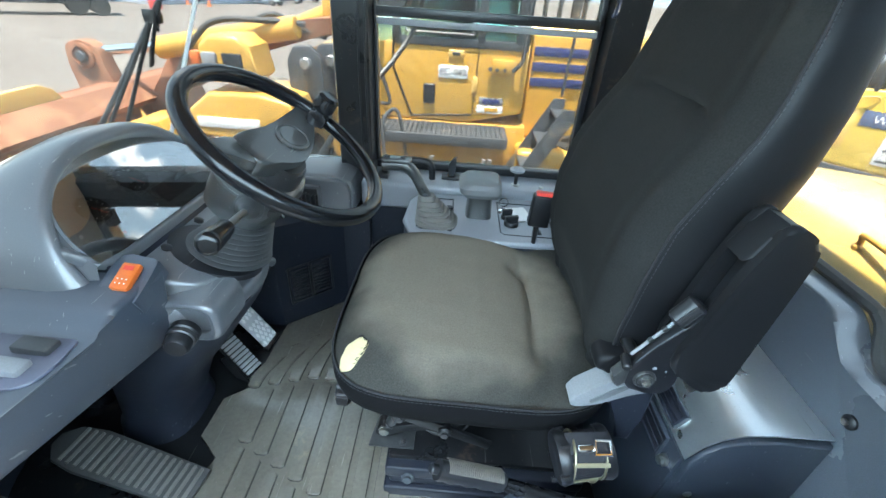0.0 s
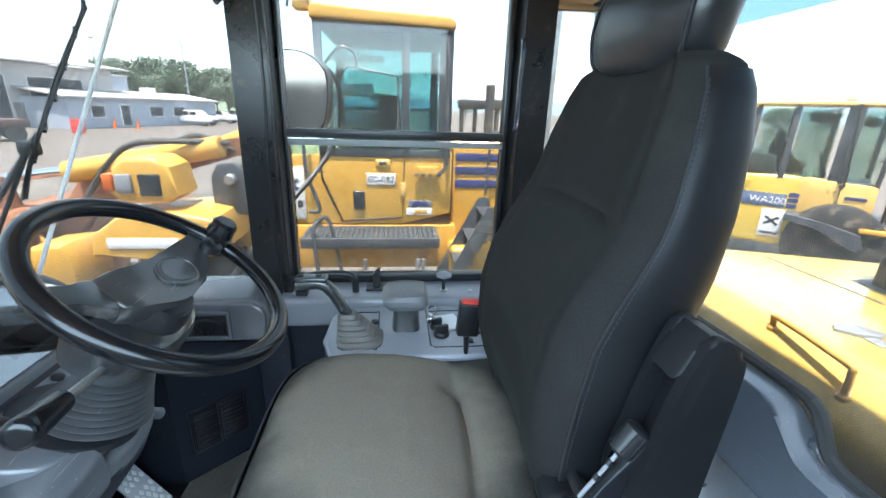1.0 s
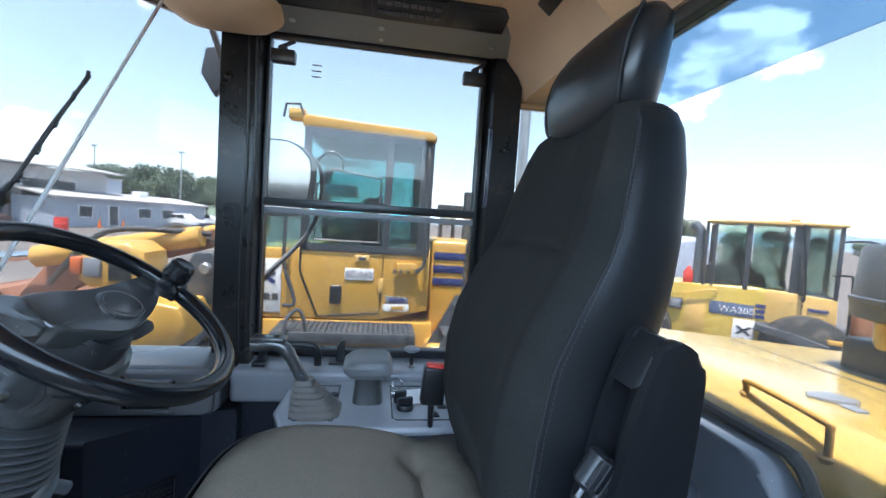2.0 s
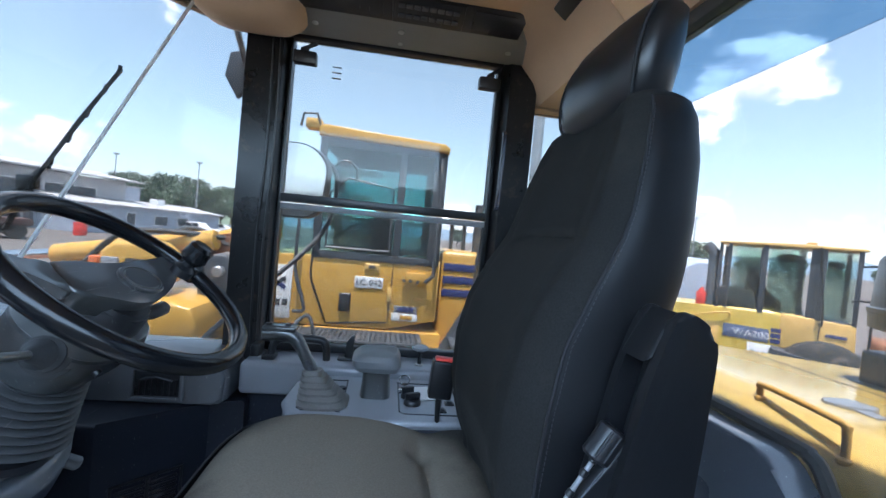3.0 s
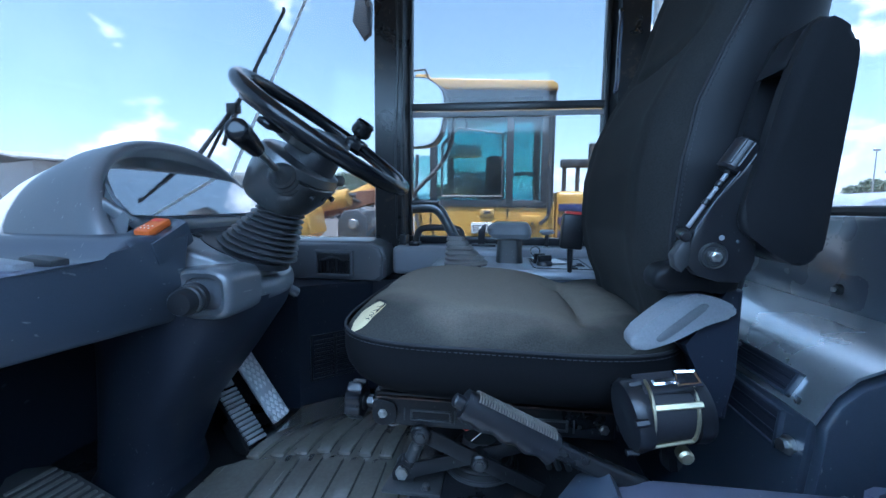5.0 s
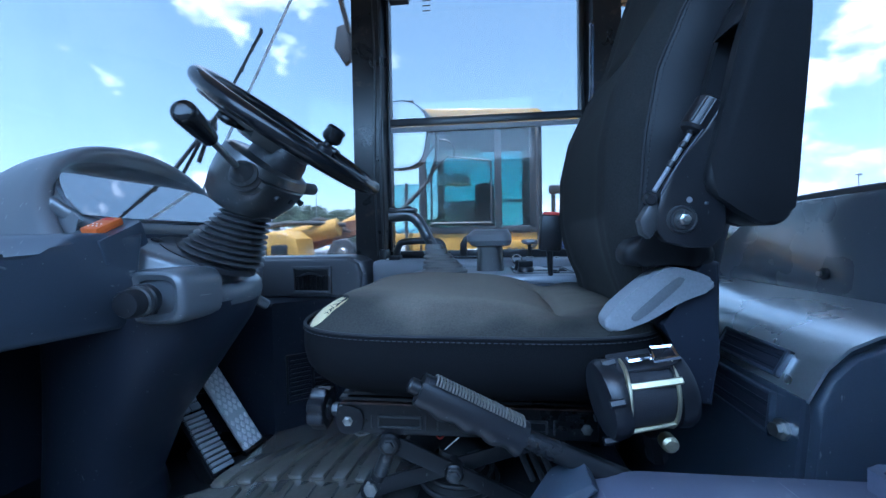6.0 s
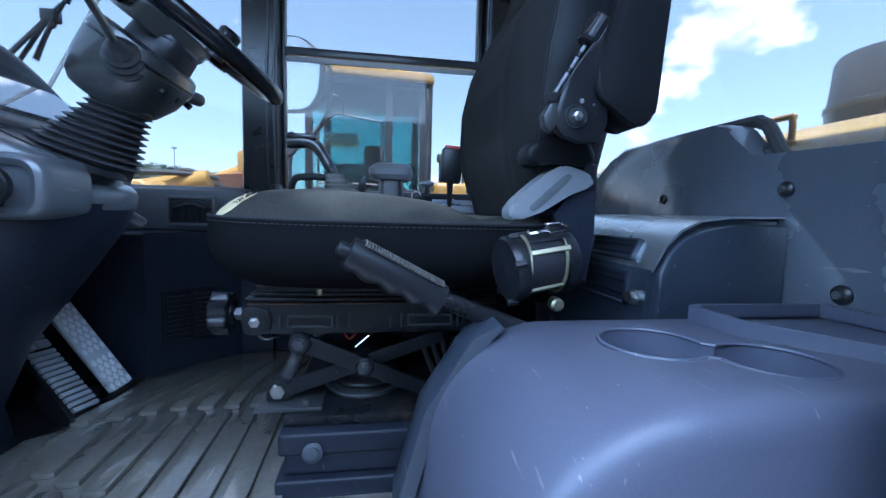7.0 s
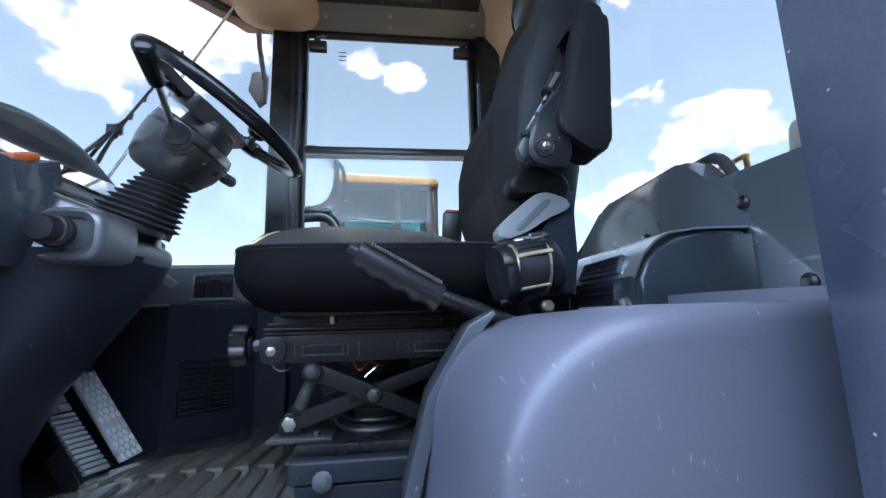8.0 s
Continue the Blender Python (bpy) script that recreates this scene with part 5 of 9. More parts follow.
br = thing("brake_pedal", (-0.52, 0.71, 0.0), "worn grey ribbed brake pedal", "pedal")
m = pedal_pose((-0.4785, 0.7125, 0.025), (0.015, 0.049, 0.0), (-0.68, 0.234, 0.695))
part("plate", box(bmesh.new(), (-0.004, -0.029, -0.018), (0.212, 0.029, -0.004), 0.004, 2, m), PAINTED, br)
for i in range(12):
    part("tread_rib", box(bmesh.new(), (0.004 + i * 0.0132, -0.026, -0.006), (0.0135 + i * 0.0132, 0.026, 0.003), 0.0018, 2, m), PEDAL_RUBBER, br)
for i in range(2):
    for j in range(2):
        part("toe_block", box(bmesh.new(), (0.166 + i * 0.0225, -0.026 + j * 0.027, -0.006), (0.185 + i * 0.0225, -0.001 + j * 0.027, 0.003), 0.002, 2, m), PEDAL_RUBBER, br)
part("hinge_arm", tube(bmesh.new(), [m @ Vector((0.12, 0, -0.012)), Vector((-0.66, 0.74, 0.12)), Vector((-0.74, 0.76, 0.02))], 0.014), PAINTED, br)
part("bracket", box(bmesh.new(), (-0.03, -0.030, -0.055), (0.09, -0.024, -0.012), 0.002, 1, m), PAINTED, br)
cl = thing("left_brake_pedal", (-0.6, 0.40, 0.0), "long black ribbed rubber foot pedal on the floor", "pedal")
m = Matrix.Translation((-0.455, 0.365, 0.03)) @ Matrix.Rotation(radians(-14), 4, "Z") @ Matrix.Rotation(radians(188), 4, "Z") @ Matrix.Rotation(radians(-17), 4, "Y")
out_line = [(0.0, -0.045), (0.25, -0.05), (0.30, -0.04), (0.325, -0.012), (0.325, 0.015), (0.30, 0.042), (0.25, 0.05), (0.0, 0.045)]
bm = bmesh.new()
prism(bm, out_line, "z", -0.012, 0.002, 0.003)
bm.transform(m)
part("plate", bm, RUBBER, cl)
for i in range(17):
    u = 0.012 + i * 0.0168
    part("tread_rib", box(bmesh.new(), (u, -0.040, 0.0), (u + 0.008, 0.040, 0.006), 0.0015, 1, m), BOOT_TAN, cl)
part("hinge_arm", tube(bmesh.new(), [m @ Vector((0.16, 0, -0.01)), (-0.62, 0.42, 0.0)], 0.014), PAINTED, cl)

# ---- driver's seat ----
from mathutils.bvhtree import BVHTree

seat = thing("driver_seat", (0.13, 0.62, 0.10), "black cloth suspension driver's seat with a torn cushion corner", "seat")
SX, SY, HX, HY = 0.107, 0.617, 0.258, 0.283


def cushion_height(x, y):
    """Height of the cushion's crown: full at the front, sinking to the back, with a pleat."""
    u, v = (x - SX) / HX, (y - SY) / HY
    z = 0.476 - 0.010 * u - 0.030 * max(0.0, u - 0.1) - 0.010 * (1 - v * v)
    z -= 0.014 * math.exp(-((x - 0.252 + 0.03 * v * v) / 0.010) ** 2) * max(0.0, 1 - (abs(v) / 0.70) ** 4)
    z -= 0.010 * math.exp(-((x - 0.262) / 0.045) ** 2)
    z -= 0.024 * math.exp(-(((x - 0.238) / 0.022) ** 2 + ((y - 0.735) / 0.024) ** 2))
    # the shoulder that rises behind the pleat at the far side
    z += 0.030 * max(0.0, u - 0.62)
    return z


bm = bmesh.new()
rings = []
SEGS = 96
BELLY = [(0.70, 0.3335), (0.80, 0.336), (0.875, 0.346), (0.935, 0.361), (0.972, 0.379), (0.986, 0.396), (0.986, 0.408)]


def cushion_ring(k, z, power):
    """The front of the cushion is rounder and narrower in plan than its back."""
    ring = superring(SX, SY, HX * k, HY * k, z, SEGS, power)
    for p in ring:
        u = (p.x - SX) / HX
        if u > 0:
            p.x += 0.030 * u * u
            p.y += (p.y - SY) * 0.03 * u
    return ring


for k, z in BELLY:
    rings.append(cushion_ring(k, z, 4.3))
for i in range(44):
    f = i / 43
    k = 0.984 - 0.970 * f ** 1.15
    ring = cushion_ring(k, 0, 4.3 - 2.1 * f)
    for p in ring:
        u = (p.x - SX) / HX
        # the back edge runs level into the backrest
        edge = (1 - min(1.0, f / 0.36)) * (1 - 0.85 * min(1.0, max(0.0, (u - 0.45) / 0.35)))
        p.z = cushion_height(p.x, p.y) - 0.047 * edge ** 2.0 - 0.010 * edge
        p.z += 0.0014 * noise.noise(p * 22) + 0.0022 * noise.noise(p * 9)
    rings.append(ring)
loft(bm, rings)
CUSHION_BVH = BVHTree.FromBMesh(bm)
cushion = part("cushion", bm, CUSHION, seat, "dark charcoal cloth seat cushion with a pleat", 70)


def on_cushion(x, y, lift=0.001):
    hit = CUSHION_BVH.ray_cast(Vector((x, y, 0.7)), Vector((0, 0, -1)))
    return Vector((x, y, (hit[0].z if hit[0] else 0.44) + lift))


def seam_ring(k, z):
    ring = cushion_ring(k, z, 4.3)
    for p in ring:
        p.z += 0.004 * max(0.0, -(p.x - SX) / HX) ** 2
    return ring


part("piping", tube(bmesh.new(), seam_ring(0.987, 0.4300), 0.0024, 6, True), SEAM, cushion)
# side boxing below the piping
bm = bmesh.new()
loft(bm, [seam_ring(k + 0.007, z - 0.0025) for k, z in BELLY] + [seam_ring(0.990, 0.420), seam_ring(0.987, 0.429)], caps=False)
part("side_boxing", bm, BOXING, cushion, "black cloth side of the cushion")
# the stitched seam just under the piping
ring = []
rough = seam_ring(0.9955, 0.4245)
for a, b in zip(rough, rough[1:] + rough[:1]):
    count = max(1, int((b - a).length / 0.0012))
    ring += [a.lerp(b, i / count) for i in range(count)]
bm = bmesh.new()
run, gap, now = [], 0.0, []
for a, b in zip(ring, ring[1:] + ring[:1]):
    gap += (b - a).length
    if gap % 0.0075 < 0.0058:
        now.append(b)
    elif now:
        run.append(now)
        now = []
for pts in run:
    if len(pts) > 1:
        tube(bm, [pts[0], pts[-1]], 0.0006, 4)
part("stitching", bm, STITCH, cushion, "fine light grey stitches")["kind"] = "stuff"
# torn corner: bare foam with frayed cloth round it
random.seed(4)
bm = bmesh.new()
TX, TY = -0.092, 0.410
core = []
for i in range(64):
    t = 2 * math.pi * i / 64
    r = 0.028 * (1 + 0.22 * noise.noise(Vector((math.cos(t) * 1.7, math.sin(t) * 1.7, 3.0))))
    core.append((TX + r * 0.82 * math.cos(t) + 0.25 * r * math.sin(t), TY + r * 0.98 * math.sin(t)))
rings = []
for k, lift in ((1.0, -0.002), (0.985, 0.0016), (0.93, 0.0026), (0.75, 0.003), (0.45, 0.0035), (0.15, 0.0035)):
    rings.append([on_cushion(TX + (x - TX) * k, TY + (y - TY) * k, lift) for x, y in core])
loft(bm, rings)
part("bare_foam", bm, FOAM, cushion, "pale yellow foam showing through a tear", 60)
bm = bmesh.new()
for i in range(26):
    t = radians(-50 + 150 * i / 25)
    x, y = core[int(64 * (t % 6.28318) / 6.28318) % 64]
    p = on_cushion(x, y, 0.002)
    d = Vector((math.cos(t), math.sin(t), 0.5)) * random.uniform(0.003, 0.012)
    side = Vector((-math.sin(t), math.cos(t), 0)) * random.uniform(-0.008, 0.008)
    tube(bm, [p - d * 0.5, p + side * 0.3 + Vector((0, 0, 0.002)), p + side - d * random.uniform(0.2, 0.9) + Vector((0, 0, random.uniform(0.001, 0.006)))], [0.0010, 0.0008, 0.0003], 4)
ob = part("frayed_threads", bm, VINYL, cushion)
ob["kind"] = "stuff"

# backrest
BACK = [(0.425, 0.382, 0.175, 0.040), (0.445, 0.382, 0.205, 0.060), (0.50, 0.386, 0.232, 0.076), (0.58, 0.392, 0.246, 0.084), (0.68, 0.408, 0.250, 0.086), (0.76, 0.424, 0.243, 0.083), (0.84, 0.444, 0.242, 0.080), (0.92, 0.461, 0.234, 0.074), (1.00, 0.476, 0.218, 0.066), (1.06, 0.488, 0.196, 0.058), (1.095, 0.494, 0.172, 0.048), (1.110, 0.497, 0.135, 0.030), (1.114, 0.498, 0.07, 0.014)]


def back_at(z):
    for a, b in zip(BACK, BACK[1:]):
        if a[0] <= z <= b[0]:
            t = (z - a[0]) / (b[0] - a[0])
            return [p + (q - p) * t for p, q in zip(a[1:], b[1:])]
    return BACK[-1][1:]


def lumbar(z):
    """How far the lower half of the backrest swells forward."""
    rows = ((0.47, 0.0), (0.54, 0.018), (0.60, 0.028), (0.68, 0.037), (0.76, 0.038), (0.83, 0.024), (0.89, 0.004), (0.93, 0.0))
    for (z0, a), (z1, b) in zip(rows, rows[1:]):
        if z0 <= z <= z1:
            t = (z - z0) / (z1 - z0)
            return a + (b - a) * t
    return 0.0


def back_ring(z, grow=0.0, n=72):
    cx, hw, hd = back_at(z)
    out = []
    for i in range(n):
        t = 2 * math.pi * i / n
        c, s = math.cos(t), math.sin(t)
        x = (hd + grow) * math.copysign(abs(c) ** (2 / 2.8), c)
        y = (hw + grow) * math.copysign(abs(s) ** (2 / 3.2), s)
        v = y / hw
        if c > 0:
            x += 0.012 * c * max(0.0, min(1.0, (z - 0.72) / 0.15))
        if c < 0:
            x -= lumbar(z) * min(1.0, -2.2 * c)
            # the middle of the front sinks between the side bolsters
            x += 0.030 * max(0.0, 1 - (abs(v) / 0.72) ** 3)
            x += 0.010 * math.exp(-((abs(v) - 0.70) / 0.05) ** 2)
            x += 0.016 * math.exp(-((z - 0.895 + 0.03 * v * v) / 0.008) ** 2) * max(0.0, 1 - (abs(v) / 0.68) ** 6)
        out.append(Vector((cx + x, SY - 0.005 + y, z + 0.001 * noise.noise(Vector((x, y, z)) * 30))))
    return out


bm = bmesh.new()
loft(bm, [back_ring(0.425 + (1.114 - 0.425) * i / 90) for i in range(91)])
backrest = part("backrest", bm, FABRIC, seat, "tall charcoal cloth backrest with side bolsters", 70)
# vinyl back shell and its seams
bm = bmesh.new()
rows = []
for i in range(60):
    z = 0.47 + (1.085 - 0.47) * i / 59
    ring = back_ring(z, 0.0035)
    rows.append([p for j, p in enumerate(ring) if 0 <= j <= 22] )
vv = [[bm.verts.new(p) for p in r] for r in rows]
for r0, r1 in zip(vv, vv[1:]):
    for j in range(len(r0) - 1):
        bm.faces.new((r0[j], r0[j + 1], r1[j + 1], r1[j]))
rows = []
for i in range(60):
    z = 0.47 + (1.085 - 0.47) * i / 59
    ring = back_ring(z, 0.0035)
    rows.append([ring[j % 72] for j in range(50, 73)])
vv = [[bm.verts.new(p) for p in r] for r in rows]
for r0, r1 in zip(vv, vv[1:]):
    for j in range(len(r0) - 1):
        bm.faces.new((r0[j], r0[j + 1], r1[j + 1], r1[j]))
part("back_shell", bm, VINYL, backrest, "black vinyl back of the seat", 70)
for j, r in ((50, 0.0020), (22, 0.0020)):
    path = [back_ring(0.475 + (1.085 - 0.475) * i / 50, 0.0032)[j] for i in range(51)]
    part("seam", tube(bmesh.new(), path, r, 6), SEAM, backrest)
# a row of stitches runs along the vinyl beside each seam
for j0, j1 in ((50, 51), (22, 21)):
    bm = bmesh.new()
    for i in range(92):
        z = 0.485 + 0.0064 * i
        a, b = (back_ring(zz, 0.0042)[j0].lerp(back_ring(zz, 0.0042)[j1], 0.45) for zz in (z, z + 0.0042))
        tube(bm, [a, b], 0.0007, 4)
    part("stitching", bm, STITCH, backrest, "fine light grey stitches")["kind"] = "stuff"

# headrest
bm = bmesh.new()
rings = []
for z, cx, hw, hd in ((1.085, 0.506, 0.08, 0.030), (1.092, 0.505, 0.115, 0.046), (1.115, 0.502, 0.136, 0.058), (1.16, 0.503, 0.145, 0.064), (1.205, 0.510, 0.146, 0.062), (1.24, 0.520, 0.140, 0.052), (1.258, 0.526, 0.122, 0.038), (1.264, 0.528, 0.07, 0.016)):
    ring = superring(cx, SY + 0.005, hd, hw, z, 56, 2.45)
    for p in ring:
        v = (p.y - SY - 0.005) / hw
        if p.x < cx:
            p.x += 0.010 * (1 - v * v)
    rings.append(ring)
loft(bm, rings)
headrest = part("headrest", bm, HEAD_VINYL, seat, "padded black vinyl headrest", 70)
for sgn in (-1, 1):
    path = []
    for z, cx, hw, hd in ((1.095, 0.505, 0.115, 0.046), (1.115, 0.502, 0.136, 0.058), (1.16, 0.503, 0.145, 0.064), (1.205, 0.510, 0.146, 0.062), (1.24, 0.520, 0.140, 0.052), (1.258, 0.526, 0.122, 0.038)):
        path.append((cx - hd * 0.55, SY + 0.005 + sgn * hw * 0.93, z))
    part("seam", tube(bmesh.new(), smooth_path(path, 4), 0.0032, 6), SEAM, headrest)
for y in (SY - 0.05, SY + 0.06):
    part("headrest_post", cyl(bmesh.new(), (0.50, y, 1.07), (0.505, y, 1.12), 0.007), STEEL, seat)

# folded-up armrest on the near side
ARM = [(0.371, 0.612), (0.386, 0.680), (0.401, 0.749), (0.418, 0.803), (0.430, 0.822), (0.447, 0.818), (0.462, 0.806), (0.468, 0.790), (0.4685, 0.770), (0.465, 0.715), (0.460, 0.650), (0.457, 0.605), (0.454, 0.580), (0.448, 0.568), (0.436, 0.562), (0.420, 0.567), (0.390, 0.587)]
bm = bmesh.new()
prism(bm, rounded(ARM, 3), "y", 0.285, 0.299, 0.006, 3)
prism(bm, [(x + (0.030 if i < 4 else 0.0), z - (0.012 if 3 < i < 7 else 0.0)) for i, (x, z) in enumerate(ARM)], "y", 0.296, 0.340, 0.004, 2)
prism(bm, [(0.400, 0.770), (0.418, 0.803), (0.430, 0.821), (0.447, 0.817), (0.462, 0.805), (0.458, 0.785)], "y", 0.296, 0.340, 0.004, 2)
prism(bm, rounded(ARM, 3), "y", 0.337, 0.350, 0.005, 3)
arm = part("armrest", bm, VINYL, seat, "black padded armrest folded upright")
part("armrest_groove", prism(bmesh.new(), [(0.399, 0.625), (0.428, 0.770), (0.434, 0.770), (0.420, 0.625)], "y", 0.300, 0.336), BLACK, arm)
S0, S1, S2 = Vector((0.327, 0.309, 0.602)), Vector((0.366, 0.309, 0.666)), Vector((0.386, 0.309, 0.698))
part("gas_strut", cyl(bmesh.new(), S0, S1, 0.0026, n=12), LEVER_GREY, arm, "worn pale grey strut")
for k in (0.40, 0.72, 0.95):
    p = S0.lerp(S1, k)
    part("strut_ring", cyl(bmesh.new(), p, p + (S1 - S0).normalized() * 0.008, 0.0040, n=12, edge=0.001), BLACK, arm)
sleeve = part("strut_sleeve", cyl(bmesh.new(), S1, S2, 0.0150, n=18, edge=0.003), BLACK, arm)
for k in (-1, 0, 1):
    side = Vector((0.0076 * k, -0.0142 + 0.0025 * abs(k), -0.0049 * k))
    part("sleeve_rib", tube(bmesh.new(), [S1.lerp(S2, 0.12) + side, S1.lerp(S2, 0.90) + side], 0.0016, 6), BLACK, sleeve)
bracket = part("arm_bracket", prism(bmesh.new(), [(0.329, 0.597), (0.348, 0.630), (0.378, 0.672), (0.387, 0.674), (0.391, 0.659), (0.383, 0.626), (0.381, 0.606), (0.395, 0.583), (0.395, 0.565), (0.391, 0.552), (0.381, 0.540), (0.359, 0.540), (0.334, 0.547), (0.325, 0.558), (0.323, 0.575)], "y", 0.296, 0.312, 0.0025, 2), BLACK, seat, "black pressed steel armrest bracket")
part("worn_edge", tube(bmesh.new(), smooth_path([(0.3295, 0.2965, 0.598), (0.348, 0.2965, 0.631), (0.377, 0.2965, 0.672)], 3), 0.0010, 6), MACHINE_GREY, bracket, "worn bright edge of the bracket")
# a solid pale disc paints the light seen through the hole
part("hole", lathe(bmesh.new(), (0.358, 0.2962, 0.591), (0, -1, 0), [(0, 0.0032), (0.0006, 0.0030), (0.0006, 0.001)], 14), LEVER_GREY, bracket, "pale disc painting the light through the bracket hole")
part("rivet", lathe(bmesh.new(), (0.375, 0.2965, 0.587), (0, -1, 0), [(0, 0.0022), (0.001, 0.0022), (0.002, 0.001)], 10), MACHINE_GREY, bracket)
piv = part("pivot_washer", lathe(bmesh.new(), (0.3500, 0.297, 0.570), (0, -1, 0), [(0, 0.0155), (0.003, 0.0155), (0.005, 0.014), (0.0035, 0.0125), (0.0035, 0.011), (0.006, 0.010), (0.006, 0.008)], 20), PLATE, bracket)
part("pivot_nut", lathe(bmesh.new(), (0.3500, 0.292, 0.570), (0, -1, 0), [(0, 0.0062), (0.006, 0.0062), (0.007, 0.004), (0.010, 0.0032)], 6), STEEL, piv)
# roller and lever stop in front of the pivot
part("stop_roller", cyl(bmesh.new(), (0.318, 0.290, 0.592), (0.322, 0.314, 0.595), 0.0065, n=16, edge=0.002), BLACK, seat)
part("stop_arm", prism(bmesh.new(), [(0.307, 0.570), (0.316, 0.586), (0.326, 0.590), (0.326, 0.560), (0.318, 0.550), (0.310, 0.556)], "y", 0.294, 0.312, 0.003), PLATE, seat)
part("pivot_shaft", cyl(bmesh.new(), (0.3500, 0.30, 0.570), (0.3500, 0.392, 0.570), 0.010), PAINTED, seat)
part("rubber_cover", prism(bmesh.new(), rounded([(0.318, 0.548), (0.360, 0.558), (0.398, 0.556), (0.414, 0.532), (0.405, 0.516), (0.360, 0.518), (0.318, 0.516), (0.308, 0.530)], 3), "y", 0.352, 0.400, 0.010, 3), VINYL, seat, "black rubber cover over the recliner")

# recliner cover and lever
bm = bmesh.new()
prism(bm, rounded([(0.285, 0.443), (0.287, 0.458), (0.318, 0.488), (0.349, 0.511), (0.368, 0.515), (0.395, 0.507), (0.407, 0.498), (0.405, 0.488), (0.372, 0.474), (0.334, 0.451), (0.295, 0.437)], 4), "y", 0.346, 0.384, 0.0045, 3)
rec = part("recliner_lever", bm, LEVER_GREY, seat, "light grey recliner lever")
part("lever_recess", prism(bmesh.new(), rounded([(0.314, 0.454), (0.322, 0.465), (0.360, 0.499), (0.372, 0.503), (0.370, 0.494), (0.326, 0.454)], 4), "y", 0.3450, 0.350, 0.0010, 2), PAD, rec)
part("side_cover", prism(bmesh.new(), [(0.345, 0.446), (0.373, 0.420), (0.384, 0.350), (0.411, 0.345), (0.418, 0.405), (0.420, 0.520), (0.395, 0.528), (0.390, 0.490), (0.379, 0.470)], "y", 0.356, 0.392, 0.006, 3), DARK, seat, "slate moulded side cover")

# belt retractor drum
dr = thing("belt_retractor", (0.325, 0.30, 0.30), "black seat-belt retractor drum with wound webbing", "seat belt")
D0, D1 = Vector((0.274, 0.294, 0.376)), Vector((0.346, 0.304, 0.388))
dv = (D1 - D0).normalized()
part("spool", cyl(bmesh.new(), D0, D1, 0.036, n=28), WEBBING, dr)
for p, s in ((D0, -1), (D1, 1)):
    part("end_cap", lathe(bmesh.new(), p - dv * 0.006 * (s > 0), dv * s, [(-0.008, 0.041), (0.004, 0.043), (0.010, 0.040), (0.012, 0.028), (0.010, 0.006)], 24), BLACK, dr)
for s in (0.012, 0.062):
    part("cage_ring", tube(bmesh.new(), [D0 + dv * s + Vector((0, math.cos(t), math.sin(t))) * 0.0395 for t in [2 * math.pi * i / 24 for i in range(24)]], 0.0024, 6, True), BRASS, dr)
for a in (35, 100, 165, 250, 310):
    w = Vector((0, math.cos(radians(a)), math.sin(radians(a))))
    part("cap_rib", tube(bmesh.new(), [D0 - dv * 0.010 + w * 0.0415, D0 + dv * 0.004 + w * 0.0425], 0.0045, 6), BLACK, dr)
part("frame_strap", tube(bmesh.new(), [D0 + dv * 0.012 + Vector((0, -0.030, -0.026)), D0 + dv * 0.062 + Vector((0, -0.030, -0.026))], 0.0024, 6), BRASS, dr)
part("belt_stripe", box(bmesh.new(), (-0.033, -0.0395, -0.004), (0.033, -0.0365, 0.003), 0.001, 1, Matrix.Translation((D0 + D1) / 2) @ Matrix.Rotation(radians(-9.5), 4, "Y") @ Matrix.Rotation(radians(-32), 4, "X")), BRASS, dr, "pale edging stripe of the belt")
lm = Matrix.Translation((0.318, 0.288, 0.426)) @ Matrix.Rotation(radians(-10), 4, "Y") @ Matrix.Rotation(radians(20), 4, "X")
part("belt_end", box(bmesh.new(), (-0.046, -0.014, -0.010), (0.020, 0.020, -0.004), 0.003, 2, lm), WEBBING, dr)
tongue = bmesh.new()
tube(tongue, [lm @ Vector(p) for p in ((-0.004, -0.016, 0.006), (0.018, -0.018, 0.006), (0.020, 0.002, 0.006), (-0.002, 0.004, 0.006))], 0.003, 6, True)
box(tongue, (-0.030, -0.012, 0.003), (-0.004, -0.002, 0.007), 0.002, 1, lm)
part("tongue", tongue, CHROME, dr, "bright steel belt tongue")
part("foot", tube(bmesh.new(), [(0.325, 0.310, 0.335), (0.335, 0.325, 0.30), (0.345, 0.36, 0.285)], 0.012), PAINTED, dr)
part("bolt", lathe(bmesh.new(), (0.335, 0.290, 0.330), (0, -1, 0), [(-0.01, 0.009), (0.003, 0.009), (0.006, 0.006)], 12), BRASS, dr)

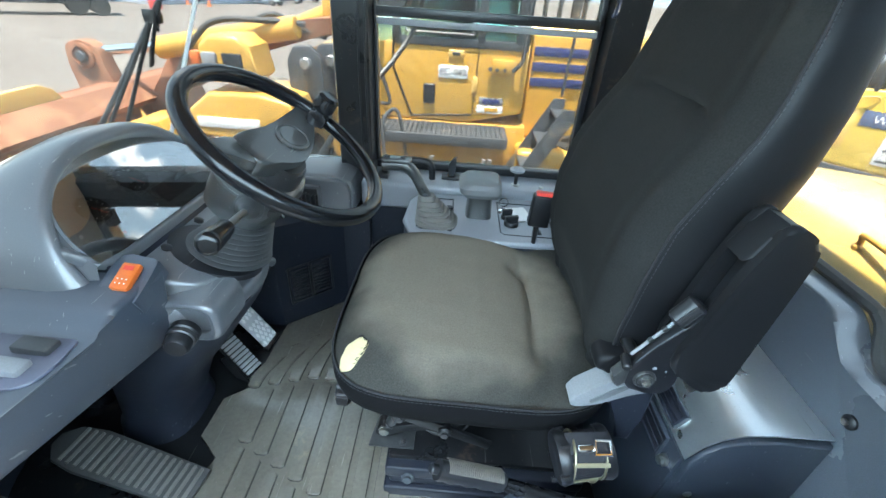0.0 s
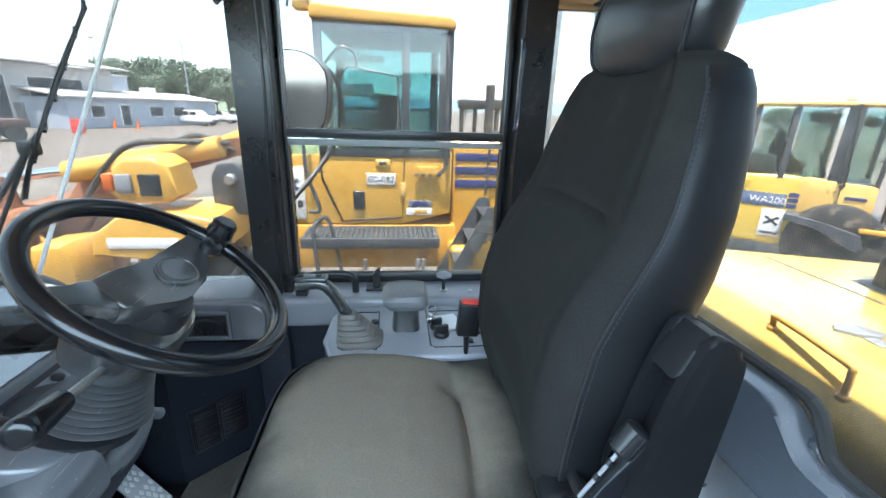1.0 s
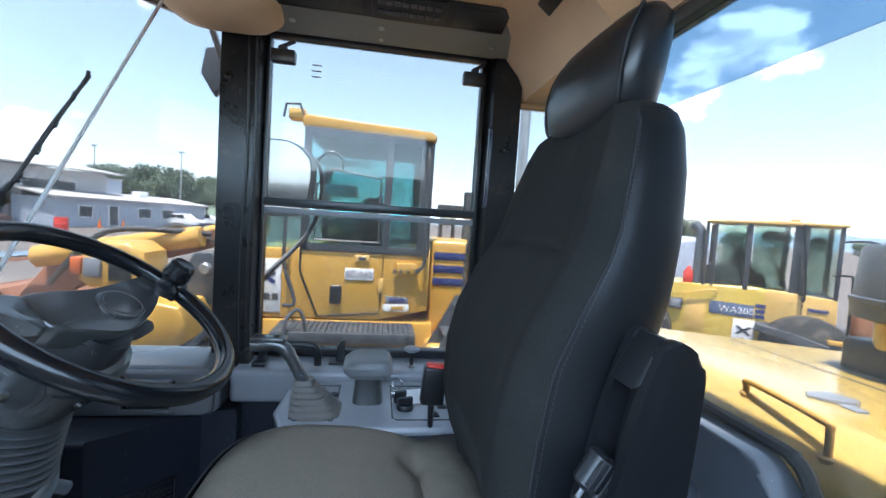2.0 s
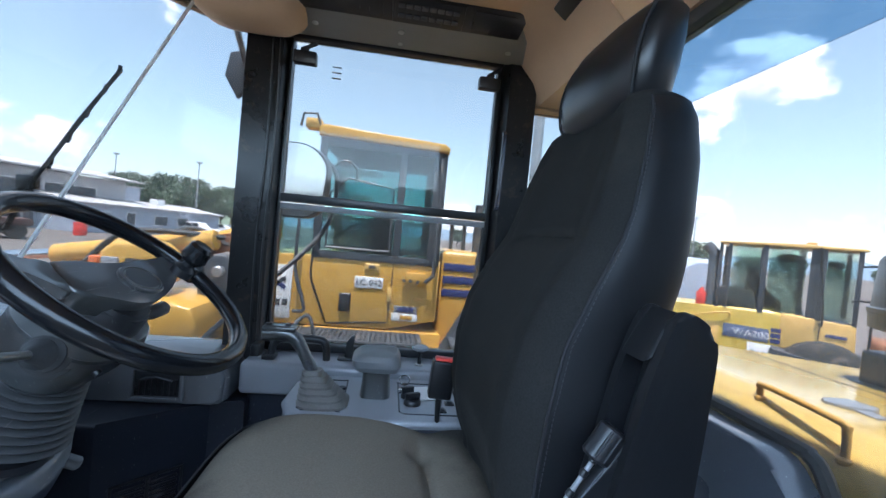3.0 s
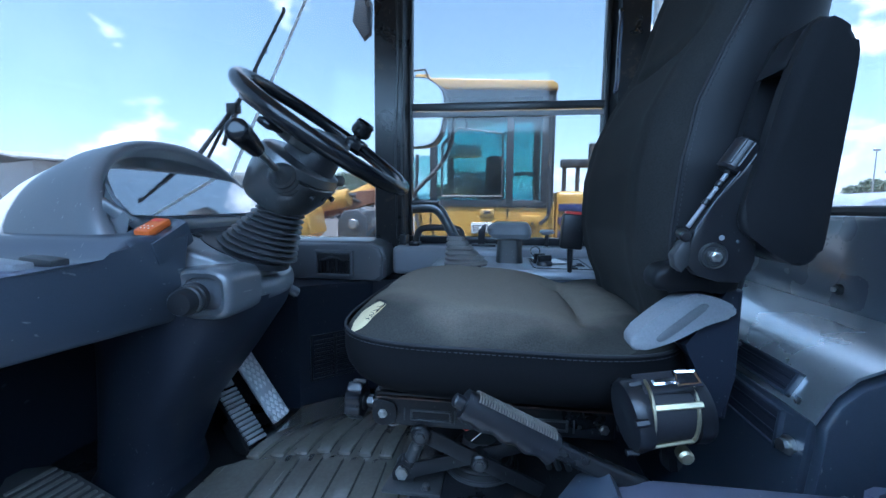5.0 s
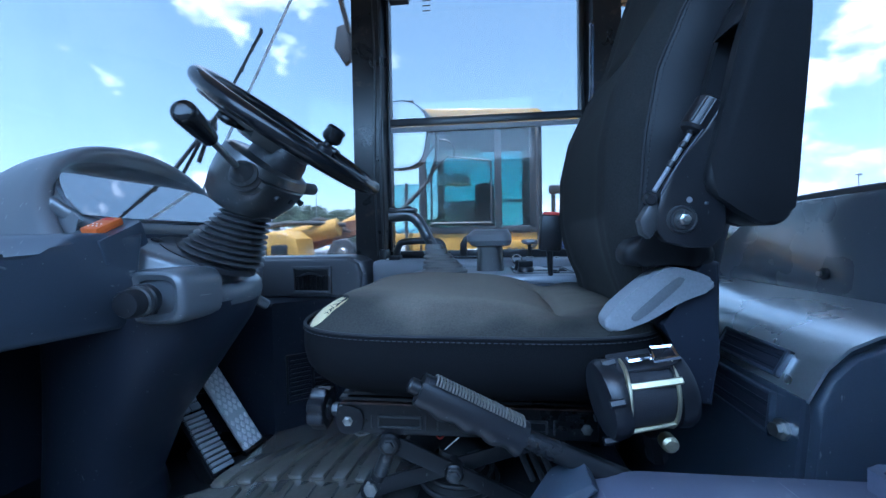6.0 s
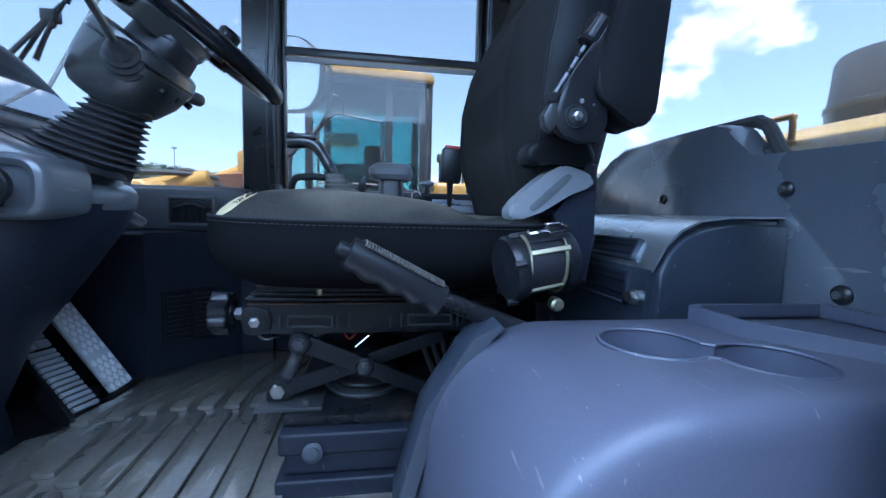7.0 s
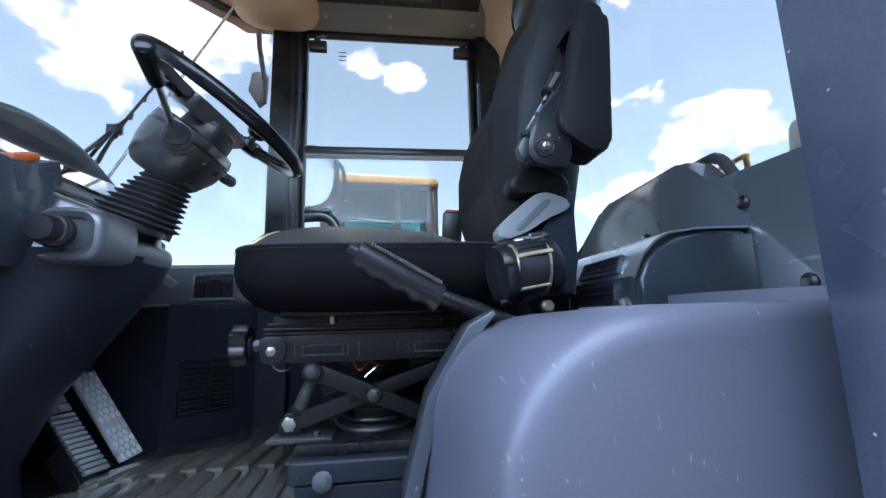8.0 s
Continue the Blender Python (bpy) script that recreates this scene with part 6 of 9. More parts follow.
# suspension: rails, scissors, bellows, base
part("seat_pan", prism(bmesh.new(), [(-0.06, 0.326), (-0.06, 0.345), (0.33, 0.345), (0.33, 0.326)], "y", 0.42, 0.82, 0.003), PAINTED, seat)
for y in (0.446, 0.744):
    r = part("slide_rail", box(bmesh.new(), (-0.094, y, 0.3035), (0.300, y + 0.040, 0.3085), 0.0015), PAINTED, seat, "worn black sliding rail with rust")
    part("upper_slide", box(bmesh.new(), (-0.088, y + 0.003, 0.3115), (0.300, y + 0.043, 0.3160), 0.0015), PAINTED, r)
    part("rail_spacer", box(bmesh.new(), (-0.080, y + 0.010, 0.2990), (0.295, y + 0.034, 0.3265), 0.001), BLACK, r)
    part("rusty_lip", box(bmesh.new(), (-0.092, y - 0.001, 0.2975), (0.300, y + 0.040, 0.3005), 0.001, 1), RAIL_RUST, r, "rusty edge of the rail")
    f = part("frame_channel", prism(bmesh.new(), [(-0.090, 0.297), (0.300, 0.297), (0.300, 0.250), (-0.040, 0.250), (-0.078, 0.252), (-0.090, 0.262)], "y", y + 0.004, y + 0.036, 0.003), PAINTED, seat)
    for x0, x1 in ((-0.033, 0.037), (0.153, 0.227)):
        bm = bmesh.new()
        for lo, hi in (((x0, y + 0.001, 0.2605), (x1, y + 0.006, 0.2640)), ((x0, y + 0.001, 0.2765), (x1, y + 0.006, 0.2800)), ((x0, y + 0.001, 0.2605), (x0 + 0.0035, y + 0.006, 0.2800)), ((x1 - 0.0035, y + 0.001, 0.2605), (x1, y + 0.006, 0.2800))):
            box(bm, lo, hi, 0.001, 1)
        part("pressed_rim", bm, PLATE, f)
    for x in (-0.043, 0.043, 0.061, 0.126, 0.144, 0.236):
        part("slot_edge", box(bmesh.new(), (x - 0.0012, y + 0.0020, 0.259), (x + 0.0012, y + 0.006, 0.281), 0.0005, 1), PLATE, f)
    # flat dark discs paint the shade of open holes
    for x, z in ((-0.053, 0.270), (0.092, 0.281), (0.092, 0.262), (0.245, 0.270)):
        part("hole", lathe(bmesh.new(), (x, y + 0.0038, z), (0, -1, 0), [(0, 0.0034), (0.0005, 0.0030), (0.0005, 0.0005)], 10), GRIME_SHADE, f)
    part("corner_plate", prism(bmesh.new(), rounded([(-0.096, 0.292), (-0.060, 0.290), (-0.058, 0.258), (-0.080, 0.250), (-0.096, 0.258)], 3), "y", y - 0.002, y + 0.006, 0.0015), PAINTED, f)
    for x in (-0.080, 0.282):
        part("bolt", lathe(bmesh.new(), (x, y - 0.001, 0.271), (0, -1, 0), [(0, 0.0085), (0.0015, 0.0085), (0.002, 0.0062), (0.006, 0.0060), (0.007, 0.003)], 6), STEEL, f)
for x in (-0.085, 0.0, 0.275):
    part("cross_member", box(bmesh.new(), (x, 0.48, 0.256), (x + 0.02, 0.76, 0.288), 0.003), PAINTED, seat)
part("spacer_bolt", lathe(bmesh.new(), (0.016, 0.455, 0.312), (0, 0, 1), [(0, 0.0075), (0.010, 0.0075), (0.011, 0.0060), (0.018, 0.0060)], 10), BRASS, seat, "brass coloured spacer bolt")
part("knob_shaft", cyl(bmesh.new(), (-0.122, 0.468, 0.280), (-0.088, 0.466, 0.279), 0.0075, edge=0.001), STEEL, seat)
part("shaft_nut", cyl(bmesh.new(), (-0.112, 0.468, 0.280), (-0.103, 0.468, 0.280), 0.0105, n=6), PLATE, seat)
star = []
for i in range(42):
    a = 2 * math.pi * i / 42
    r = 0.0305 + 0.0042 * math.cos(7 * a)
    star.append((0.468 + r * math.cos(a), 0.282 + r * math.sin(a)))
knob = part("adjuster_knob", prism(bmesh.new(), star, "x", -0.146, -0.119, 0.004), BLACK, seat, "black lobed adjuster knob")
part("knob_core", cyl(bmesh.new(), (-0.121, 0.468, 0.281), (-0.113, 0.468, 0.281), 0.018, edge=0.003), BLACK, knob)
for y in (0.447, 0.770):
    for p, q, w, yy in (((-0.014, 0.237), (0.190, 0.152), 0.0145, y), ((-0.050, 0.152), (0.215, 0.240), 0.0135, y + 0.016)):
        bm = bmesh.new()
        d = (Vector((q[0], 0, q[1])) - Vector((p[0], 0, p[1])))
        nn = Vector((-d.z, 0, d.x)).normalized() * w
        prism(bm, [(p[0] - nn.x, p[1] - nn.z), (q[0] - nn.x * 0.8, q[1] - nn.z * 0.8), (q[0] + nn.x * 0.8, q[1] + nn.z * 0.8), (p[0] + nn.x, p[1] + nn.z)], "y", yy, yy + 0.010, 0.003)
        part("scissor_arm", bm, PAINTED, seat)
    for x, z, r in ((-0.014, 0.237, 0.0175), (0.086, 0.196, 0.0150)):
        b = part("pivot_boss", cyl(bmesh.new(), (x, y - 0.008, z), (x, y + 0.028, z), r, edge=0.003), PAINTED, seat)
        part("pivot_bolt", lathe(bmesh.new(), (x, y - 0.007, z), (0, -1, 0), [(0, 0.0115), (0.002, 0.0115), (0.0025, 0.0090), (0.007, 0.0088), (0.008, 0.005)], 6), PLATE, b)
part("damper", tube(bmesh.new(), [(-0.016, 0.470, 0.222), (-0.024, 0.470, 0.206), (-0.036, 0.472, 0.178), (-0.046, 0.474, 0.158)], [0.009, 0.0115, 0.0120, 0.0085], 12), PLATE, seat, "worn metal damper end")
part("damper_collar", cyl(bmesh.new(), (-0.038, 0.472, 0.176), (-0.042, 0.472, 0.167), 0.0135, edge=0.001), PAINTED, seat)
part("spring_seat", lathe(bmesh.new(), (0.084, 0.55, 0.126), (0, 0, 1), [(0, 0.062), (0.004, 0.062), (0.006, 0.058), (0.012, 0.040), (0.060, 0.034), (0.064, 0.02)], 28), RUBBER, seat, "black rubber suspension stop", 60)
for r, z in ((0.068, 0.134), (0.058, 0.149), (0.046, 0.164)):
    part("spring_ring", tube(bmesh.new(), [(0.084 + r * math.cos(t), 0.55 + r * math.sin(t), z + 0.003 * math.sin(t)) for t in [2 * math.pi * i / 40 for i in range(40)]], 0.0042, 8, True), PLATE, seat)
for x in (0.190, 0.207, 0.225):
    part("link_bar", tube(bmesh.new(), [(x - 0.01, 0.50, 0.246), (x, 0.51, 0.20), (x + 0.02, 0.52, 0.15)], 0.0055), PLATE, seat)
part("back_bracket", prism(bmesh.new(), [(0.17, 0.186), (0.20, 0.198), (0.33, 0.198), (0.33, 0.186)], "y", 0.70, 0.78, 0.002), PLATE, seat)
part("air_valve", cyl(bmesh.new(), (0.150, 0.50, 0.240), (0.200, 0.50, 0.242), 0.015, edge=0.003), BLACK, seat)
part("release_cable", tube(bmesh.new(), smooth_path([(0.048, 0.485, 0.248), (0.060, 0.480, 0.232), (0.078, 0.485, 0.246), (0.098, 0.49, 0.236)], 5), 0.0018, 6), RED, seat)
part("bright_link", tube(bmesh.new(), [(0.070, 0.465, 0.222), (0.092, 0.470, 0.240)], 0.0014, 6), CHROME, seat)
part("hose", tube(bmesh.new(), smooth_path([(-0.085, 0.47, 0.255), (-0.080, 0.47, 0.243), (-0.068, 0.468, 0.238), (-0.050, 0.48, 0.240)], 5), 0.0020, 6), STEEL, seat)
part("base_plate", box(bmesh.new(), (-0.034, 0.425, 0.112), (0.36, 0.83, 0.128), 0.003), PAINTED, seat)
fp = part("foot_plate", prism(bmesh.new(), [(-0.082, 0.440), (0.020, 0.440), (0.020, 0.52), (-0.070, 0.52), (-0.078, 0.470)], "z", 0.128, 0.135, 0.002), PLATE, seat, "dusty steel foot plate")
part("foot_lug", prism(bmesh.new(), rounded([(-0.068, 0.135), (-0.067, 0.156), (-0.058, 0.168), (-0.044, 0.168), (-0.034, 0.156), (-0.032, 0.135)], 3), "y", 0.466, 0.500, 0.003), PAINTED, seat)
part("foot_bolt", lathe(bmesh.new(), (-0.051, 0.468, 0.152), (0, -1, 0), [(0, 0.0135), (0.002, 0.0135), (0.0025, 0.0115), (0.009, 0.0112), (0.0105, 0.006)], 6), STEEL, seat)
part("plate_bolt", lathe(bmesh.new(), (-0.006, 0.452, 0.135), (0, 0, 1), [(0, 0.009), (0.002, 0.009), (0.0025, 0.007), (0.008, 0.007), (0.009, 0.004)], 6), PLATE, fp)
# stepped pedestal under the seat
ped = thing("seat_pedestal", (0.15, 0.62, 0.0), "dark painted stepped steel pedestal under the seat", "pedestal")
for z0, z1, g in ((0.0, 0.040, 0.012), (0.040, 0.075, 0.0), (0.075, 0.111, 0.008)):
    part("step", box(bmesh.new(), (-0.032 - g, 0.412 - g, z0 + 0.001), (0.40, 0.86, z1), 0.006, 3), DARK, ped)
part("bolt", lathe(bmesh.new(), (0.012, 0.403, 0.082), (0, -1, 0.3), [(-0.01, 0.015), (0.003, 0.015), (0.005, 0.009), (0.011, 0.009), (0.012, 0.004)], 12), MACHINE_GREY, ped)

# ---- right-hand control console ----
con = thing("control_console", (0.15, 0.96, 0.0), "blue-grey control console beside the seat", "console")
bm = bmesh.new()
prism(bm, [(0.44, 0.84), (0.02, 0.825), (-0.045, 0.85), (-0.070, 0.92), (-0.065, 1.04), (-0.04, 1.10), (0.44, 1.12)], "z", 0.02, 0.455, 0.022, 4)
part("body", bm, DARK, con)
bm = bmesh.new()
prism(bm, [(0.40, 0.835), (0.02, 0.822), (-0.048, 0.848), (-0.074, 0.92), (-0.068, 1.045), (-0.04, 1.104), (0.40, 1.104)], "z", 0.440, 0.464, 0.012, 4)
top = part("top_cover", bm, WINDOW_LIT, con, "blue-grey moulded top cover, paled for window light")
for q in ((-0.03, 0.865, 0.065, 1.06), (0.20, 0.865, 0.345, 1.06)):
    b = bmesh.new()
    tube(b, smooth_path([(q[0] + 0.01, q[1], 0.464), (q[2] - 0.01, q[1], 0.464), (q[2], q[1] + 0.01, 0.464), (q[2], q[3] - 0.01, 0.464), (q[2] - 0.01, q[3], 0.464), (q[0] + 0.01, q[3], 0.464), (q[0], q[3] - 0.01, 0.464), (q[0], q[1] + 0.01, 0.464)], 3), 0.0022, 5, True)
    part("panel_seam", b, DARK, top)
part("plug", cyl(bmesh.new(), (0.055, 1.00, 0.463), (0.055, 1.00, 0.470), 0.011, edge=0.002), DARK, top)
# joystick with its boot
jm = thing("joystick", (0.02, 0.915, 0.464), "black joystick lever in a grey folded rubber boot", "joystick")
bm = bmesh.new()
rings = []
for i in range(6):
    k = 1 - 0.118 * i
    z = 0.464 + 0.0125 * i
    for dz, g in ((0.0, 1.0), (0.006, 1.02), (0.0095, 0.88), (0.012, 0.86)):
        rings.append(superring(0.022 - 0.006 * i, 0.915 + 0.001 * i, 0.058 * k * g, 0.055 * k * g, z + dz, 36, 3.2))
loft(bm, rings)
part("boot", bm, BOOT_TAN, jm, "grey folded rubber boot", 60)
J = [(-0.008, 0.92, 0.530), (-0.022, 0.922, 0.555), (-0.045, 0.924, 0.595), (-0.062, 0.924, 0.612), (-0.085, 0.923, 0.618), (-0.128, 0.922, 0.615)]
part("lever", tube(bmesh.new(), smooth_path(J, 6), [0.0140] * 12 + [0.0155] * 12 + [0.0165] * 7, 12), HUB, jm)
part("thumb_plate", box(bmesh.new(), (-0.128, 0.905, 0.624), (-0.052, 0.940, 0.637), 0.005, 3), HUB, jm)
for x in (-0.116, -0.074):
    part("button", cyl(bmesh.new(), (x, 0.922, 0.636), (x, 0.922, 0.641), 0.008, edge=0.002), BLACK, jm)
for p in ((-0.013, 0.908, 0.545), (-0.020, 0.908, 0.558)):
    part("button", cyl(bmesh.new(), p, (p[0], p[1] - 0.006, p[2]), 0.006, edge=0.0015), MACHINE_GREY, jm)
# palm rest
pr = thing("palm_rest", (0.14, 0.985, 0.464), "padded grey palm rest on a plastic post", "palm rest")
bm = bmesh.new()
loft(bm, [superring(0.140, 0.985, hx, hy, z, 28, 4) for z, hx, hy in ((0.460, 0.038, 0.044), (0.50, 0.035, 0.042), (0.536, 0.034, 0.040))])
part("post", bm, HUB, pr)
bm = bmesh.new()
loft(bm, [superring(cx, 0.985, hx, hy, z, 44, 5.0) for z, cx, hx, hy in ((0.530, 0.143, 0.044, 0.048), (0.533, 0.142, 0.052, 0.056), (0.545, 0.139, 0.060, 0.063), (0.560, 0.137, 0.060, 0.063), (0.572, 0.141, 0.050, 0.056), (0.576, 0.143, 0.044, 0.048), (0.577, 0.143, 0.01, 0.01))])
part("pad", bm, PAD, pr, "grey vinyl pad", 30)
# rotary switches, key ring and tag
for x, y, r in ((0.232, 0.925, 0.021), (0.222, 0.965, 0.017)):
    sw = thing("rotary_switch", (x, y, 0.464), "black rotary switch on the console", "switch", "rotary switches")
    part("collar", lathe(bmesh.new(), (x, y, 0.462), (0, 0, 1), [(0, r), (0.010, r), (0.014, r * 0.85)], 20), BLACK, sw)
    part("grip", box(bmesh.new(), (-r * 0.9, -0.006, 0.010), (r * 0.9, 0.006, 0.028), 0.003, 2, Matrix.Translation((x, y, 0.464)) @ Matrix.Rotation(radians(20), 4, "Z")), BLACK, sw)
key = thing("ignition_key", (0.215, 1.0, 0.464), "bright key with a split ring and white tag", "key")
part("barrel", lathe(bmesh.new(), (0.213, 0.998, 0.462), (0, 0, 1), [(0, 0.014), (0.010, 0.014), (0.012, 0.011)], 18), CHROME, key)
part("split_ring", tube(bmesh.new(), [Vector((0.214 + 0.013 * math.cos(t), 1.01, 0.492 + 0.013 * math.sin(t))) for t in [2 * math.pi * i / 24 for i in range(24)]], 0.002, 6, True), CHROME, key)
part("tag", box(bmesh.new(), (0.232, 0.945, 0.466), (0.292, 1.030, 0.469), 0.001, 1, Matrix.Translation((0.26, 0.98, 0.467)) @ Matrix.Rotation(radians(14), 4, "Z") @ Matrix.Translation((-0.26, -0.98, -0.467))), WHITE, key, "white card tag")
for x, y in ((0.300, 0.890), (0.325, 0.935)):
    s = thing("push_switch", (x, y, 0.464), "small black push switch on the console", "switch", "push switches")
    part("bezel", box(bmesh.new(), (x - 0.012, y - 0.012, 0.462), (x + 0.012, y + 0.012, 0.467), 0.002), BLACK, s)
    part("cap", box(bmesh.new(), (x - 0.007, y - 0.007, 0.467), (x + 0.007, y + 0.007, 0.471), 0.002), MACHINE_GREY, s)
# belt buckle on its stalk
bk = thing("belt_buckle", (0.295, 0.845, 0.40), "black seat-belt buckle with a red release button", "seat belt")
bmx = Matrix.Translation((0.285, 0.828, 0.575)) @ Matrix.Rotation(radians(4), 4, "Y")
part("body", box(bmesh.new(), (-0.026, -0.016, -0.055), (0.026, 0.016, 0.030), 0.006, 3, bmx), BLACK, bk)
part("release_button", box(bmesh.new(), (-0.021, -0.012, 0.022), (0.021, 0.012, 0.036), 0.004, 3, bmx), RED, bk, "red release button")
part("stalk", tube(bmesh.new(), [bmx @ Vector((0, 0, -0.053)), (0.284, 0.84, 0.46), (0.295, 0.85, 0.36)], [0.008, 0.006, 0.006], 8), BLACK, bk)
part("anchor", box(bmesh.new(), (0.27, 0.83, 0.33), (0.36, 0.875, 0.40), 0.006), MACHINE_GREY, bk)

# ---- heater box behind the seat ----
hb = thing("heater_box", (0.58, 0.62, 0.0), "dark heater box behind the seat with a satin metal cover", "heater box")
curve = [(0.692, 0.452), (0.60, 0.450), (0.555, 0.444), (0.525, 0.430), (0.503, 0.408), (0.488, 0.380)]
bm = bmesh.new()
prism(bm, [(0.692, 0.0)] + [(x, z - 0.004) for x, z in curve] + [(0.482, 0.34), (0.470, 0.20), (0.462, 0.0)], "y", 0.322, 1.10, 0.004)
part("body", bm, NAVY, hb)
bm = bmesh.new()
outer = curve + [(0.484, 0.372)]
inner = [(x + 0.002, z - 0.003) for x, z in outer][::-1]
prism(bm, outer + inner, "y", 0.312, 1.08)
part("cover", bm, COVER, hb, "worn satin metal cover bent over the front edge")
bm = bmesh.new()
prism(bm, [(0.485, 0.372), (0.470, 0.20), (0.462, 0.002), (0.458, 0.002), (0.466, 0.20), (0.480, 0.373)], "y", 0.314, 1.06)
front = part("front_panel", bm, NAVY, hb)
for at, way, y0, y1, h in (((0.4950, 0.396), (-0.88, 0.47), 0.362, 0.50, 0.018), ((0.4765, 0.340), (-0.995, 0.09), 0.352, 0.53, 0.026)):
    # an outlet lies flush in the front: u across it, w out of the face
    out = Vector((way[0], 0, way[1])).normalized()
    up = Vector((out.z, 0, -out.x))
    vm = Matrix(((out.x, 0, up.x, at[0]), (0, 1, 0, 0), (out.z, 0, up.z, at[1]), (0, 0, 0, 1)))
    bm = bmesh.new()
    for lo, hi in (((-0.01, y0, h - 0.005), (0.006, y1, h)), ((-0.01, y0, -h), (0.006, y1, -h + 0.005)), ((-0.01, y0, -h), (0.006, y0 + 0.006, h)), ((-0.01, y1 - 0.006, -h), (0.006, y1, h))):
        box(bm, lo, hi, 0.0015, 2, vm)
    v = part("vent", bm, NAVY, front, "louvred air outlet in a slate frame")
    part("recess", box(bmesh.new(), (-0.010, y0 + 0.004, -h + 0.003), (0.0022, y1 - 0.004, h - 0.003), 0, 1, vm), INK, v)
    for k in range(2):
        z = h * (-0.36 + 0.72 * k)
        part("slat", box(bmesh.new(), (0.0, y0 + 0.006, z - 0.003), (0.0045, y1 - 0.006, z + 0.002), 0.001, 1, vm), DARK, v)
bm = bmesh.new()
prism(bm, [(0.692, 0.30)] + [(0.692, 0.440)] + [(x + 0.004, z - 0.012) for x, z in curve[1:]] + [(0.494, 0.34), (0.480, 0.20), (0.472, 0.0), (0.692, 0.0)], "y", 0.306, 0.324, 0.004, 2)
part("end_panel", bm, NAVY, hb)
part("bolt", lathe(bmesh.new(), (0.474, 0.335, 0.330), (-1, -0.2, 0.1), [(-0.004, 0.012), (0.004, 0.012), (0.006, 0.008), (0.012, 0.008)], 6), STEEL, hb)
part("bolt", lathe(bmesh.new(), (0.52, 0.308, 0.28), (0, -1, 0), [(-0.002, 0.008), (0.003, 0.008), (0.005, 0.003)], 8), STEEL, hb)

# ---- left console with cup holders ----
lc = thing("side_console", (0.45, 0.12, 0.0), "lavender-grey plastic side console with two cup holders and a tray", "console")
TOPZ = 0.330


def console_outline(inset, dz):
    """Half profile of the console in x and z: a quarter round at the front, then flat."""
    out = []
    for i in range(15):
        a = math.pi / 2 * i / 14
        out.append((0.305 - (0.155 - inset) * math.cos(a) ** 0.9, 0.190 + (TOPZ - 0.190 - inset) * math.sin(a)))
    return out


bm = bmesh.new()
rings = []
for y, inset in ((0.270, 0.03), (0.266, 0.018), (0.255, 0.012), (0.22, 0.010), (0.060, 0.006), (0.030, 0.0065), (0.021, 0.009), (0.015, 0.014), (0.011, 0.022), (0.009, 0.034)):
    o = console_outline(inset, 0)
    # the front draws back towards the door
    back = 0.032 * min(1.0, max(0.0, (0.225 - y) / 0.20))
    rings.append([Vector((0.125 + inset + back, y, 0.0))] + [Vector((x + back, y, z)) for x, z in o] + [Vector((0.692, y, TOPZ - inset)), Vector((0.692, y, 0.0))])
loft(bm, rings)
body = part("body", bm, CONSOLE, lc, angle=50)
# the two cup wells run into one another
well = [(0.372 + 0.050 * math.cos(radians(a)), 0.150 + 0.050 * math.sin(radians(a))) for a in range(-7, 298, 8)]
well += [(0.450 + 0.046 * math.cos(radians(a)), 0.095 + 0.046 * math.sin(radians(a))) for a in range(173, 478, 8)]
lc_tool = bmesh.new()
prism(lc_tool, well, "z", 0.235, 0.40)
cut_me = bpy.data.meshes.new("cup_cut")
lc_tool.to_mesh(cut_me)
lc_tool.free()
cutter = new("cup_cut", cut_me)
cutter.location = (0, 0, 0)
mod = body.modifiers.new("cups", "BOOLEAN")
mod.operation, mod.object, mod.solver = "DIFFERENCE", cutter, "EXACT"
bpy.context.view_layer.update()
cut = bpy.data.meshes.new_from_object(body.evaluated_get(bpy.context.evaluated_depsgraph_get()))
body.modifiers.clear()
body.data = cut
body.data.set_sharp_from_angle(angle=radians(50))
bpy.data.objects.remove(cutter)
bm = bmesh.new()
tube(bm, [(x, y, TOPZ - 0.0072) for x, y in well], 0.0020, 6, True)
part("cup_rim", bm, CONSOLE, lc)
# tray with raised walls behind the cups
TR = [Vector(p) for p in ((0.485, 0.240, 0), (0.485, 0.175, 0), (0.54, 0.080, 0), (0.565, 0.045, 0), (0.685, 0.040, 0), (0.685, 0.246, 0), (0.50, 0.248, 0))]
mid_tr = sum(TR, Vector()) / len(TR)
bm = bmesh.new()
tr_out, tr_in = [], []
for p in TR:
    tr_out.append(p)
    tr_in.append(p + (mid_tr - p).normalized() * 0.010)
loft(bm, [[q + Vector((0, 0, z)) for q in ring] for ring, z in ((tr_out, TOPZ - 0.012), (tr_out, TOPZ + 0.009), (tr_in, TOPZ + 0.009), (tr_in, TOPZ - 0.006))], caps=False)
part("tray_wall", bm, CONSOLE, lc)
part("front_lip", prism(bmesh.new(), [(0.135, 0.0), (0.140, 0.12), (0.168, 0.225), (0.215, 0.298), (0.245, 0.318), (0.238, 0.326), (0.206, 0.308), (0.156, 0.230), (0.126, 0.12), (0.122, 0.0)], "y", 0.215, 0.272, 0.004), NAVY, lc)

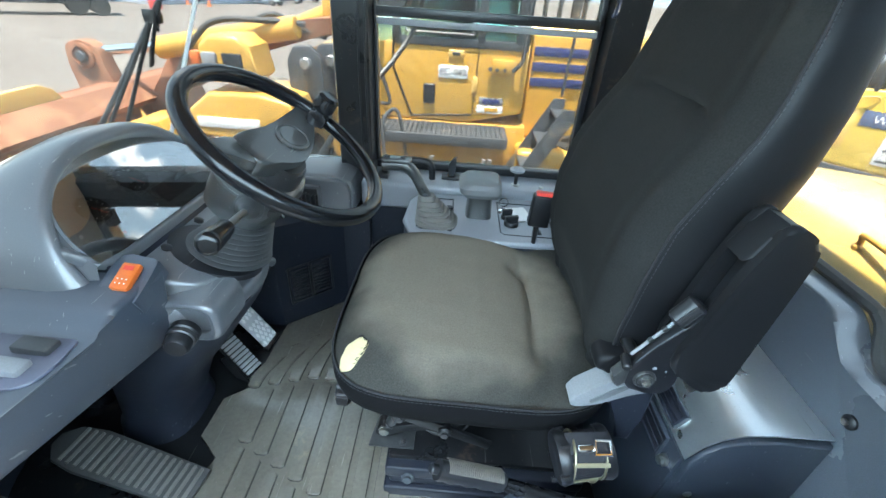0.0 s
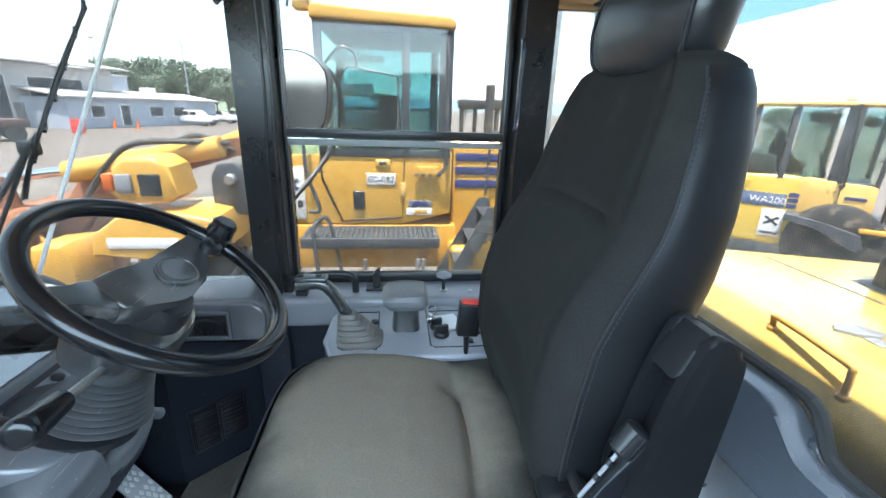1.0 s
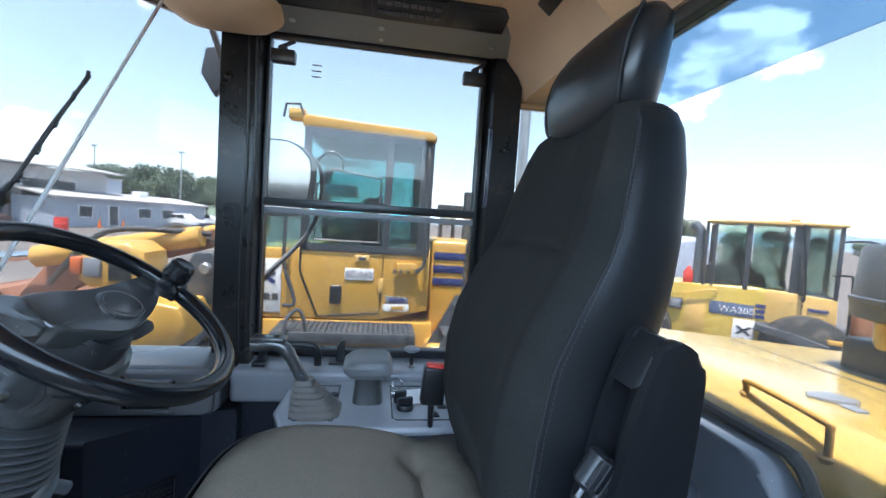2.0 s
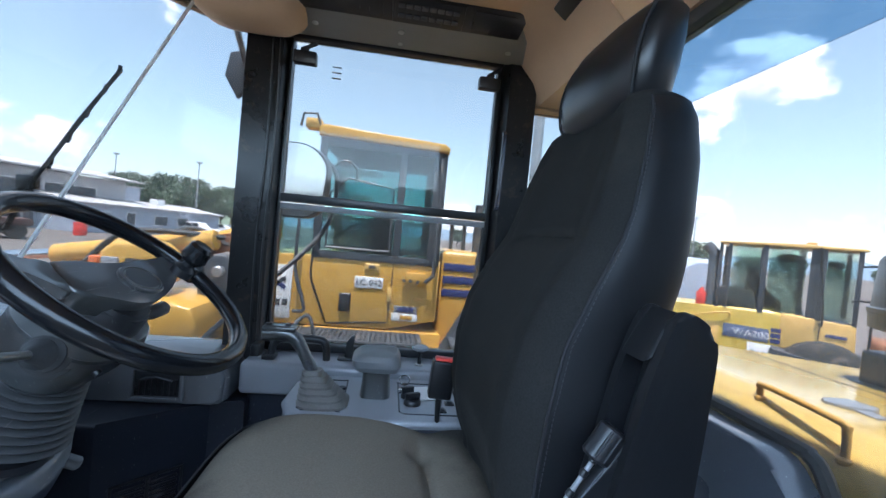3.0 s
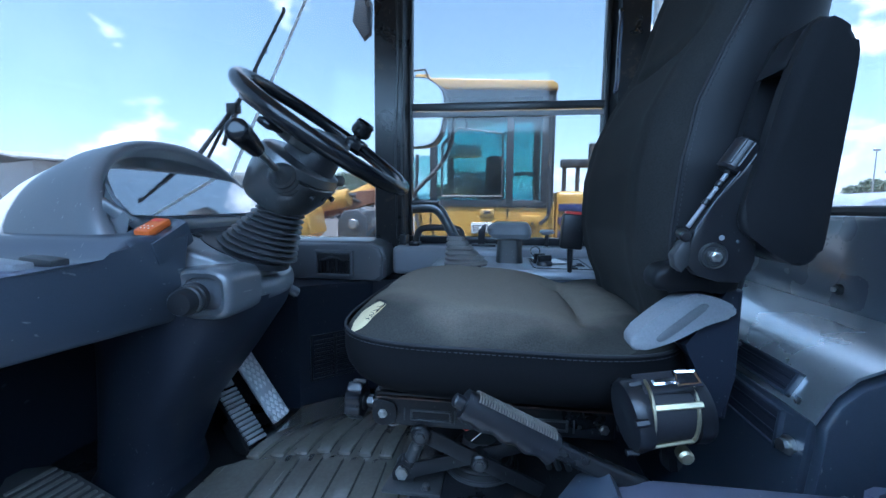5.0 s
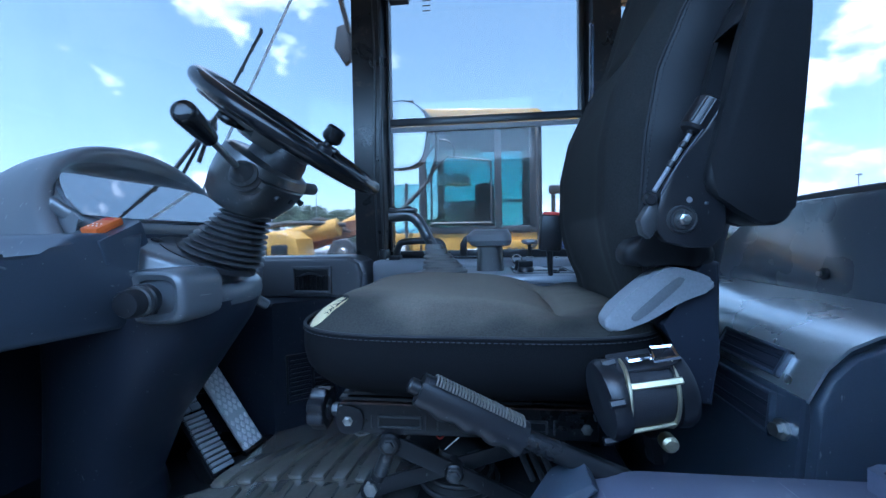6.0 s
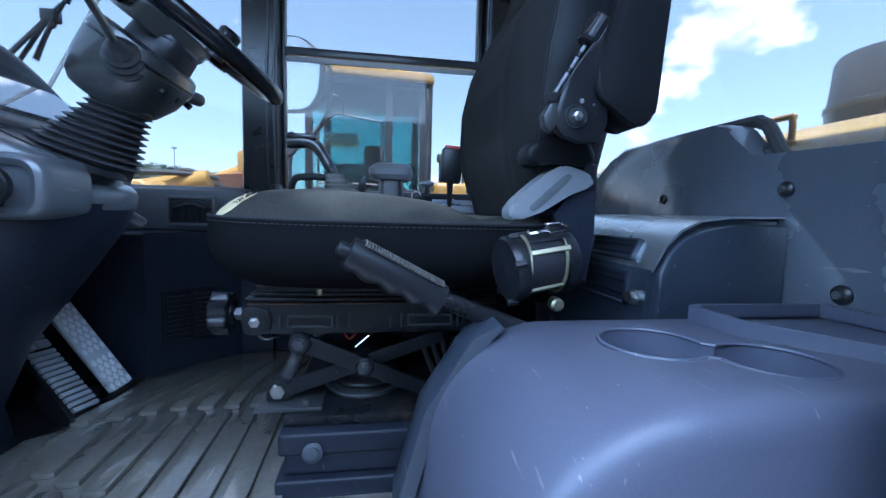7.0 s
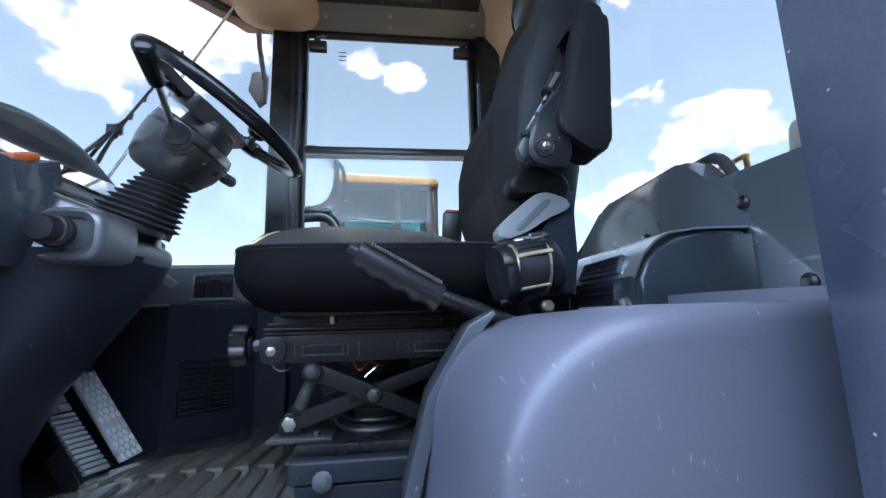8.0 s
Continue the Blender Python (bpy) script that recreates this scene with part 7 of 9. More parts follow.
# ---- parking brake lever ----
pb = thing("parking_brake", (0.27, 0.255, 0.30), "black parking brake lever with a ribbed grip", "brake lever")
P0, P1, P2 = Vector((0.073, 0.240, 0.401)), Vector((0.178, 0.262, 0.344)), Vector((0.300, 0.262, 0.296))
d = (P1 - P0).normalized()
side = Vector((0, 0, 1)) - d * d.z
side.normalize()
part("rod", tube(bmesh.new(), [P1 - d * 0.02, P2, Vector((0.40, 0.265, 0.25))], [0.011, 0.012, 0.012], 12), PAINTED, pb)
bm = bmesh.new()
rings = []
H = (P1 - P0).length
for i in range(33):
    s = i / 32
    r = 0.0165 + 0.002 * math.cos(2 * math.pi * s * 4.0) * (1 if s > 0.08 else 0)
    if s < 0.06:
        r = 0.0135 + 0.05 * s
    rings.append([P0 + d * (H * s) + (side * math.cos(t) * (0.0175 if math.cos(t) > 0 else r + 0.003) + d.cross(side) * math.sin(t) * 0.0145) for t in [2 * math.pi * k / 18 for k in range(18)]])
loft(bm, rings)
grip = part("grip", bm, BLACK, pb, "black finger-shaped grip", 60)
for i in range(29):
    p = P0 + d * (H * (0.10 + 0.0295 * i)) + side * 0.0125
    part("grip_rib", tube(bmesh.new(), [p + d.cross(side) * (0.0125 * math.sin(a)) + side * (0.0075 * math.cos(a)) for a in [radians(-80 + 160 * k / 6) for k in range(7)]], 0.0013, 5), GRIP_RIB, grip)
part("release_button", cyl(bmesh.new(), P0 - d * 0.012, P0 + d * 0.004, 0.008, edge=0.002), BLACK, pb)

# ---- outside the cab: our own machine ----
GROUND = -1.5
own = thing("engine_hood", (1.7, 0.55, GROUND), "yellow engine hood of the loader behind the cab window", "engine hood")
bm = bmesh.new()
prism(bm, [(0.82, -0.9), (0.82, 0.545), (0.835, 0.570), (0.905, 0.622), (0.925, 0.628), (0.95, 0.627), (1.36, 0.590), (3.1, 0.44), (3.2, 0.40), (3.2, -0.9)], "y", -0.10, 1.22, 0.03, 3)
part("cowling", bm, GLOSS_YELLOW, own)
part("cab_joint", box(bmesh.new(), (0.780, -0.10, 0.40), (0.826, 1.22, 0.450), 0.008), MACHINE_GREY, own)
part("front_strip", box(bmesh.new(), (0.812, -0.05, 0.462), (0.823, 1.18, 0.486), 0.003, 2), GALVANISED, own)
hd = part("handle", tube(bmesh.new(), smooth_path([(0.900, 0.655, 0.606), (0.900, 0.658, 0.632), (0.896, 0.645, 0.644), (0.872, 0.49, 0.643), (0.866, 0.472, 0.632), (0.862, 0.468, 0.590)], 6), 0.0062, 10), YELLOW, own, "yellow tubular handle")
for x, y, z in ((0.900, 0.655, 0.618), (0.862, 0.468, 0.592)):
    part("foot", cyl(bmesh.new(), (x, y, z - 0.008), (x, y, z + 0.004), 0.011, edge=0.003), YELLOW, hd)
part("panel_gap", box(bmesh.new(), (1.356, -0.05, 0.586), (1.364, 1.18, 0.5915), 0), MACHINE_GREY, own)
part("latch", prism(bmesh.new(), [(1.010, 0.628), (1.035, 0.606), (1.075, 0.590), (1.100, 0.600), (1.085, 0.648), (1.03, 0.650)], "z", 0.612, 0.628, 0.004), GALVANISED, own, "bright metal hood latch")
part("latch_tongue", box(bmesh.new(), (1.045, 0.565, 0.612), (1.075, 0.600, 0.622), 0.003), GALVANISED, own)
base = thing("loader_chassis", (1.0, 0.6, GROUND), "dark steel frame and tyres that carry the cab", "chassis")
part("frame", box(bmesh.new(), (-0.9, 0.10, -0.95), (3.1, 1.10, -0.06), 0.05), MACHINE_GREY, base)
for x in (-0.6, 2.4):
    for y in (-0.45, 1.15):
        part("tyre", lathe(bmesh.new(), (x, y, GROUND + 0.62), (0, 1, 0), [(0, 0.3), (0.0, 0.55), (0.05, 0.62), (0.45, 0.62), (0.50, 0.55), (0.50, 0.3)], 32), TYRE, base)
pc = thing("air_precleaner", (1.60, 0.80, 0.575), "blue-grey cylindrical air pre-cleaner on the hood", "air cleaner")
part("plinth", box(bmesh.new(), (1.50, 0.62, 0.560), (1.92, 0.95, 0.672), 0.012, 3), BLACK, pc)
part("flange", box(bmesh.new(), (1.47, 0.60, 0.558), (1.96, 0.985, 0.582), 0.003), MACHINE_GREY, pc)
part("neck", cyl(bmesh.new(), (1.60, 0.80, 0.66), (1.60, 0.80, 0.75), 0.12, n=28), GLOSS_YELLOW, pc)
part("stack", lathe(bmesh.new(), (1.60, 0.80, 0.735), (0, 0, 1), [(0, 0.150), (0.006, 0.172), (0.045, 0.174), (0.048, 0.178), (0.060, 0.178), (0.064, 0.170), (0.190, 0.162), (0.205, 0.154), (0.213, 0.11), (0.215, 0.01)], 40), CLEANER, pc)

wiper = thing("windscreen_wiper", (-0.88, 0.86, 0.5), "black windscreen wiper with a double arm", "wiper")
part("blade", tube(bmesh.new(), [(-0.745, 1.005, 0.80), (-0.712, 1.02, 0.90), (-0.570, 1.085, 1.225)], 0.0045, 6), RUBBER, wiper)
part("blade_spine", tube(bmesh.new(), smooth_path([(-0.748, 1.018, 0.80), (-0.724, 1.040, 0.90), (-0.655, 1.078, 1.08), (-0.574, 1.092, 1.222)], 5), 0.0042, 6), BLACK, wiper)
for k in (0.03, 0.20, 0.36, 0.52, 0.68, 0.84, 0.97):
    p = Vector((-0.745, 1.005, 0.80)).lerp(Vector((-0.570, 1.085, 1.225)), k)
    part("claw", tube(bmesh.new(), [p, p + Vector((-0.008, 0.016, 0.008)), p + Vector((-0.004, 0.014, 0.024))], 0.0045, 6), BLACK, wiper)
part("joint", box(bmesh.new(), (-0.020, -0.012, -0.016), (0.020, 0.012, 0.016), 0.005, 2, Matrix.Translation((-0.720, 1.03, 0.915))), BLACK, wiper)
for x, y in ((-0.905, 0.86), (-0.885, 0.93)):
    part("arm", tube(bmesh.new(), [(-0.72, 1.03, 0.92), (x + 0.02, y, 0.55), (x, y - 0.02, 0.47)], 0.0052, 8), BLACK, wiper)
part("spring_arm", tube(bmesh.new(), [(-0.70, 1.04, 0.95), (-0.80, 0.98, 0.78), (-0.93, 0.78, 0.48)], 0.006, 8), BLACK, wiper)
rod = thing("antenna_rod", (-0.69, 0.84, 0.57), "thin pale whip aerial on the dashboard", "aerial")
part("mast", tube(bmesh.new(), [(-0.692, 0.838, 0.53), (-0.41, 1.11, 1.46)], [0.0050, 0.0042], 6), surface("pale_aerial", (0.62, 0.62, 0.60), 0.4), rod)

mir = thing("side_mirror", (-0.29, 1.89, 0.9), "round-cornered wing mirror in a black frame", "mirror")
mm = Matrix.Translation((-0.30, 1.885, 1.075)) @ Matrix.Rotation(radians(-13), 4, "Z")
outline = [(p.x, p.y) for p in superring(0, 0, 0.135, 0.165, 0, 36, 3.6)]
outline = [(x + 0.02 * (v / 0.165 if v < 0 else 0) - (0.05 * max(0, v - 0.08) / 0.085 if x > 0 else 0), v) for x, v in outline]
bm = bmesh.new()
prism(bm, [(x * 1.05, v * 1.04) for x, v in outline], "y", -0.004, 0.05, 0.010)
bm.transform(mm)
part("housing", bm, BLACK, mir)
bm = bmesh.new()
prism(bm, outline, "y", -0.008, 0.0)
bm.transform(mm)
part("mirror_glass", bm, CHROME, mir, "mirror glass")
part("stay", tube(bmesh.new(), smooth_path([(-0.20, 1.92, 1.20), (-0.13, 1.92, 1.10), (-0.17, 1.90, 0.85), (-0.40, 1.60, 0.55), (-0.45, 1.34, 0.45)], 6), 0.011, 8), BLACK, mir)
mir2 = thing("roof_mirror", (-0.52, 1.7, 1.38), "grey-backed mirror on a bracket above the pillar", "mirror")
bm = bmesh.new()
prism(bm, [(-0.05, -0.02), (-0.035, 0.075), (0.02, 0.09), (0.04, 0.06), (0.035, -0.07), (0.0, -0.10)], "y", -0.02, 0.02, 0.010, 3)
bm.transform(Matrix.Translation((-0.515, 1.70, 1.455)))
part("housing", bm, MACHINE_GREY, mir2)
part("bracket", tube(bmesh.new(), [(-0.49, 1.68, 1.50), (-0.46, 1.5, 1.54), (-0.42, 1.33, 1.58)], 0.012, 8), LEVER_GREY, mir2)

# ---- the yellow loader parked alongside ----
ec = thing("wheel_loader", (0.0, 4.8, GROUND), "yellow wheel loader parked alongside, with a glazed cab", "wheel loader")
EY = 3.95
bm = bmesh.new()
prism(bm, [(-1.0, -0.05), (-1.0, 0.60), (0.64, 0.645), (0.64, 0.06), (0.15, -0.05)], "y", EY, EY + 1.45, 0.02, 3)
part("cab_lower", bm, YELLOW, ec)
part("roof", prism(bmesh.new(), [(-0.60, 1.725), (-0.60, 1.80), (-0.56, 1.83), (0.58, 1.775), (0.63, 1.74), (0.63, 1.69)], "y", EY - 0.06, EY + 1.5, 0.02, 3), YELLOW, ec)
for nm, x0, x1, z0, z1 in (("pillar", -0.585, -0.515, 0.60, 1.73), ("pillar", 0.165, 0.235, 0.63, 1.72), ("pillar", 0.50, 0.62, 0.64, 1.70), ("pillar", -1.0, -0.95, 0.58, 1.10), ("window_rail", -0.585, 0.62, 0.595, 0.665), ("window_rail", -0.56, 0.62, 1.64, 1.73)):
    part(nm, box(bmesh.new(), (x0, EY - 0.012, z0), (x1, EY + 0.05, z1), 0.008), MACHINE_GREY, ec)
for x0, x1 in ((-0.585, -0.50), (0.53, 0.62)):
    part("pillar", box(bmesh.new(), (x0, EY + 1.38, 0.60), (x1, EY + 1.44, 1.73), 0.008), MACHINE_GREY, ec)
part("window_rail", box(bmesh.new(), (-0.585, EY + 1.38, 0.595), (0.62, EY + 1.44, 0.68), 0.008), MACHINE_GREY, ec)
part("window_rail", box(bmesh.new(), (-0.585, EY + 1.38, 1.0), (0.62, EY + 1.43, 1.04), 0.008), MACHINE_GREY, ec)
for x0, x1, z0, z1 in ((-0.52, 0.17, 0.655, 1.66), (0.23, 0.505, 0.66, 1.66)):
    ob = part("cab_window", box(bmesh.new(), (x0, EY + 0.004, z0), (x1, EY + 0.012, z1)), CAB_GLASS, ec, "blue-green tinted cab window")
    ob.visible_shadow = False
ob = part("front_window", box(bmesh.new(), (-0.94, EY + 0.02, 0.60), (-0.58, EY + 0.028, 1.10)), CAB_GLASS, ec)
ob.visible_shadow = False
ob = part("far_window", box(bmesh.new(), (-0.55, EY + 1.41, 0.66), (0.58, EY + 1.418, 1.66)), CAB_GLASS, ec)
ob.visible_shadow = False
part("window_frame", tube(bmesh.new(), [(-0.46, EY - 0.012, 0.70), (0.13, EY - 0.012, 0.70), (0.13, EY - 0.012, 1.30), (-0.30, EY - 0.012, 1.36), (-0.46, EY - 0.012, 1.20)], 0.014, 6, True), MACHINE_GREY, ec)
# inside its cab
part("cab_seat", box(bmesh.new(), (-0.05, EY + 0.45, 0.55), (0.16, EY + 0.95, 1.15), 0.05, 3), VINYL, ec)
part("cab_console", box(bmesh.new(), (-0.44, EY + 0.35, 1.13), (-0.10, EY + 0.55, 1.25), 0.02), WHITE, ec, "pale plastic box inside the cab")
part("cab_visor", box(bmesh.new(), (-0.52, EY + 0.32, 1.43), (0.01, EY + 0.36, 1.495), 0.012), WHITE, ec, "white visor inside the cab")
part("cab_headliner", box(bmesh.new(), (-0.55, EY + 0.06, 1.66), (0.60, EY + 1.38, 1.72), 0.01), BOXING, ec, "dark lining under the cab roof")
part("cab_console", box(bmesh.new(), (-0.45, EY + 0.95, 0.70), (0.05, EY + 1.2, 0.98), 0.02), GALVANISED, ec)
part("cab_wheel", tube(bmesh.new(), [(-0.36 + 0.13 * math.cos(t), EY + 0.6 + 0.18 * math.sin(t), 0.86 + 0.09 * math.cos(t)) for t in [2 * math.pi * i / 28 for i in range(28)]], 0.014, 6, True), BLACK, ec)
# door seams, handle, sign and fittings
SEAM_Y = EY - 0.004
part("door_seam", tube(bmesh.new(), [(-0.575, SEAM_Y, 0.60), (-0.575, SEAM_Y, 0.40), (-0.40, SEAM_Y, -0.02), (0.17, SEAM_Y, 0.02)], 0.010, 6), BLACK, ec)
part("door_seam", tube(bmesh.new(), [(0.19, SEAM_Y, 0.62), (0.175, SEAM_Y, 0.03)], 0.005, 6), BLACK, ec)
part("door_handle", box(bmesh.new(), (-0.295, EY - 0.03, 0.10), (-0.185, EY + 0.01, 0.28), 0.025, 4), BLACK, ec, "black recessed door handle")
part("door_lock", box(bmesh.new(), (-0.08, EY - 0.015, 0.505), (0.06, EY + 0.01, 0.575), 0.018, 3), TAN, ec)
part("lock_barrel", box(bmesh.new(), (-0.045, EY - 0.022, 0.525), (0.025, EY, 0.56), 0.012, 3), MACHINE_GREY, ec)
sign = part("number_sign", box(bmesh.new(), (-0.165, EY - 0.010, 0.335), (0.105, EY + 0.002, 0.445), 0.004), WHITE, ec, "white fleet number sign")
lettering("sign_letters", "EC-042", 0.082, pose(-0.03, EY - 0.0115, 0.388, 90, 0, 0), INK, sign)
part("notice", box(bmesh.new(), (0.23, EY - 0.008, 0.12), (0.45, EY, 0.19), 0.002), LEVER_GREY, ec)
part("notice", box(bmesh.new(), (0.21, EY - 0.008, 0.045), (0.46, EY, 0.115), 0.002), WHITE, ec)
part("notice_bar", box(bmesh.new(), (0.29, EY - 0.010, 0.058), (0.41, EY - 0.006, 0.098), 0.001), YELLOW, ec)
part("notice_bar", box(bmesh.new(), (0.26, EY - 0.010, 0.135), (0.42, EY - 0.006, 0.175), 0.001), BLUE_INK, ec)
part("hinge", box(bmesh.new(), (0.315, EY - 0.05, 0.40), (0.51, EY + 0.01, 0.52), 0.012), YELLOW, ec)
for x in (0.30, 0.36, 0.43, 0.51):
    part("hinge_pin", cyl(bmesh.new(), (x, EY - 0.07, 0.44), (x, EY - 0.02, 0.44), 0.016), MACHINE_GREY, ec)
part("hinge", box(bmesh.new(), (0.15, EY - 0.02, 0.22), (0.20, EY, 0.36), 0.008), TAN, ec)
part("handrail", tube(bmesh.new(), smooth_path([(0.56, EY - 0.06, 1.62), (0.57, EY - 0.09, 1.40), (0.57, EY - 0.09, 0.70), (0.57, EY - 0.08, 0.52), (0.50, EY - 0.05, 0.44)], 5), 0.018, 8), MACHINE_GREY, ec)
part("handrail", tube(bmesh.new(), smooth_path([(-0.70, EY - 0.06, 1.10), (-0.70, EY - 0.09, 0.50), (-0.62, EY - 0.09, 0.22), (-0.60, EY - 0.09, 0.10), (-0.70, EY - 0.05, 0.08)], 5), 0.018, 8), MACHINE_GREY, ec)
part("handrail", tube(bmesh.new(), smooth_path([(-0.55, EY - 0.5, -0.55), (-0.60, EY - 0.45, -0.05), (-0.56, EY - 0.40, 0.08), (-0.46, EY - 0.40, 0.06), (-0.36, EY - 0.40, -0.55)], 6), 0.017, 8), MACHINE_GREY, ec)
board = part("board_sign", box(bmesh.new(), (-0.985, EY - 0.014, 0.0), (-0.735, EY - 0.002, 0.50), 0.006), WHITE, ec, "white board with a blue cross-shaped mark")
for a, mt in ((35, BLUE_INK), (-35, MACHINE_GREY)):
    part("mark_bar", box(bmesh.new(), (-0.085, -0.004, -0.018), (0.085, 0.002, 0.018), 0.002, 1, Matrix.Translation((-0.86, EY - 0.015, 0.33)) @ Matrix.Rotation(radians(a), 4, "Y")), mt, board)
for i in range(3):
    part("mark_bar", box(bmesh.new(), (-0.95 + i * 0.07, EY - 0.018, 0.12), (-0.90 + i * 0.07, EY - 0.012, 0.18), 0.001), MACHINE_GREY, board)
# work lamps on its roof
part("beacon_lamp", box(bmesh.new(), (-0.75, EY + 0.05, 1.80), (-0.60, EY + 0.20, 1.90), 0.02), TAN, ec)
part("beacon_guard", tube(bmesh.new(), [(-0.78, EY + 0.02, 1.80), (-0.76, EY + 0.02, 1.92), (-0.64, EY + 0.02, 1.93), (-0.60, EY + 0.02, 1.82)], 0.012, 6), MACHINE_GREY, ec)
part("inner_mirror", tube(bmesh.new(), smooth_path([(-0.50, EY - 0.05, 1.36), (-0.36, EY - 0.08, 1.50), (-0.24, EY - 0.08, 1.46), (-0.22, EY - 0.06, 1.34)], 5), 0.014, 6), BLACK, ec)
# platform, ladder and skirts
plat = part("platform", box(bmesh.new(), (-0.72, EY - 0.44, -0.16), (0.50, EY - 0.002, -0.065), 0.012), MACHINE_GREY, ec, "dark grey tread-plate platform")
bm = bmesh.new()
for i in range(26):
    for j in range(6):
        box(bm, (-0.69 + i * 0.045, EY - 0.40 + j * 0.062, -0.067), (-0.67 + i * 0.045, EY - 0.375 + j * 0.062, -0.057))
ob = part("tread_studs", bm, MACHINE_GREY, plat)
ob["kind"] = "stuff"
part("skirt", box(bmesh.new(), (-1.0, EY - 0.02, -0.50), (0.70, EY + 1.3, -0.06), 0.02), YELLOW, ec)
part("skirt", box(bmesh.new(), (0.62, EY - 0.30, -0.62), (1.5, EY + 1.3, -0.20), 0.05, 3), YELLOW, ec)
for y in (EY - 0.62, EY - 0.20):
    part("ladder_side", prism(bmesh.new(), [(0.42, -0.62), (0.55, -0.62), (0.98, 0.16), (0.98, 0.26), (0.88, 0.26)], "y", y, y + 0.025, 0.004), MACHINE_GREY, ec, "dark grey ladder side plate")
for i in range(4):
    part("ladder_tread", box(bmesh.new(), (0.50 + i * 0.12, EY - 0.60, -0.48 + i * 0.21), (0.66 + i * 0.12, EY - 0.19, -0.455 + i * 0.21), 0.004), MACHINE_GREY, ec)
for x in (-0.20, 0.25, 0.30):
    part("ladder_bar", cyl(bmesh.new(), (x, EY - 0.60, -0.75), (x + 0.05, EY - 0.60, -0.20), 0.020, n=10), GALVANISED, ec)
# its engine hood with stripes
hood = part("hood", box(bmesh.new(), (0.66, EY + 0.12, -0.20), (2.6, EY + 1.25, 0.76), 0.06, 4), YELLOW, ec)
for z in (0.30, 0.43, 0.56):
    part("stripe", box(bmesh.new(), (0.69, EY + 0.112, z), (1.18, EY + 0.122, z + 0.075), 0.002), BLUE_INK, hood)
part("hood_rail", tube(bmesh.new(), smooth_path([(0.98, EY - 0.02, 0.25), (1.0, EY - 0.02, 0.78), (1.06, EY - 0.02, 0.84), (1.22, EY - 0.02, 0.84), (1.28, EY - 0.02, 0.75), (1.28, EY - 0.02, 0.1)], 5), 0.014, 8), MACHINE_GREY, ec)
part("exhaust", cyl(bmesh.new(), (1.12, EY + 0.7, 0.7), (1.12, EY + 0.7, 1.30), 0.05, edge=0.01), MACHINE_GREY, ec)
for x in (0.85, 1.0, 1.25):
    part("hood_guard", cyl(bmesh.new(), (x, EY + 0.9, 0.7), (x, EY + 0.9, 1.12), 0.025), MACHINE_GREY, ec)
part("hood_guard", box(bmesh.new(), (0.80, EY + 0.86, 1.05), (1.35, EY + 0.94, 1.15), 0.02), MACHINE_GREY, ec)


def tyre(name, c, r, w, parent):
    """A lugged tyre with its rim, axle across."""
    t = part(name, lathe(bmesh.new(), (c[0], c[1] - w / 2, c[2]), (0, 1, 0), [(0, r * 0.55), (0.0, r * 0.90), (w * 0.10, r * 0.98), (w * 0.9, r * 0.98), (w, r * 0.90), (w, r * 0.55)], 40), TYRE, parent)
    bm = bmesh.new()
    for i in range(22):
        for s in (0, 1):
            a = 2 * math.pi * (i + 0.5 * s) / 22
            m = Matrix.Translation(c) @ Matrix.Rotation(a, 4, "Y") @ Matrix.Translation((0, (-0.23 if s else 0.23) * w, r * 0.985)) @ Matrix.Rotation(radians(24 if s else -24), 4, "Z")
            box(bm, (-r * 0.055, -w * 0.24, -0.02), (r * 0.055, w * 0.24, 0.035), 0, 1, m)
    part("tread", bm, TYRE, t)["kind"] = "stuff"
    part("rim", lathe(bmesh.new(), (c[0], c[1] - w * 0.42, c[2]), (0, 1, 0), [(0, r * 0.56), (0.02, r * 0.50), (0.06, r * 0.46), (0.07, r * 0.16), (0.0, r * 0.14), (0.0, 0.01)], 30), YELLOW, t)


tyre("tyre", (-1.75, EY + 0.05, GROUND + 0.68), 0.68, 0.48, ec)
tyre("tyre", (1.35, EY + 0.05, GROUND + 0.68), 0.68, 0.48, ec)
# front frame, lamp housing, lift arm, cylinder, bell crank and bucket
FY = 3.3
part("front_fender", prism(bmesh.new(), [(-2.15, -0.10), (-2.13, 0.06), (-1.90, 0.235), (-1.50, 0.245), (-1.26, 0.19), (-1.21, 0.06), (-1.26, -0.10), (-1.60, -0.13)], "y", FY - 0.15, FY + 0.62, 0.03, 3), YELLOW, ec, "yellow front fender")
part("fender_step", prism(bmesh.new(), [(-2.78, -0.30), (-2.62, -0.05), (-2.36, -0.02), (-2.30, -0.10), (-2.30, -0.34)], "y", FY - 0.15, FY + 0.30, 0.02, 2), YELLOW, ec)
part("fender_strip", box(bmesh.new(), (-2.02, FY - 0.160, -0.03), (-1.52, FY - 0.148, 0.05), 0.003), WHITE, ec, "white reflective strip")
part("front_frame", prism(bmesh.new(), [(-1.55, -0.6), (-1.55, 0.20), (-1.35, 0.50), (-0.95, 0.58), (-0.95, -0.6)], "y", FY + 0.62, FY + 1.5, 0.03), YELLOW, ec)
lampb = part("lamp_housing", prism(bmesh.new(), [(-1.96, 0.36), (-1.93, 0.56), (-1.84, 0.635), (-1.64, 0.640), (-1.54, 0.57), (-1.50, 0.36), (-1.58, 0.30), (-1.88, 0.30)], "y", FY - 0.10, FY + 0.28, 0.04, 4), YELLOW, ec, "rounded yellow lamp housing")
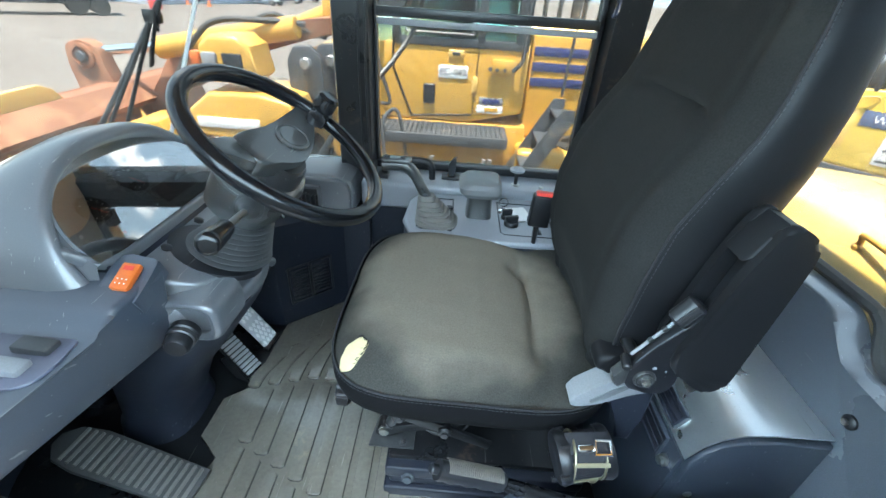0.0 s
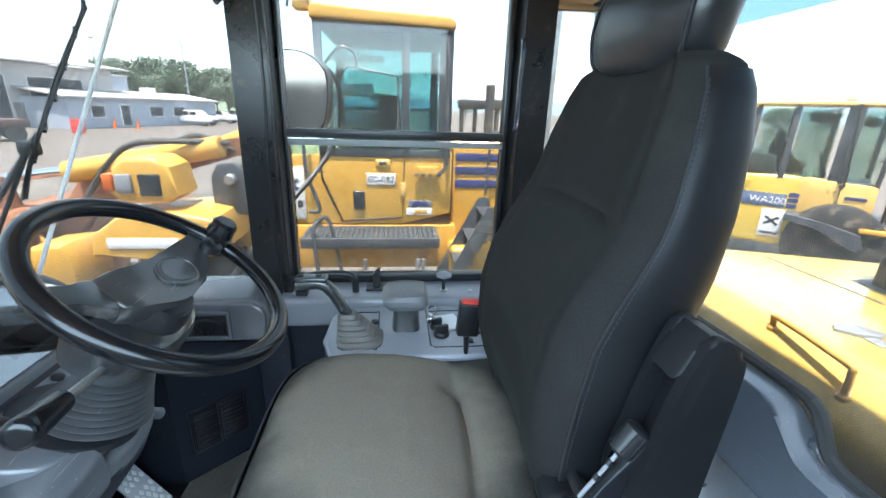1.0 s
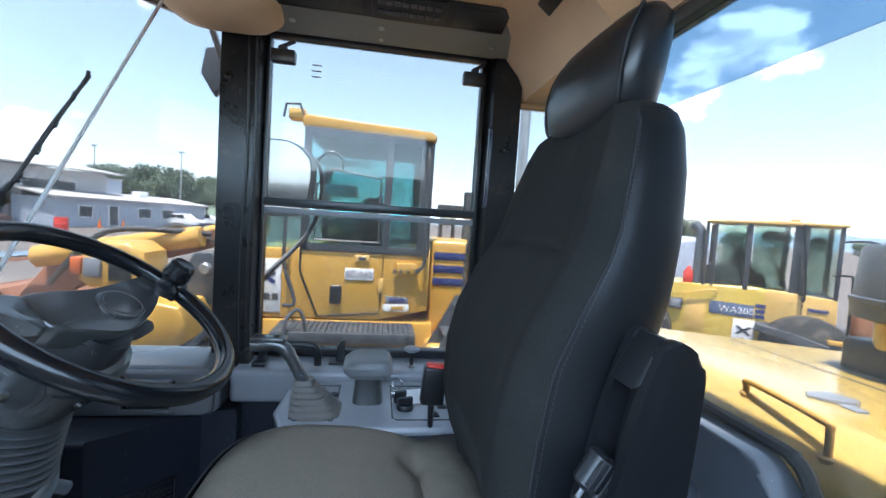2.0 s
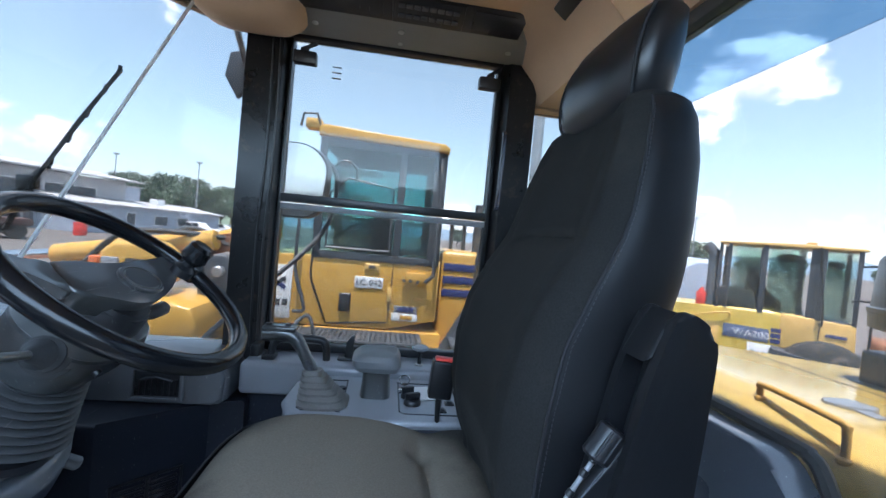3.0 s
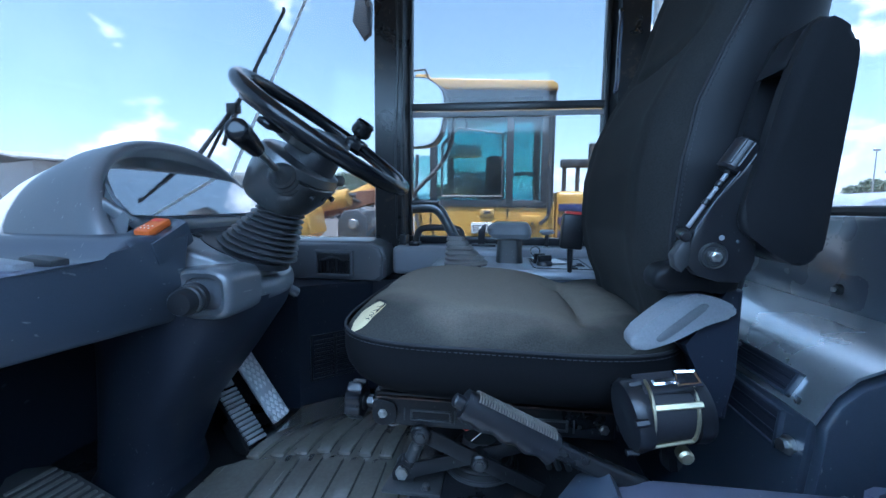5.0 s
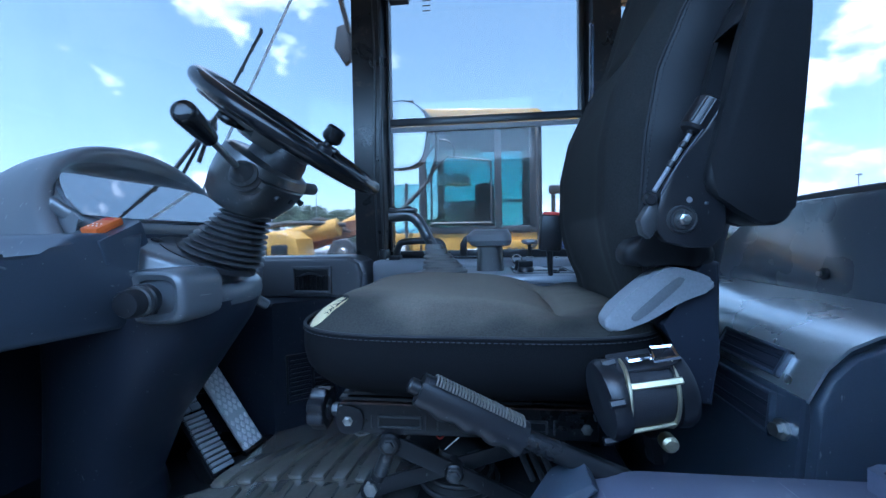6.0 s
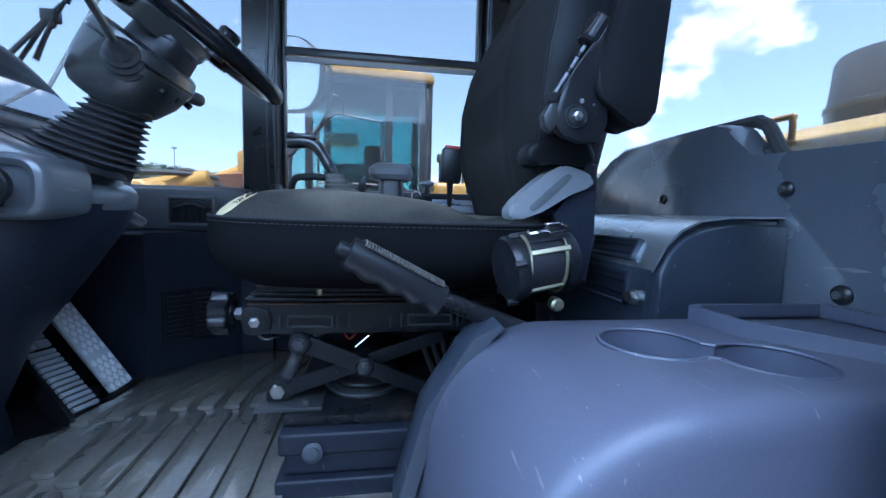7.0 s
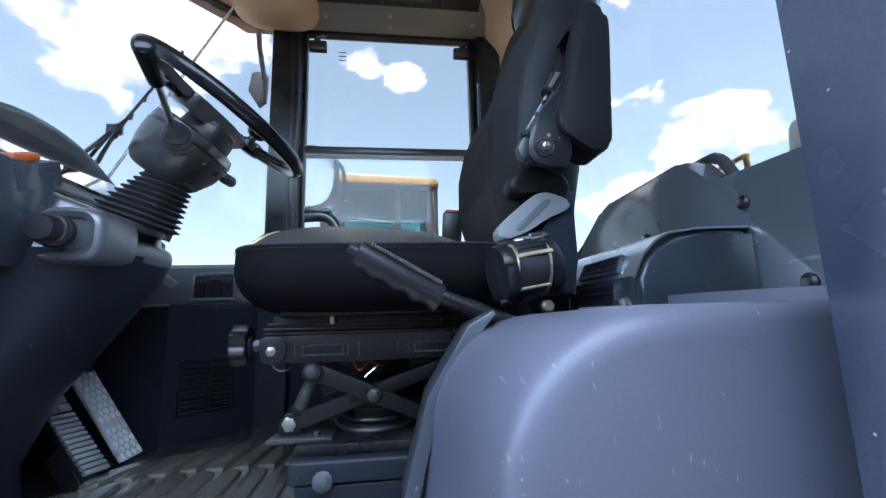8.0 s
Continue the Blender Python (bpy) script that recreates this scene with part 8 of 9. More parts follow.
part("lamp_recess", box(bmesh.new(), (-1.75, FY - 0.115, 0.36), (-1.60, FY - 0.09, 0.52), 0.03, 3), BLACK, lampb)
part("side_lamp", box(bmesh.new(), (-1.99, FY - 0.12, 0.40), (-1.92, FY - 0.02, 0.52), 0.012), ORANGE, lampb, "orange side lamp")
part("head_lamp", box(bmesh.new(), (-1.90, FY - 0.13, 0.38), (-1.79, FY - 0.04, 0.52), 0.012), LEVER_GREY, lampb)
for dx, dy in ((0.0, 0.0), (0.14, 0.25)):
    part("arm_pivot", prism(bmesh.new(), [(-1.42 + dx, 0.12), (-1.42 + dx, 0.44), (-1.36 + dx, 0.55), (-1.22 + dx, 0.57), (-1.13 + dx, 0.48), (-1.13 + dx, 0.12)], "y", FY + 0.30 + dy, FY + 0.36 + dy, 0.02, 3), MACHINE_GREY, ec, "rounded dark grey arm bracket")
    part("pin", cyl(bmesh.new(), (-1.25 + dx, FY + 0.24 + dy, 0.43), (-1.25 + dx, FY + 0.40 + dy, 0.43), 0.045, edge=0.008), GALVANISED, ec)
part("lift_arm", prism(bmesh.new(), [(-1.10, 0.62), (-1.30, 0.58), (-2.15, 0.34), (-2.55, 0.10), (-3.2, -0.75), (-3.35, -0.65), (-2.60, 0.38), (-2.15, 0.56), (-1.30, 0.74), (-1.05, 0.78)], "y", FY + 0.55, FY + 0.68, 0.02), RUST, ec, "rusty yellow-brown lift arm")
part("tilt_cylinder", cyl(bmesh.new(), (-2.60, FY + 0.45, 0.44), (-1.35, FY + 0.45, 0.68), 0.090, edge=0.01, n=20), YELLOW, ec)
part("cylinder_rod", cyl(bmesh.new(), (-3.22, FY + 0.45, 0.37), (-2.55, FY + 0.45, 0.46), 0.040, n=16), CHROME, ec, "bright hydraulic cylinder rod")
part("boom_cylinder", cyl(bmesh.new(), (-1.60, FY + 0.75, 0.60), (-0.98, FY + 0.75, 0.86), 0.075, edge=0.01, n=20), YELLOW, ec)
part("boom_head", box(bmesh.new(), (-1.20, FY + 0.65, 0.70), (-0.92, FY + 0.95, 0.98), 0.04, 3), YELLOW, ec)
part("hose", tube(bmesh.new(), smooth_path([(-2.4, FY + 0.30, 0.25), (-2.15, FY + 0.28, 0.56), (-1.95, FY + 0.30, 0.70), (-1.6, FY + 0.35, 0.72), (-1.3, FY + 0.5, 0.70)], 6), 0.024, 8), RUBBER, ec)
part("hose", tube(bmesh.new(), smooth_path([(-1.75, FY + 0.5, 0.70), (-1.55, FY + 0.5, 0.76), (-1.35, FY + 0.55, 0.66), (-1.15, FY + 0.6, 0.60)], 6), 0.022, 8), RUBBER, ec)
part("bell_crank", prism(bmesh.new(), rounded([(-3.39, 0.36), (-3.34, 0.45), (-3.21, 0.47), (-3.10, 0.42), (-3.07, 0.28), (-3.03, 0.10), (-2.97, -0.22), (-2.98, -0.60), (-3.24, -0.60), (-3.32, -0.30), (-3.37, 0.05)], 3), "y", FY + 0.36, FY + 0.50, 0.02, 2), RUST, ec, "rusty brown bell crank")
part("crank_eye", lathe(bmesh.new(), (-3.235, FY + 0.37, 0.345), (0, -1, 0), [(0, 0.105), (0.03, 0.105), (0.035, 0.095), (0.035, 0.075), (0.015, 0.070), (0.015, 0.02)], 24), RUST, ec)
part("crank_pin", cyl(bmesh.new(), (-3.235, FY + 0.32, 0.345), (-3.235, FY + 0.62, 0.345), 0.045, edge=0.01, n=20), MACHINE_GREY, ec)
bm = bmesh.new()
shell = [(-4.7, -1.30), (-4.2, -1.34), (-3.3, -1.20), (-2.95, -0.85), (-2.85, -0.40), (-2.95, 0.02), (-3.05, 0.10)]
prism(bm, shell + [(x - 0.05, z + 0.05) for x, z in shell][::-1], "y", FY - 1.2, FY + 1.5)
bucket = part("bucket_shell", bm, RUST, ec, "red-brown rusty bucket")
for y in (FY - 1.2, FY + 1.45):
    part("bucket_side", prism(bmesh.new(), [(-4.7, -1.30), (-3.3, -1.18), (-2.95, -0.85), (-2.86, -0.40), (-2.97, 0.02), (-3.25, 0.06), (-3.9, -0.35)], "y", y, y + 0.05, 0.01), RUST, bucket)
part("bucket_lip", prism(bmesh.new(), [(-3.08, 0.06), (-2.85, -0.05), (-2.80, 0.0), (-2.95, 0.14), (-3.10, 0.14)], "y", FY - 1.2, FY + 1.5, 0.01), RUST, bucket)
part("spill_guard", prism(bmesh.new(), [(2.12, 0.10), (2.12, 0.23), (2.52, 0.255), (2.87, 0.265), (2.98, 0.22), (3.06, 0.12), (3.12, -0.05), (3.05, -0.06), (2.85, 0.12), (2.45, 0.11)], "x", -3.02, -2.97, 0.008), TAN, bucket, "worn yellow-brown spill guard")
for i in range(4):
    part("bucket_gusset", prism(bmesh.new(), [(-2.86, -0.5), (-2.55, -0.62), (-2.80, -0.05)], "y", FY - 1.0 + i * 0.42, FY - 0.97 + i * 0.42, 0.006), TAN, bucket)

# ---- the second loader, behind, built in its own axes: x away from us, y along its side ----
wl2 = thing("wheel_loader", (0, 0, GROUND), "older yellow wheel loader with a raised cab and exhaust stack", "wheel loader")
wl2.location, wl2.rotation_euler = (7.42, 5.57, GROUND), (0, 0, radians(44))
bm = bmesh.new()
prism(bm, [(0.84, -1.05), (0.84, 0.06), (0.88, 0.14), (1.00, 0.18), (2.30, 0.10), (3.3, 0.02), (3.42, -0.10), (3.42, -1.05)], "x", 0.0, 1.3, 0.07, 4)
part("hood", bm, surface("lemon_yellow_paint", (0.60, 0.42, 0.07), 0.34, var=0.12, scale=2.5, grain=60, bump=0.05, wear=(0.40, 0.27, 0.07), wear_at=0.68, wear_scale=4, coat=0.3), wl2)
stripe = part("stripe_panel", box(bmesh.new(), (-0.008, 1.02, -0.385), (0.002, 1.68, -0.155), 0.002), surface("slate_stripe", (0.10, 0.13, 0.22), 0.5), wl2, "slate blue side panel with the model number")
lettering("model_letters", "WA200", 0.165, pose(-0.011, 1.27, -0.275, 90, 0, -90), WHITE, stripe)
for k in range(3):
    part("stripe_bar", box(bmesh.new(), (-0.008, 0.86, -0.37 + k * 0.095), (0.002, 1.00, -0.305 + k * 0.095), 0.002), BLUE_INK, wl2)
b2 = part("board_sign", box(bmesh.new(), (-0.012, 0.98, -0.90), (0.0, 1.30, -0.42), 0.003), WHITE, wl2, "white board with a grey cross mark")
for a in (35, -35):
    part("mark_bar", box(bmesh.new(), (-0.004, -0.12, -0.022), (0.002, 0.12, 0.022), 0.002, 1, Matrix.Translation((-0.013, 1.14, -0.62)) @ Matrix.Rotation(radians(a), 4, "X")), MACHINE_GREY, b2)
part("mark_bar", box(bmesh.new(), (-0.016, 1.02, -0.86), (-0.010, 1.26, -0.82), 0.001, 1), MACHINE_GREY, b2)
lamp_box = part("lamp_housing", box(bmesh.new(), (-0.06, 2.12, -0.40), (0.02, 2.34, -0.19), 0.02), MACHINE_GREY, wl2)
part("lamp_glass", box(bmesh.new(), (-0.07, 2.14, -0.37), (-0.055, 2.30, -0.22), 0.015), LEVER_GREY, lamp_box)
part("grille", box(bmesh.new(), (-0.008, 1.74, -0.75), (0.002, 2.06, -0.17), 0.004), TAN, wl2)
part("hood_rail", tube(bmesh.new(), smooth_path([(-0.03, 2.16, -0.16), (-0.05, 2.12, -0.08), (-0.05, 1.68, 0.04), (-0.02, 1.60, 0.03), (0.02, 1.58, -0.02)], 5), 0.014, 8), TAN, wl2)
part("exhaust_stack", tube(bmesh.new(), smooth_path([(0.15, 1.93, 0.05), (0.15, 1.93, 0.90), (0.15, 1.95, 1.10), (0.15, 2.08, 1.24)], 6), 0.095, 16), CLEANER, wl2, "dark grey curved exhaust stack")
part("intake", box(bmesh.new(), (0.10, 1.48, 0.10), (0.40, 1.78, 0.30), 0.05, 3), MACHINE_GREY, wl2)
part("cab_lower", prism(bmesh.new(), [(-0.06, -0.42), (-0.04, 0.11), (0.86, 0.16), (0.90, 0.10), (0.90, -0.42)], "x", 0.0, 1.4, 0.02, 3), TAN, wl2)
part("door_gap", box(bmesh.new(), (-0.004, 0.385, -0.38), (0.004, 0.398, 0.10), 0), INK, wl2)
for y, z in ((0.45, -0.02), (0.53, -0.02), (0.39, -0.05)):
    part("door_hinge", cyl(bmesh.new(), (-0.012, y, z), (0.01, y, z), 0.014, n=10), INK, wl2)
roof2 = part("cab_roof", prism(bmesh.new(), [(-0.10, 1.295), (-0.06, 1.33), (0.8, 1.35), (1.84, 1.325), (1.88, 1.305), (1.84, 1.29), (-0.06, 1.29)], "x", -0.04, 1.42, 0.015, 3), TAN, wl2)
part("roof_lamp", box(bmesh.new(), (0.02, 0.52, 1.355), (0.14, 0.66, 1.395), 0.012), TAN, roof2)
for y0, y1, x in ((-0.04, 0.02, 0.0), (0.38, 0.46, 0.0), (0.46, 0.58, 0.02), (1.14, 1.22, 0.0), (1.66, 1.72, 0.0), (1.80, 1.85, 0.0), (-0.04, 0.04, 1.34), (0.60, 0.68, 1.34), (1.20, 1.28, 1.34), (1.80, 1.88, 1.34)):
    part("pillar", box(bmesh.new(), (x, y0, 0.10), (x + 0.07, y1, 1.285), 0.010), MACHINE_GREY, wl2)
part("door_bar", tube(bmesh.new(), smooth_path([(-0.05, 0.47, 1.26), (-0.08, 0.46, 1.20), (-0.07, 0.37, 0.14), (-0.02, 0.42, 0.08)], 5), 0.018, 8), BLACK, wl2)
for y0, y1 in ((0.03, 0.37), (0.63, 1.13), (1.25, 1.65)):
    for x in (0.03, 1.37):
        ob = part("cab_window", box(bmesh.new(), (x, y0, 0.16), (x + 0.008, y1, 1.27)), PALE_GLASS, wl2)
        ob.visible_shadow = False
part("cab_floor", box(bmesh.new(), (0.05, 0.0, 0.04), (1.38, 1.86, 0.14), 0.02), MACHINE_GREY, wl2)
part("cab_seat", prism(bmesh.new(), [(0.90, 0.14), (0.90, 0.34), (1.16, 0.42), (1.28, 0.86), (1.40, 0.90), (1.46, 0.60), (1.44, 0.14)], "x", 0.45, 0.95, 0.06, 3), VINYL, wl2)
part("cab_shelf", prism(bmesh.new(), [(1.24, 0.14), (1.30, 0.46), (1.60, 0.50), (1.84, 0.48), (1.84, 0.14)], "x", 0.10, 1.35, 0.03, 2), MACHINE_GREY, wl2)
part("cab_wheel", tube(bmesh.new(), [(0.65 + 0.17 * math.sin(t), 0.76 + 0.12 * math.cos(t), 0.56 + 0.13 * math.cos(t)) for t in [2 * math.pi * i / 24 for i in range(24)]], 0.014, 6, True), BLACK, wl2)
part("cab_column", tube(bmesh.new(), [(0.65, 0.60, 0.12), (0.65, 0.74, 0.54)], 0.035, 8), BLACK, wl2)
part("cab_mirror", prism(bmesh.new(), [(p.x, p.y) for p in superring(0.86, 1.10, 0.17, 0.075, 0, 24, 3)], "x", 0.12, 0.16, 0.012), BLACK, wl2)
part("cab_mirror", prism(bmesh.new(), [(p.x, p.y) for p in superring(0.20, 1.06, 0.11, 0.07, 0, 24, 3)], "x", 0.9, 0.94, 0.012), BLACK, wl2)
part("maker_bar", box(bmesh.new(), (-0.012, 0.05, -0.125), (-0.002, 0.31, -0.075), 0.002), BLUE_INK, wl2)
part("mirror_arm", tube(bmesh.new(), smooth_path([(0.1, -0.03, 1.05), (-0.05, -0.25, 1.08), (-0.05, -0.42, 1.05)], 5), 0.016, 8), BLACK, wl2)
part("wing_mirror", prism(bmesh.new(), [(p.x, p.y) for p in superring(-0.48, 0.88, 0.11, 0.19, 0, 24, 3.2)], "x", -0.08, -0.02, 0.015), BLACK, wl2)
part("handrail", tube(bmesh.new(), smooth_path([(-0.06, -0.18, -0.5), (-0.06, -0.18, 0.42), (-0.05, -0.10, 0.52), (-0.03, 0.06, 0.50)], 5), 0.018, 8), BLACK, wl2)
part("fender", prism(bmesh.new(), [(0.97, -0.40), (1.0, -0.52), (0.55, -0.58), (0.02, -0.90), (-0.04, -0.80), (0.02, -0.60), (0.5, -0.48)], "x", -0.35, 0.2, 0.015), MACHINE_GREY, wl2)
part("step_plate", box(bmesh.new(), (-0.35, -0.26, -0.56), (0.1, 0.06, -0.49), 0.01), YELLOW, wl2)
part("underframe", box(bmesh.new(), (0.1, -0.3, -1.0), (1.2, 3.2, -0.45), 0.05), MACHINE_GREY, wl2)
for y in (0.30, 2.9):
    part("tyre", lathe(bmesh.new(), (-0.30, y, GROUND + 0.65), (1, 0, 0), [(0, 0.3), (0.0, 0.58), (0.05, 0.65), (0.45, 0.65), (0.50, 0.58), (0.50, 0.3)], 36), TYRE, wl2)
part("front_frame", box(bmesh.new(), (0.3, -1.9, -0.9), (1.1, -0.3, -0.1), 0.08, 3), RUST, wl2)
tank = solid("storage_tank", lathe(bmesh.new(), (10.5, 12.5, 0.05), (0.25, 1, 0), [(0, 0.2), (0.05, 0.85), (0.2, 1.0), (6, 1.0), (6.2, 0.85), (6.25, 0.2)], 32), WALLPAINT, "pale horizontal storage tank on the yard", "tank")
part("saddle", box(bmesh.new(), (10.2, 13.5, GROUND), (11.6, 14.0, -0.6), 0.02), CONCRETE, tank)
part("saddle", box(bmesh.new(), (11.0, 17.0, GROUND), (12.4, 17.5, -0.6), 0.02), CONCRETE, tank)
solid("fire_extinguisher", lathe(bmesh.new(), (6.06, 7.15, 0.10), (0, 0, 1), [(0, 0.075), (0.02, 0.085), (0.22, 0.085), (0.28, 0.04), (0.33, 0.03)], 20), RED, "red fire extinguisher on the loader's hood", "extinguisher")

# ---- yard, buildings, vehicles, trees and hills ----
bm = bmesh.new()
coords = [-900, -400, -200, -120, -80, -55, -40, -28, -20, -14, -9, -5, -2, 1, 4, 8, 12, 18, 26, 38, 55, 80, 130, 220, 420, 900]
grid = [[bm.verts.new((x, y, GROUND)) for y in coords] for x in coords]
for i in range(len(coords) - 1):
    for j in range(len(coords) - 1):
        bm.faces.new((grid[i][j], grid[i + 1][j], grid[i + 1][j + 1], grid[i][j + 1]))
tagged(part("ground", bm, CONCRETE), "pale dusty concrete yard", "ground", kind="structure")

# an unseen plain wall, added by the open door to cut light into the cab
tagged(part("wall_door_shade", box(bmesh.new(), (-14, -1.9, GROUND), (14, -1.6, 1.35), 0.02), surface("dark_shade_wall", (0.10, 0.10, 0.098), 0.8, scale=0.8, grain=8)), "unseen plain dark wall added to shade the door side", "wall", kind="structure")


def bearing(az, dist, z=GROUND):
    """A place by its bearing from the cab, in degrees from +y towards +x."""
    return Vector((0.15 + dist * math.sin(radians(az)), dist * math.cos(radians(az)), z))


def building(name, az0, d0, az1, d1, depth, wall_h, roof_h, label, wins, overhang=0.4, wall_mat=WALLPAINT):
    """A low building whose front runs between two bearings."""
    a, b = bearing(az0, d0), bearing(az1, d1)
    u = (b - a).normalized()
    v = Vector((-u.y, u.x, 0))
    if v.dot(a) < 0:
        v = -v
    L = (b - a).length
    M = Matrix(((u.x, v.x, 0, a.x), (u.y, v.y, 0, a.y), (0, 0, 1, GROUND), (0, 0, 0, 1)))
    t = thing(name, (a + b) / 2, label, "building")
    part("wall", box(bmesh.new(), (0, 0, 0), (L, depth, wall_h), 0.02, 1, M), wall_mat, t)
    bm = bmesh.new()
    prism(bm, [(-overhang, wall_h), (depth / 2, wall_h + roof_h), (depth + overhang, wall_h), (depth + overhang, wall_h + 0.15), (depth / 2, wall_h + roof_h + 0.15), (-overhang, wall_h + 0.15)], "x", -overhang, L + overhang)
    bm.transform(M)
    part("roof", bm, ROOFING, t)
    for s, w, z0, z1 in wins:
        wn_ = part("window" if z0 > 0.3 else "door", box(bmesh.new(), (s, -0.06, z0), (s + w, 0.02, z1), 0.02, 1, M), WHITE, t)
        part("pane" if z0 > 0.3 else "panel", box(bmesh.new(), (s + 0.08, -0.075, z0 + 0.08), (s + w - 0.08, -0.05, z1 - 0.08), 0.01, 1, M), MACHINE_GREY, wn_)
    return t, M, L


off, M, L = building("office_building", -34.5, 48, -21.3, 62, 9, 2.55, 0.7, "low blue-grey site office with a pale roof", [(2.0, 1.4, 0.9, 2.0), (5.0, 1.1, 0.1, 2.1), (8.4, 1.8, 0.9, 2.0), (11.6, 1.8, 0.9, 2.0)])
part("roof_unit", box(bmesh.new(), (11.5, 2.5, 3.0), (12.6, 3.6, 3.8), 0.05, 1, M), WHITE, off)
building("open_shed", -52, 46, -30.5, 56, 14, 5.2, 1.0, "tall grey open-fronted workshop shed", [(2, 4.5, 0.05, 4.2), (8, 4.5, 0.05, 4.2), (14.0, 4.5, 0.05, 4.2)], 1.2, surface("shed_wall", (0.42, 0.42, 0.43), 0.7, scale=0.5, grain=4))
building("stair_block", -31.8, 62, -29.2, 63, 4, 5.0, 0.1, "pale square stair block", [(0.6, 0.9, 2.6, 3.6)], 0.1)

random.seed(11)


def vehicle(name, at, yaw, pick, label, body_mat):
    """A pickup or a saloon car, with wheels, windows and lamps."""
    t = thing(name, at, label, "car", "parked cars")
    M = Matrix.Translation(at) @ Matrix.Rotation(radians(yaw), 4, "Z")
    def put(nm, bm, mt, parent=t):
        bm.transform(M)
        return part(nm, bm, mt, parent)
    put("body", prism(bmesh.new(), [(-2.6, 0.45), (-2.6, 1.0), (-0.9, 1.05), (1.0, 1.05), (2.4, 0.98), (2.62, 0.8), (2.62, 0.45)], "y", -0.85, 0.85, 0.06, 2), body_mat)
    put("cabin", prism(bmesh.new(), [(-0.95, 1.03), (-0.75, 1.62), (0.55, 1.66), (1.35, 1.05)] if pick else [(-2.0, 1.03), (-1.3, 1.5), (0.5, 1.52), (1.35, 1.05)], "y", -0.76, 0.76, 0.06, 2), body_mat)
    for x0, x1 in ((-0.72, -0.10), (-0.02, 0.75)):
        for y in (-0.775, 0.755):
            put("side_window", box(bmesh.new(), (x0, y, 1.12), (x1, y + 0.02, 1.52), 0.01, 1), BLACK)
    for x in (-1.65, 1.65):
        for y in (-0.82, 0.62):
            w = put("wheel", lathe(bmesh.new(), (x, y, 0.38), (0, 1, 0), [(0, 0.2), (0, 0.36), (0.04, 0.38), (0.18, 0.38), (0.2, 0.34), (0.2, 0.2)], 20), TYRE)
            put("rim", lathe(bmesh.new(), (x, y - 0.01, 0.38), (0, 1, 0), [(0, 0.2), (0.02, 0.18), (0.03, 0.05), (0.03, 0.01)], 16), GALVANISED, w)
    put("bumper", box(bmesh.new(), (2.55, -0.8, 0.45), (2.68, 0.8, 0.65), 0.03, 1), MACHINE_GREY)
    for y in (-0.7, 0.45):
        put("head_lamp", box(bmesh.new(), (2.56, y, 0.75), (2.64, y + 0.25, 0.9), 0.02, 1), LEVER_GREY)
    return t


vehicle("pickup_truck", bearing(-23.6, 57), -12, True, "white double-cab pickup parked by the office", WHITE)
vehicle("car", bearing(-21.2, 64), 5, False, "white saloon car parked in the yard", WHITE)
vehicle("car", bearing(-19.2, 70), 5, False, "silver saloon car parked in the yard", GALVANISED)
post = thing("steel_post", (1.06, 2.65, GROUND), "slim grey steel post standing in the yard", "post")
part("shaft", cyl(bmesh.new(), (1.06, 2.65, GROUND), (1.06, 2.65, 2.6), 0.034, n=16), GALVANISED, post)
part("foot_plate", box(bmesh.new(), (0.94, 2.53, GROUND), (1.18, 2.77, GROUND + 0.02), 0.004), GALVANISED, post)
c = bearing(-45, 36)
trailer = thing("flatbed_trailer", c, "dark red-brown flatbed trailer parked in the yard", "trailer")
tm = Matrix.Translation(c) @ Matrix.Rotation(radians(45), 4, "Z")
part("bed", box(bmesh.new(), (-5.5, -1.2, 0.85), (4.6, 1.2, 1.25), 0.05, 2, tm), surface("dark_trailer_paint", (0.085, 0.045, 0.038), 0.6, scale=1.5, grain=20, wear=(0.05, 0.045, 0.04), wear_at=0.55), trailer)
part("headboard", box(bmesh.new(), (4.4, -1.2, 1.25), (4.55, 1.2, 2.2), 0.03, 1, tm), MACHINE_GREY, trailer)
part("chassis", box(bmesh.new(), (-5.2, -0.5, 0.55), (4.4, 0.5, 0.86), 0.03, 1, tm), MACHINE_GREY, trailer)
for x in (-4.6, -3.4, -2.2, 2.8, 3.9):
    for y in (-1.15, 0.8):
        part("wheel", lathe(bmesh.new(), tm @ Vector((x, y, 0.48)), tm.to_3x3() @ Vector((0, 1, 0)), [(0, 0.2), (0, 0.45), (0.05, 0.48), (0.30, 0.48), (0.35, 0.45), (0.35, 0.2)], 20), TYRE, trailer)
solid("oil_drum", lathe(bmesh.new(), bearing(-34.0, 43), (0, 0, 1), [(0, 0.40), (0.02, 0.43), (0.5, 0.43), (0.52, 0.45), (0.55, 0.43), (1.0, 0.43), (1.02, 0.40)], 24), RED, "red steel oil drum on the yard", "drum")
for az, d in ((-29.0, 48), (-31.0, 50)):
    c = bearing(az, d)
    cone = thing("traffic_cone", c, "orange traffic cone on the yard", "cone", "traffic cones")
    part("foot", box(bmesh.new(), (c.x - 0.22, c.y - 0.22, GROUND), (c.x + 0.22, c.y + 0.22, GROUND + 0.05), 0.01, 1), ORANGE, cone)
    part("cone_body", cyl(bmesh.new(), (c.x, c.y, GROUND + 0.05), (c.x, c.y, GROUND + 0.9), 0.17, 0.03), ORANGE, cone)
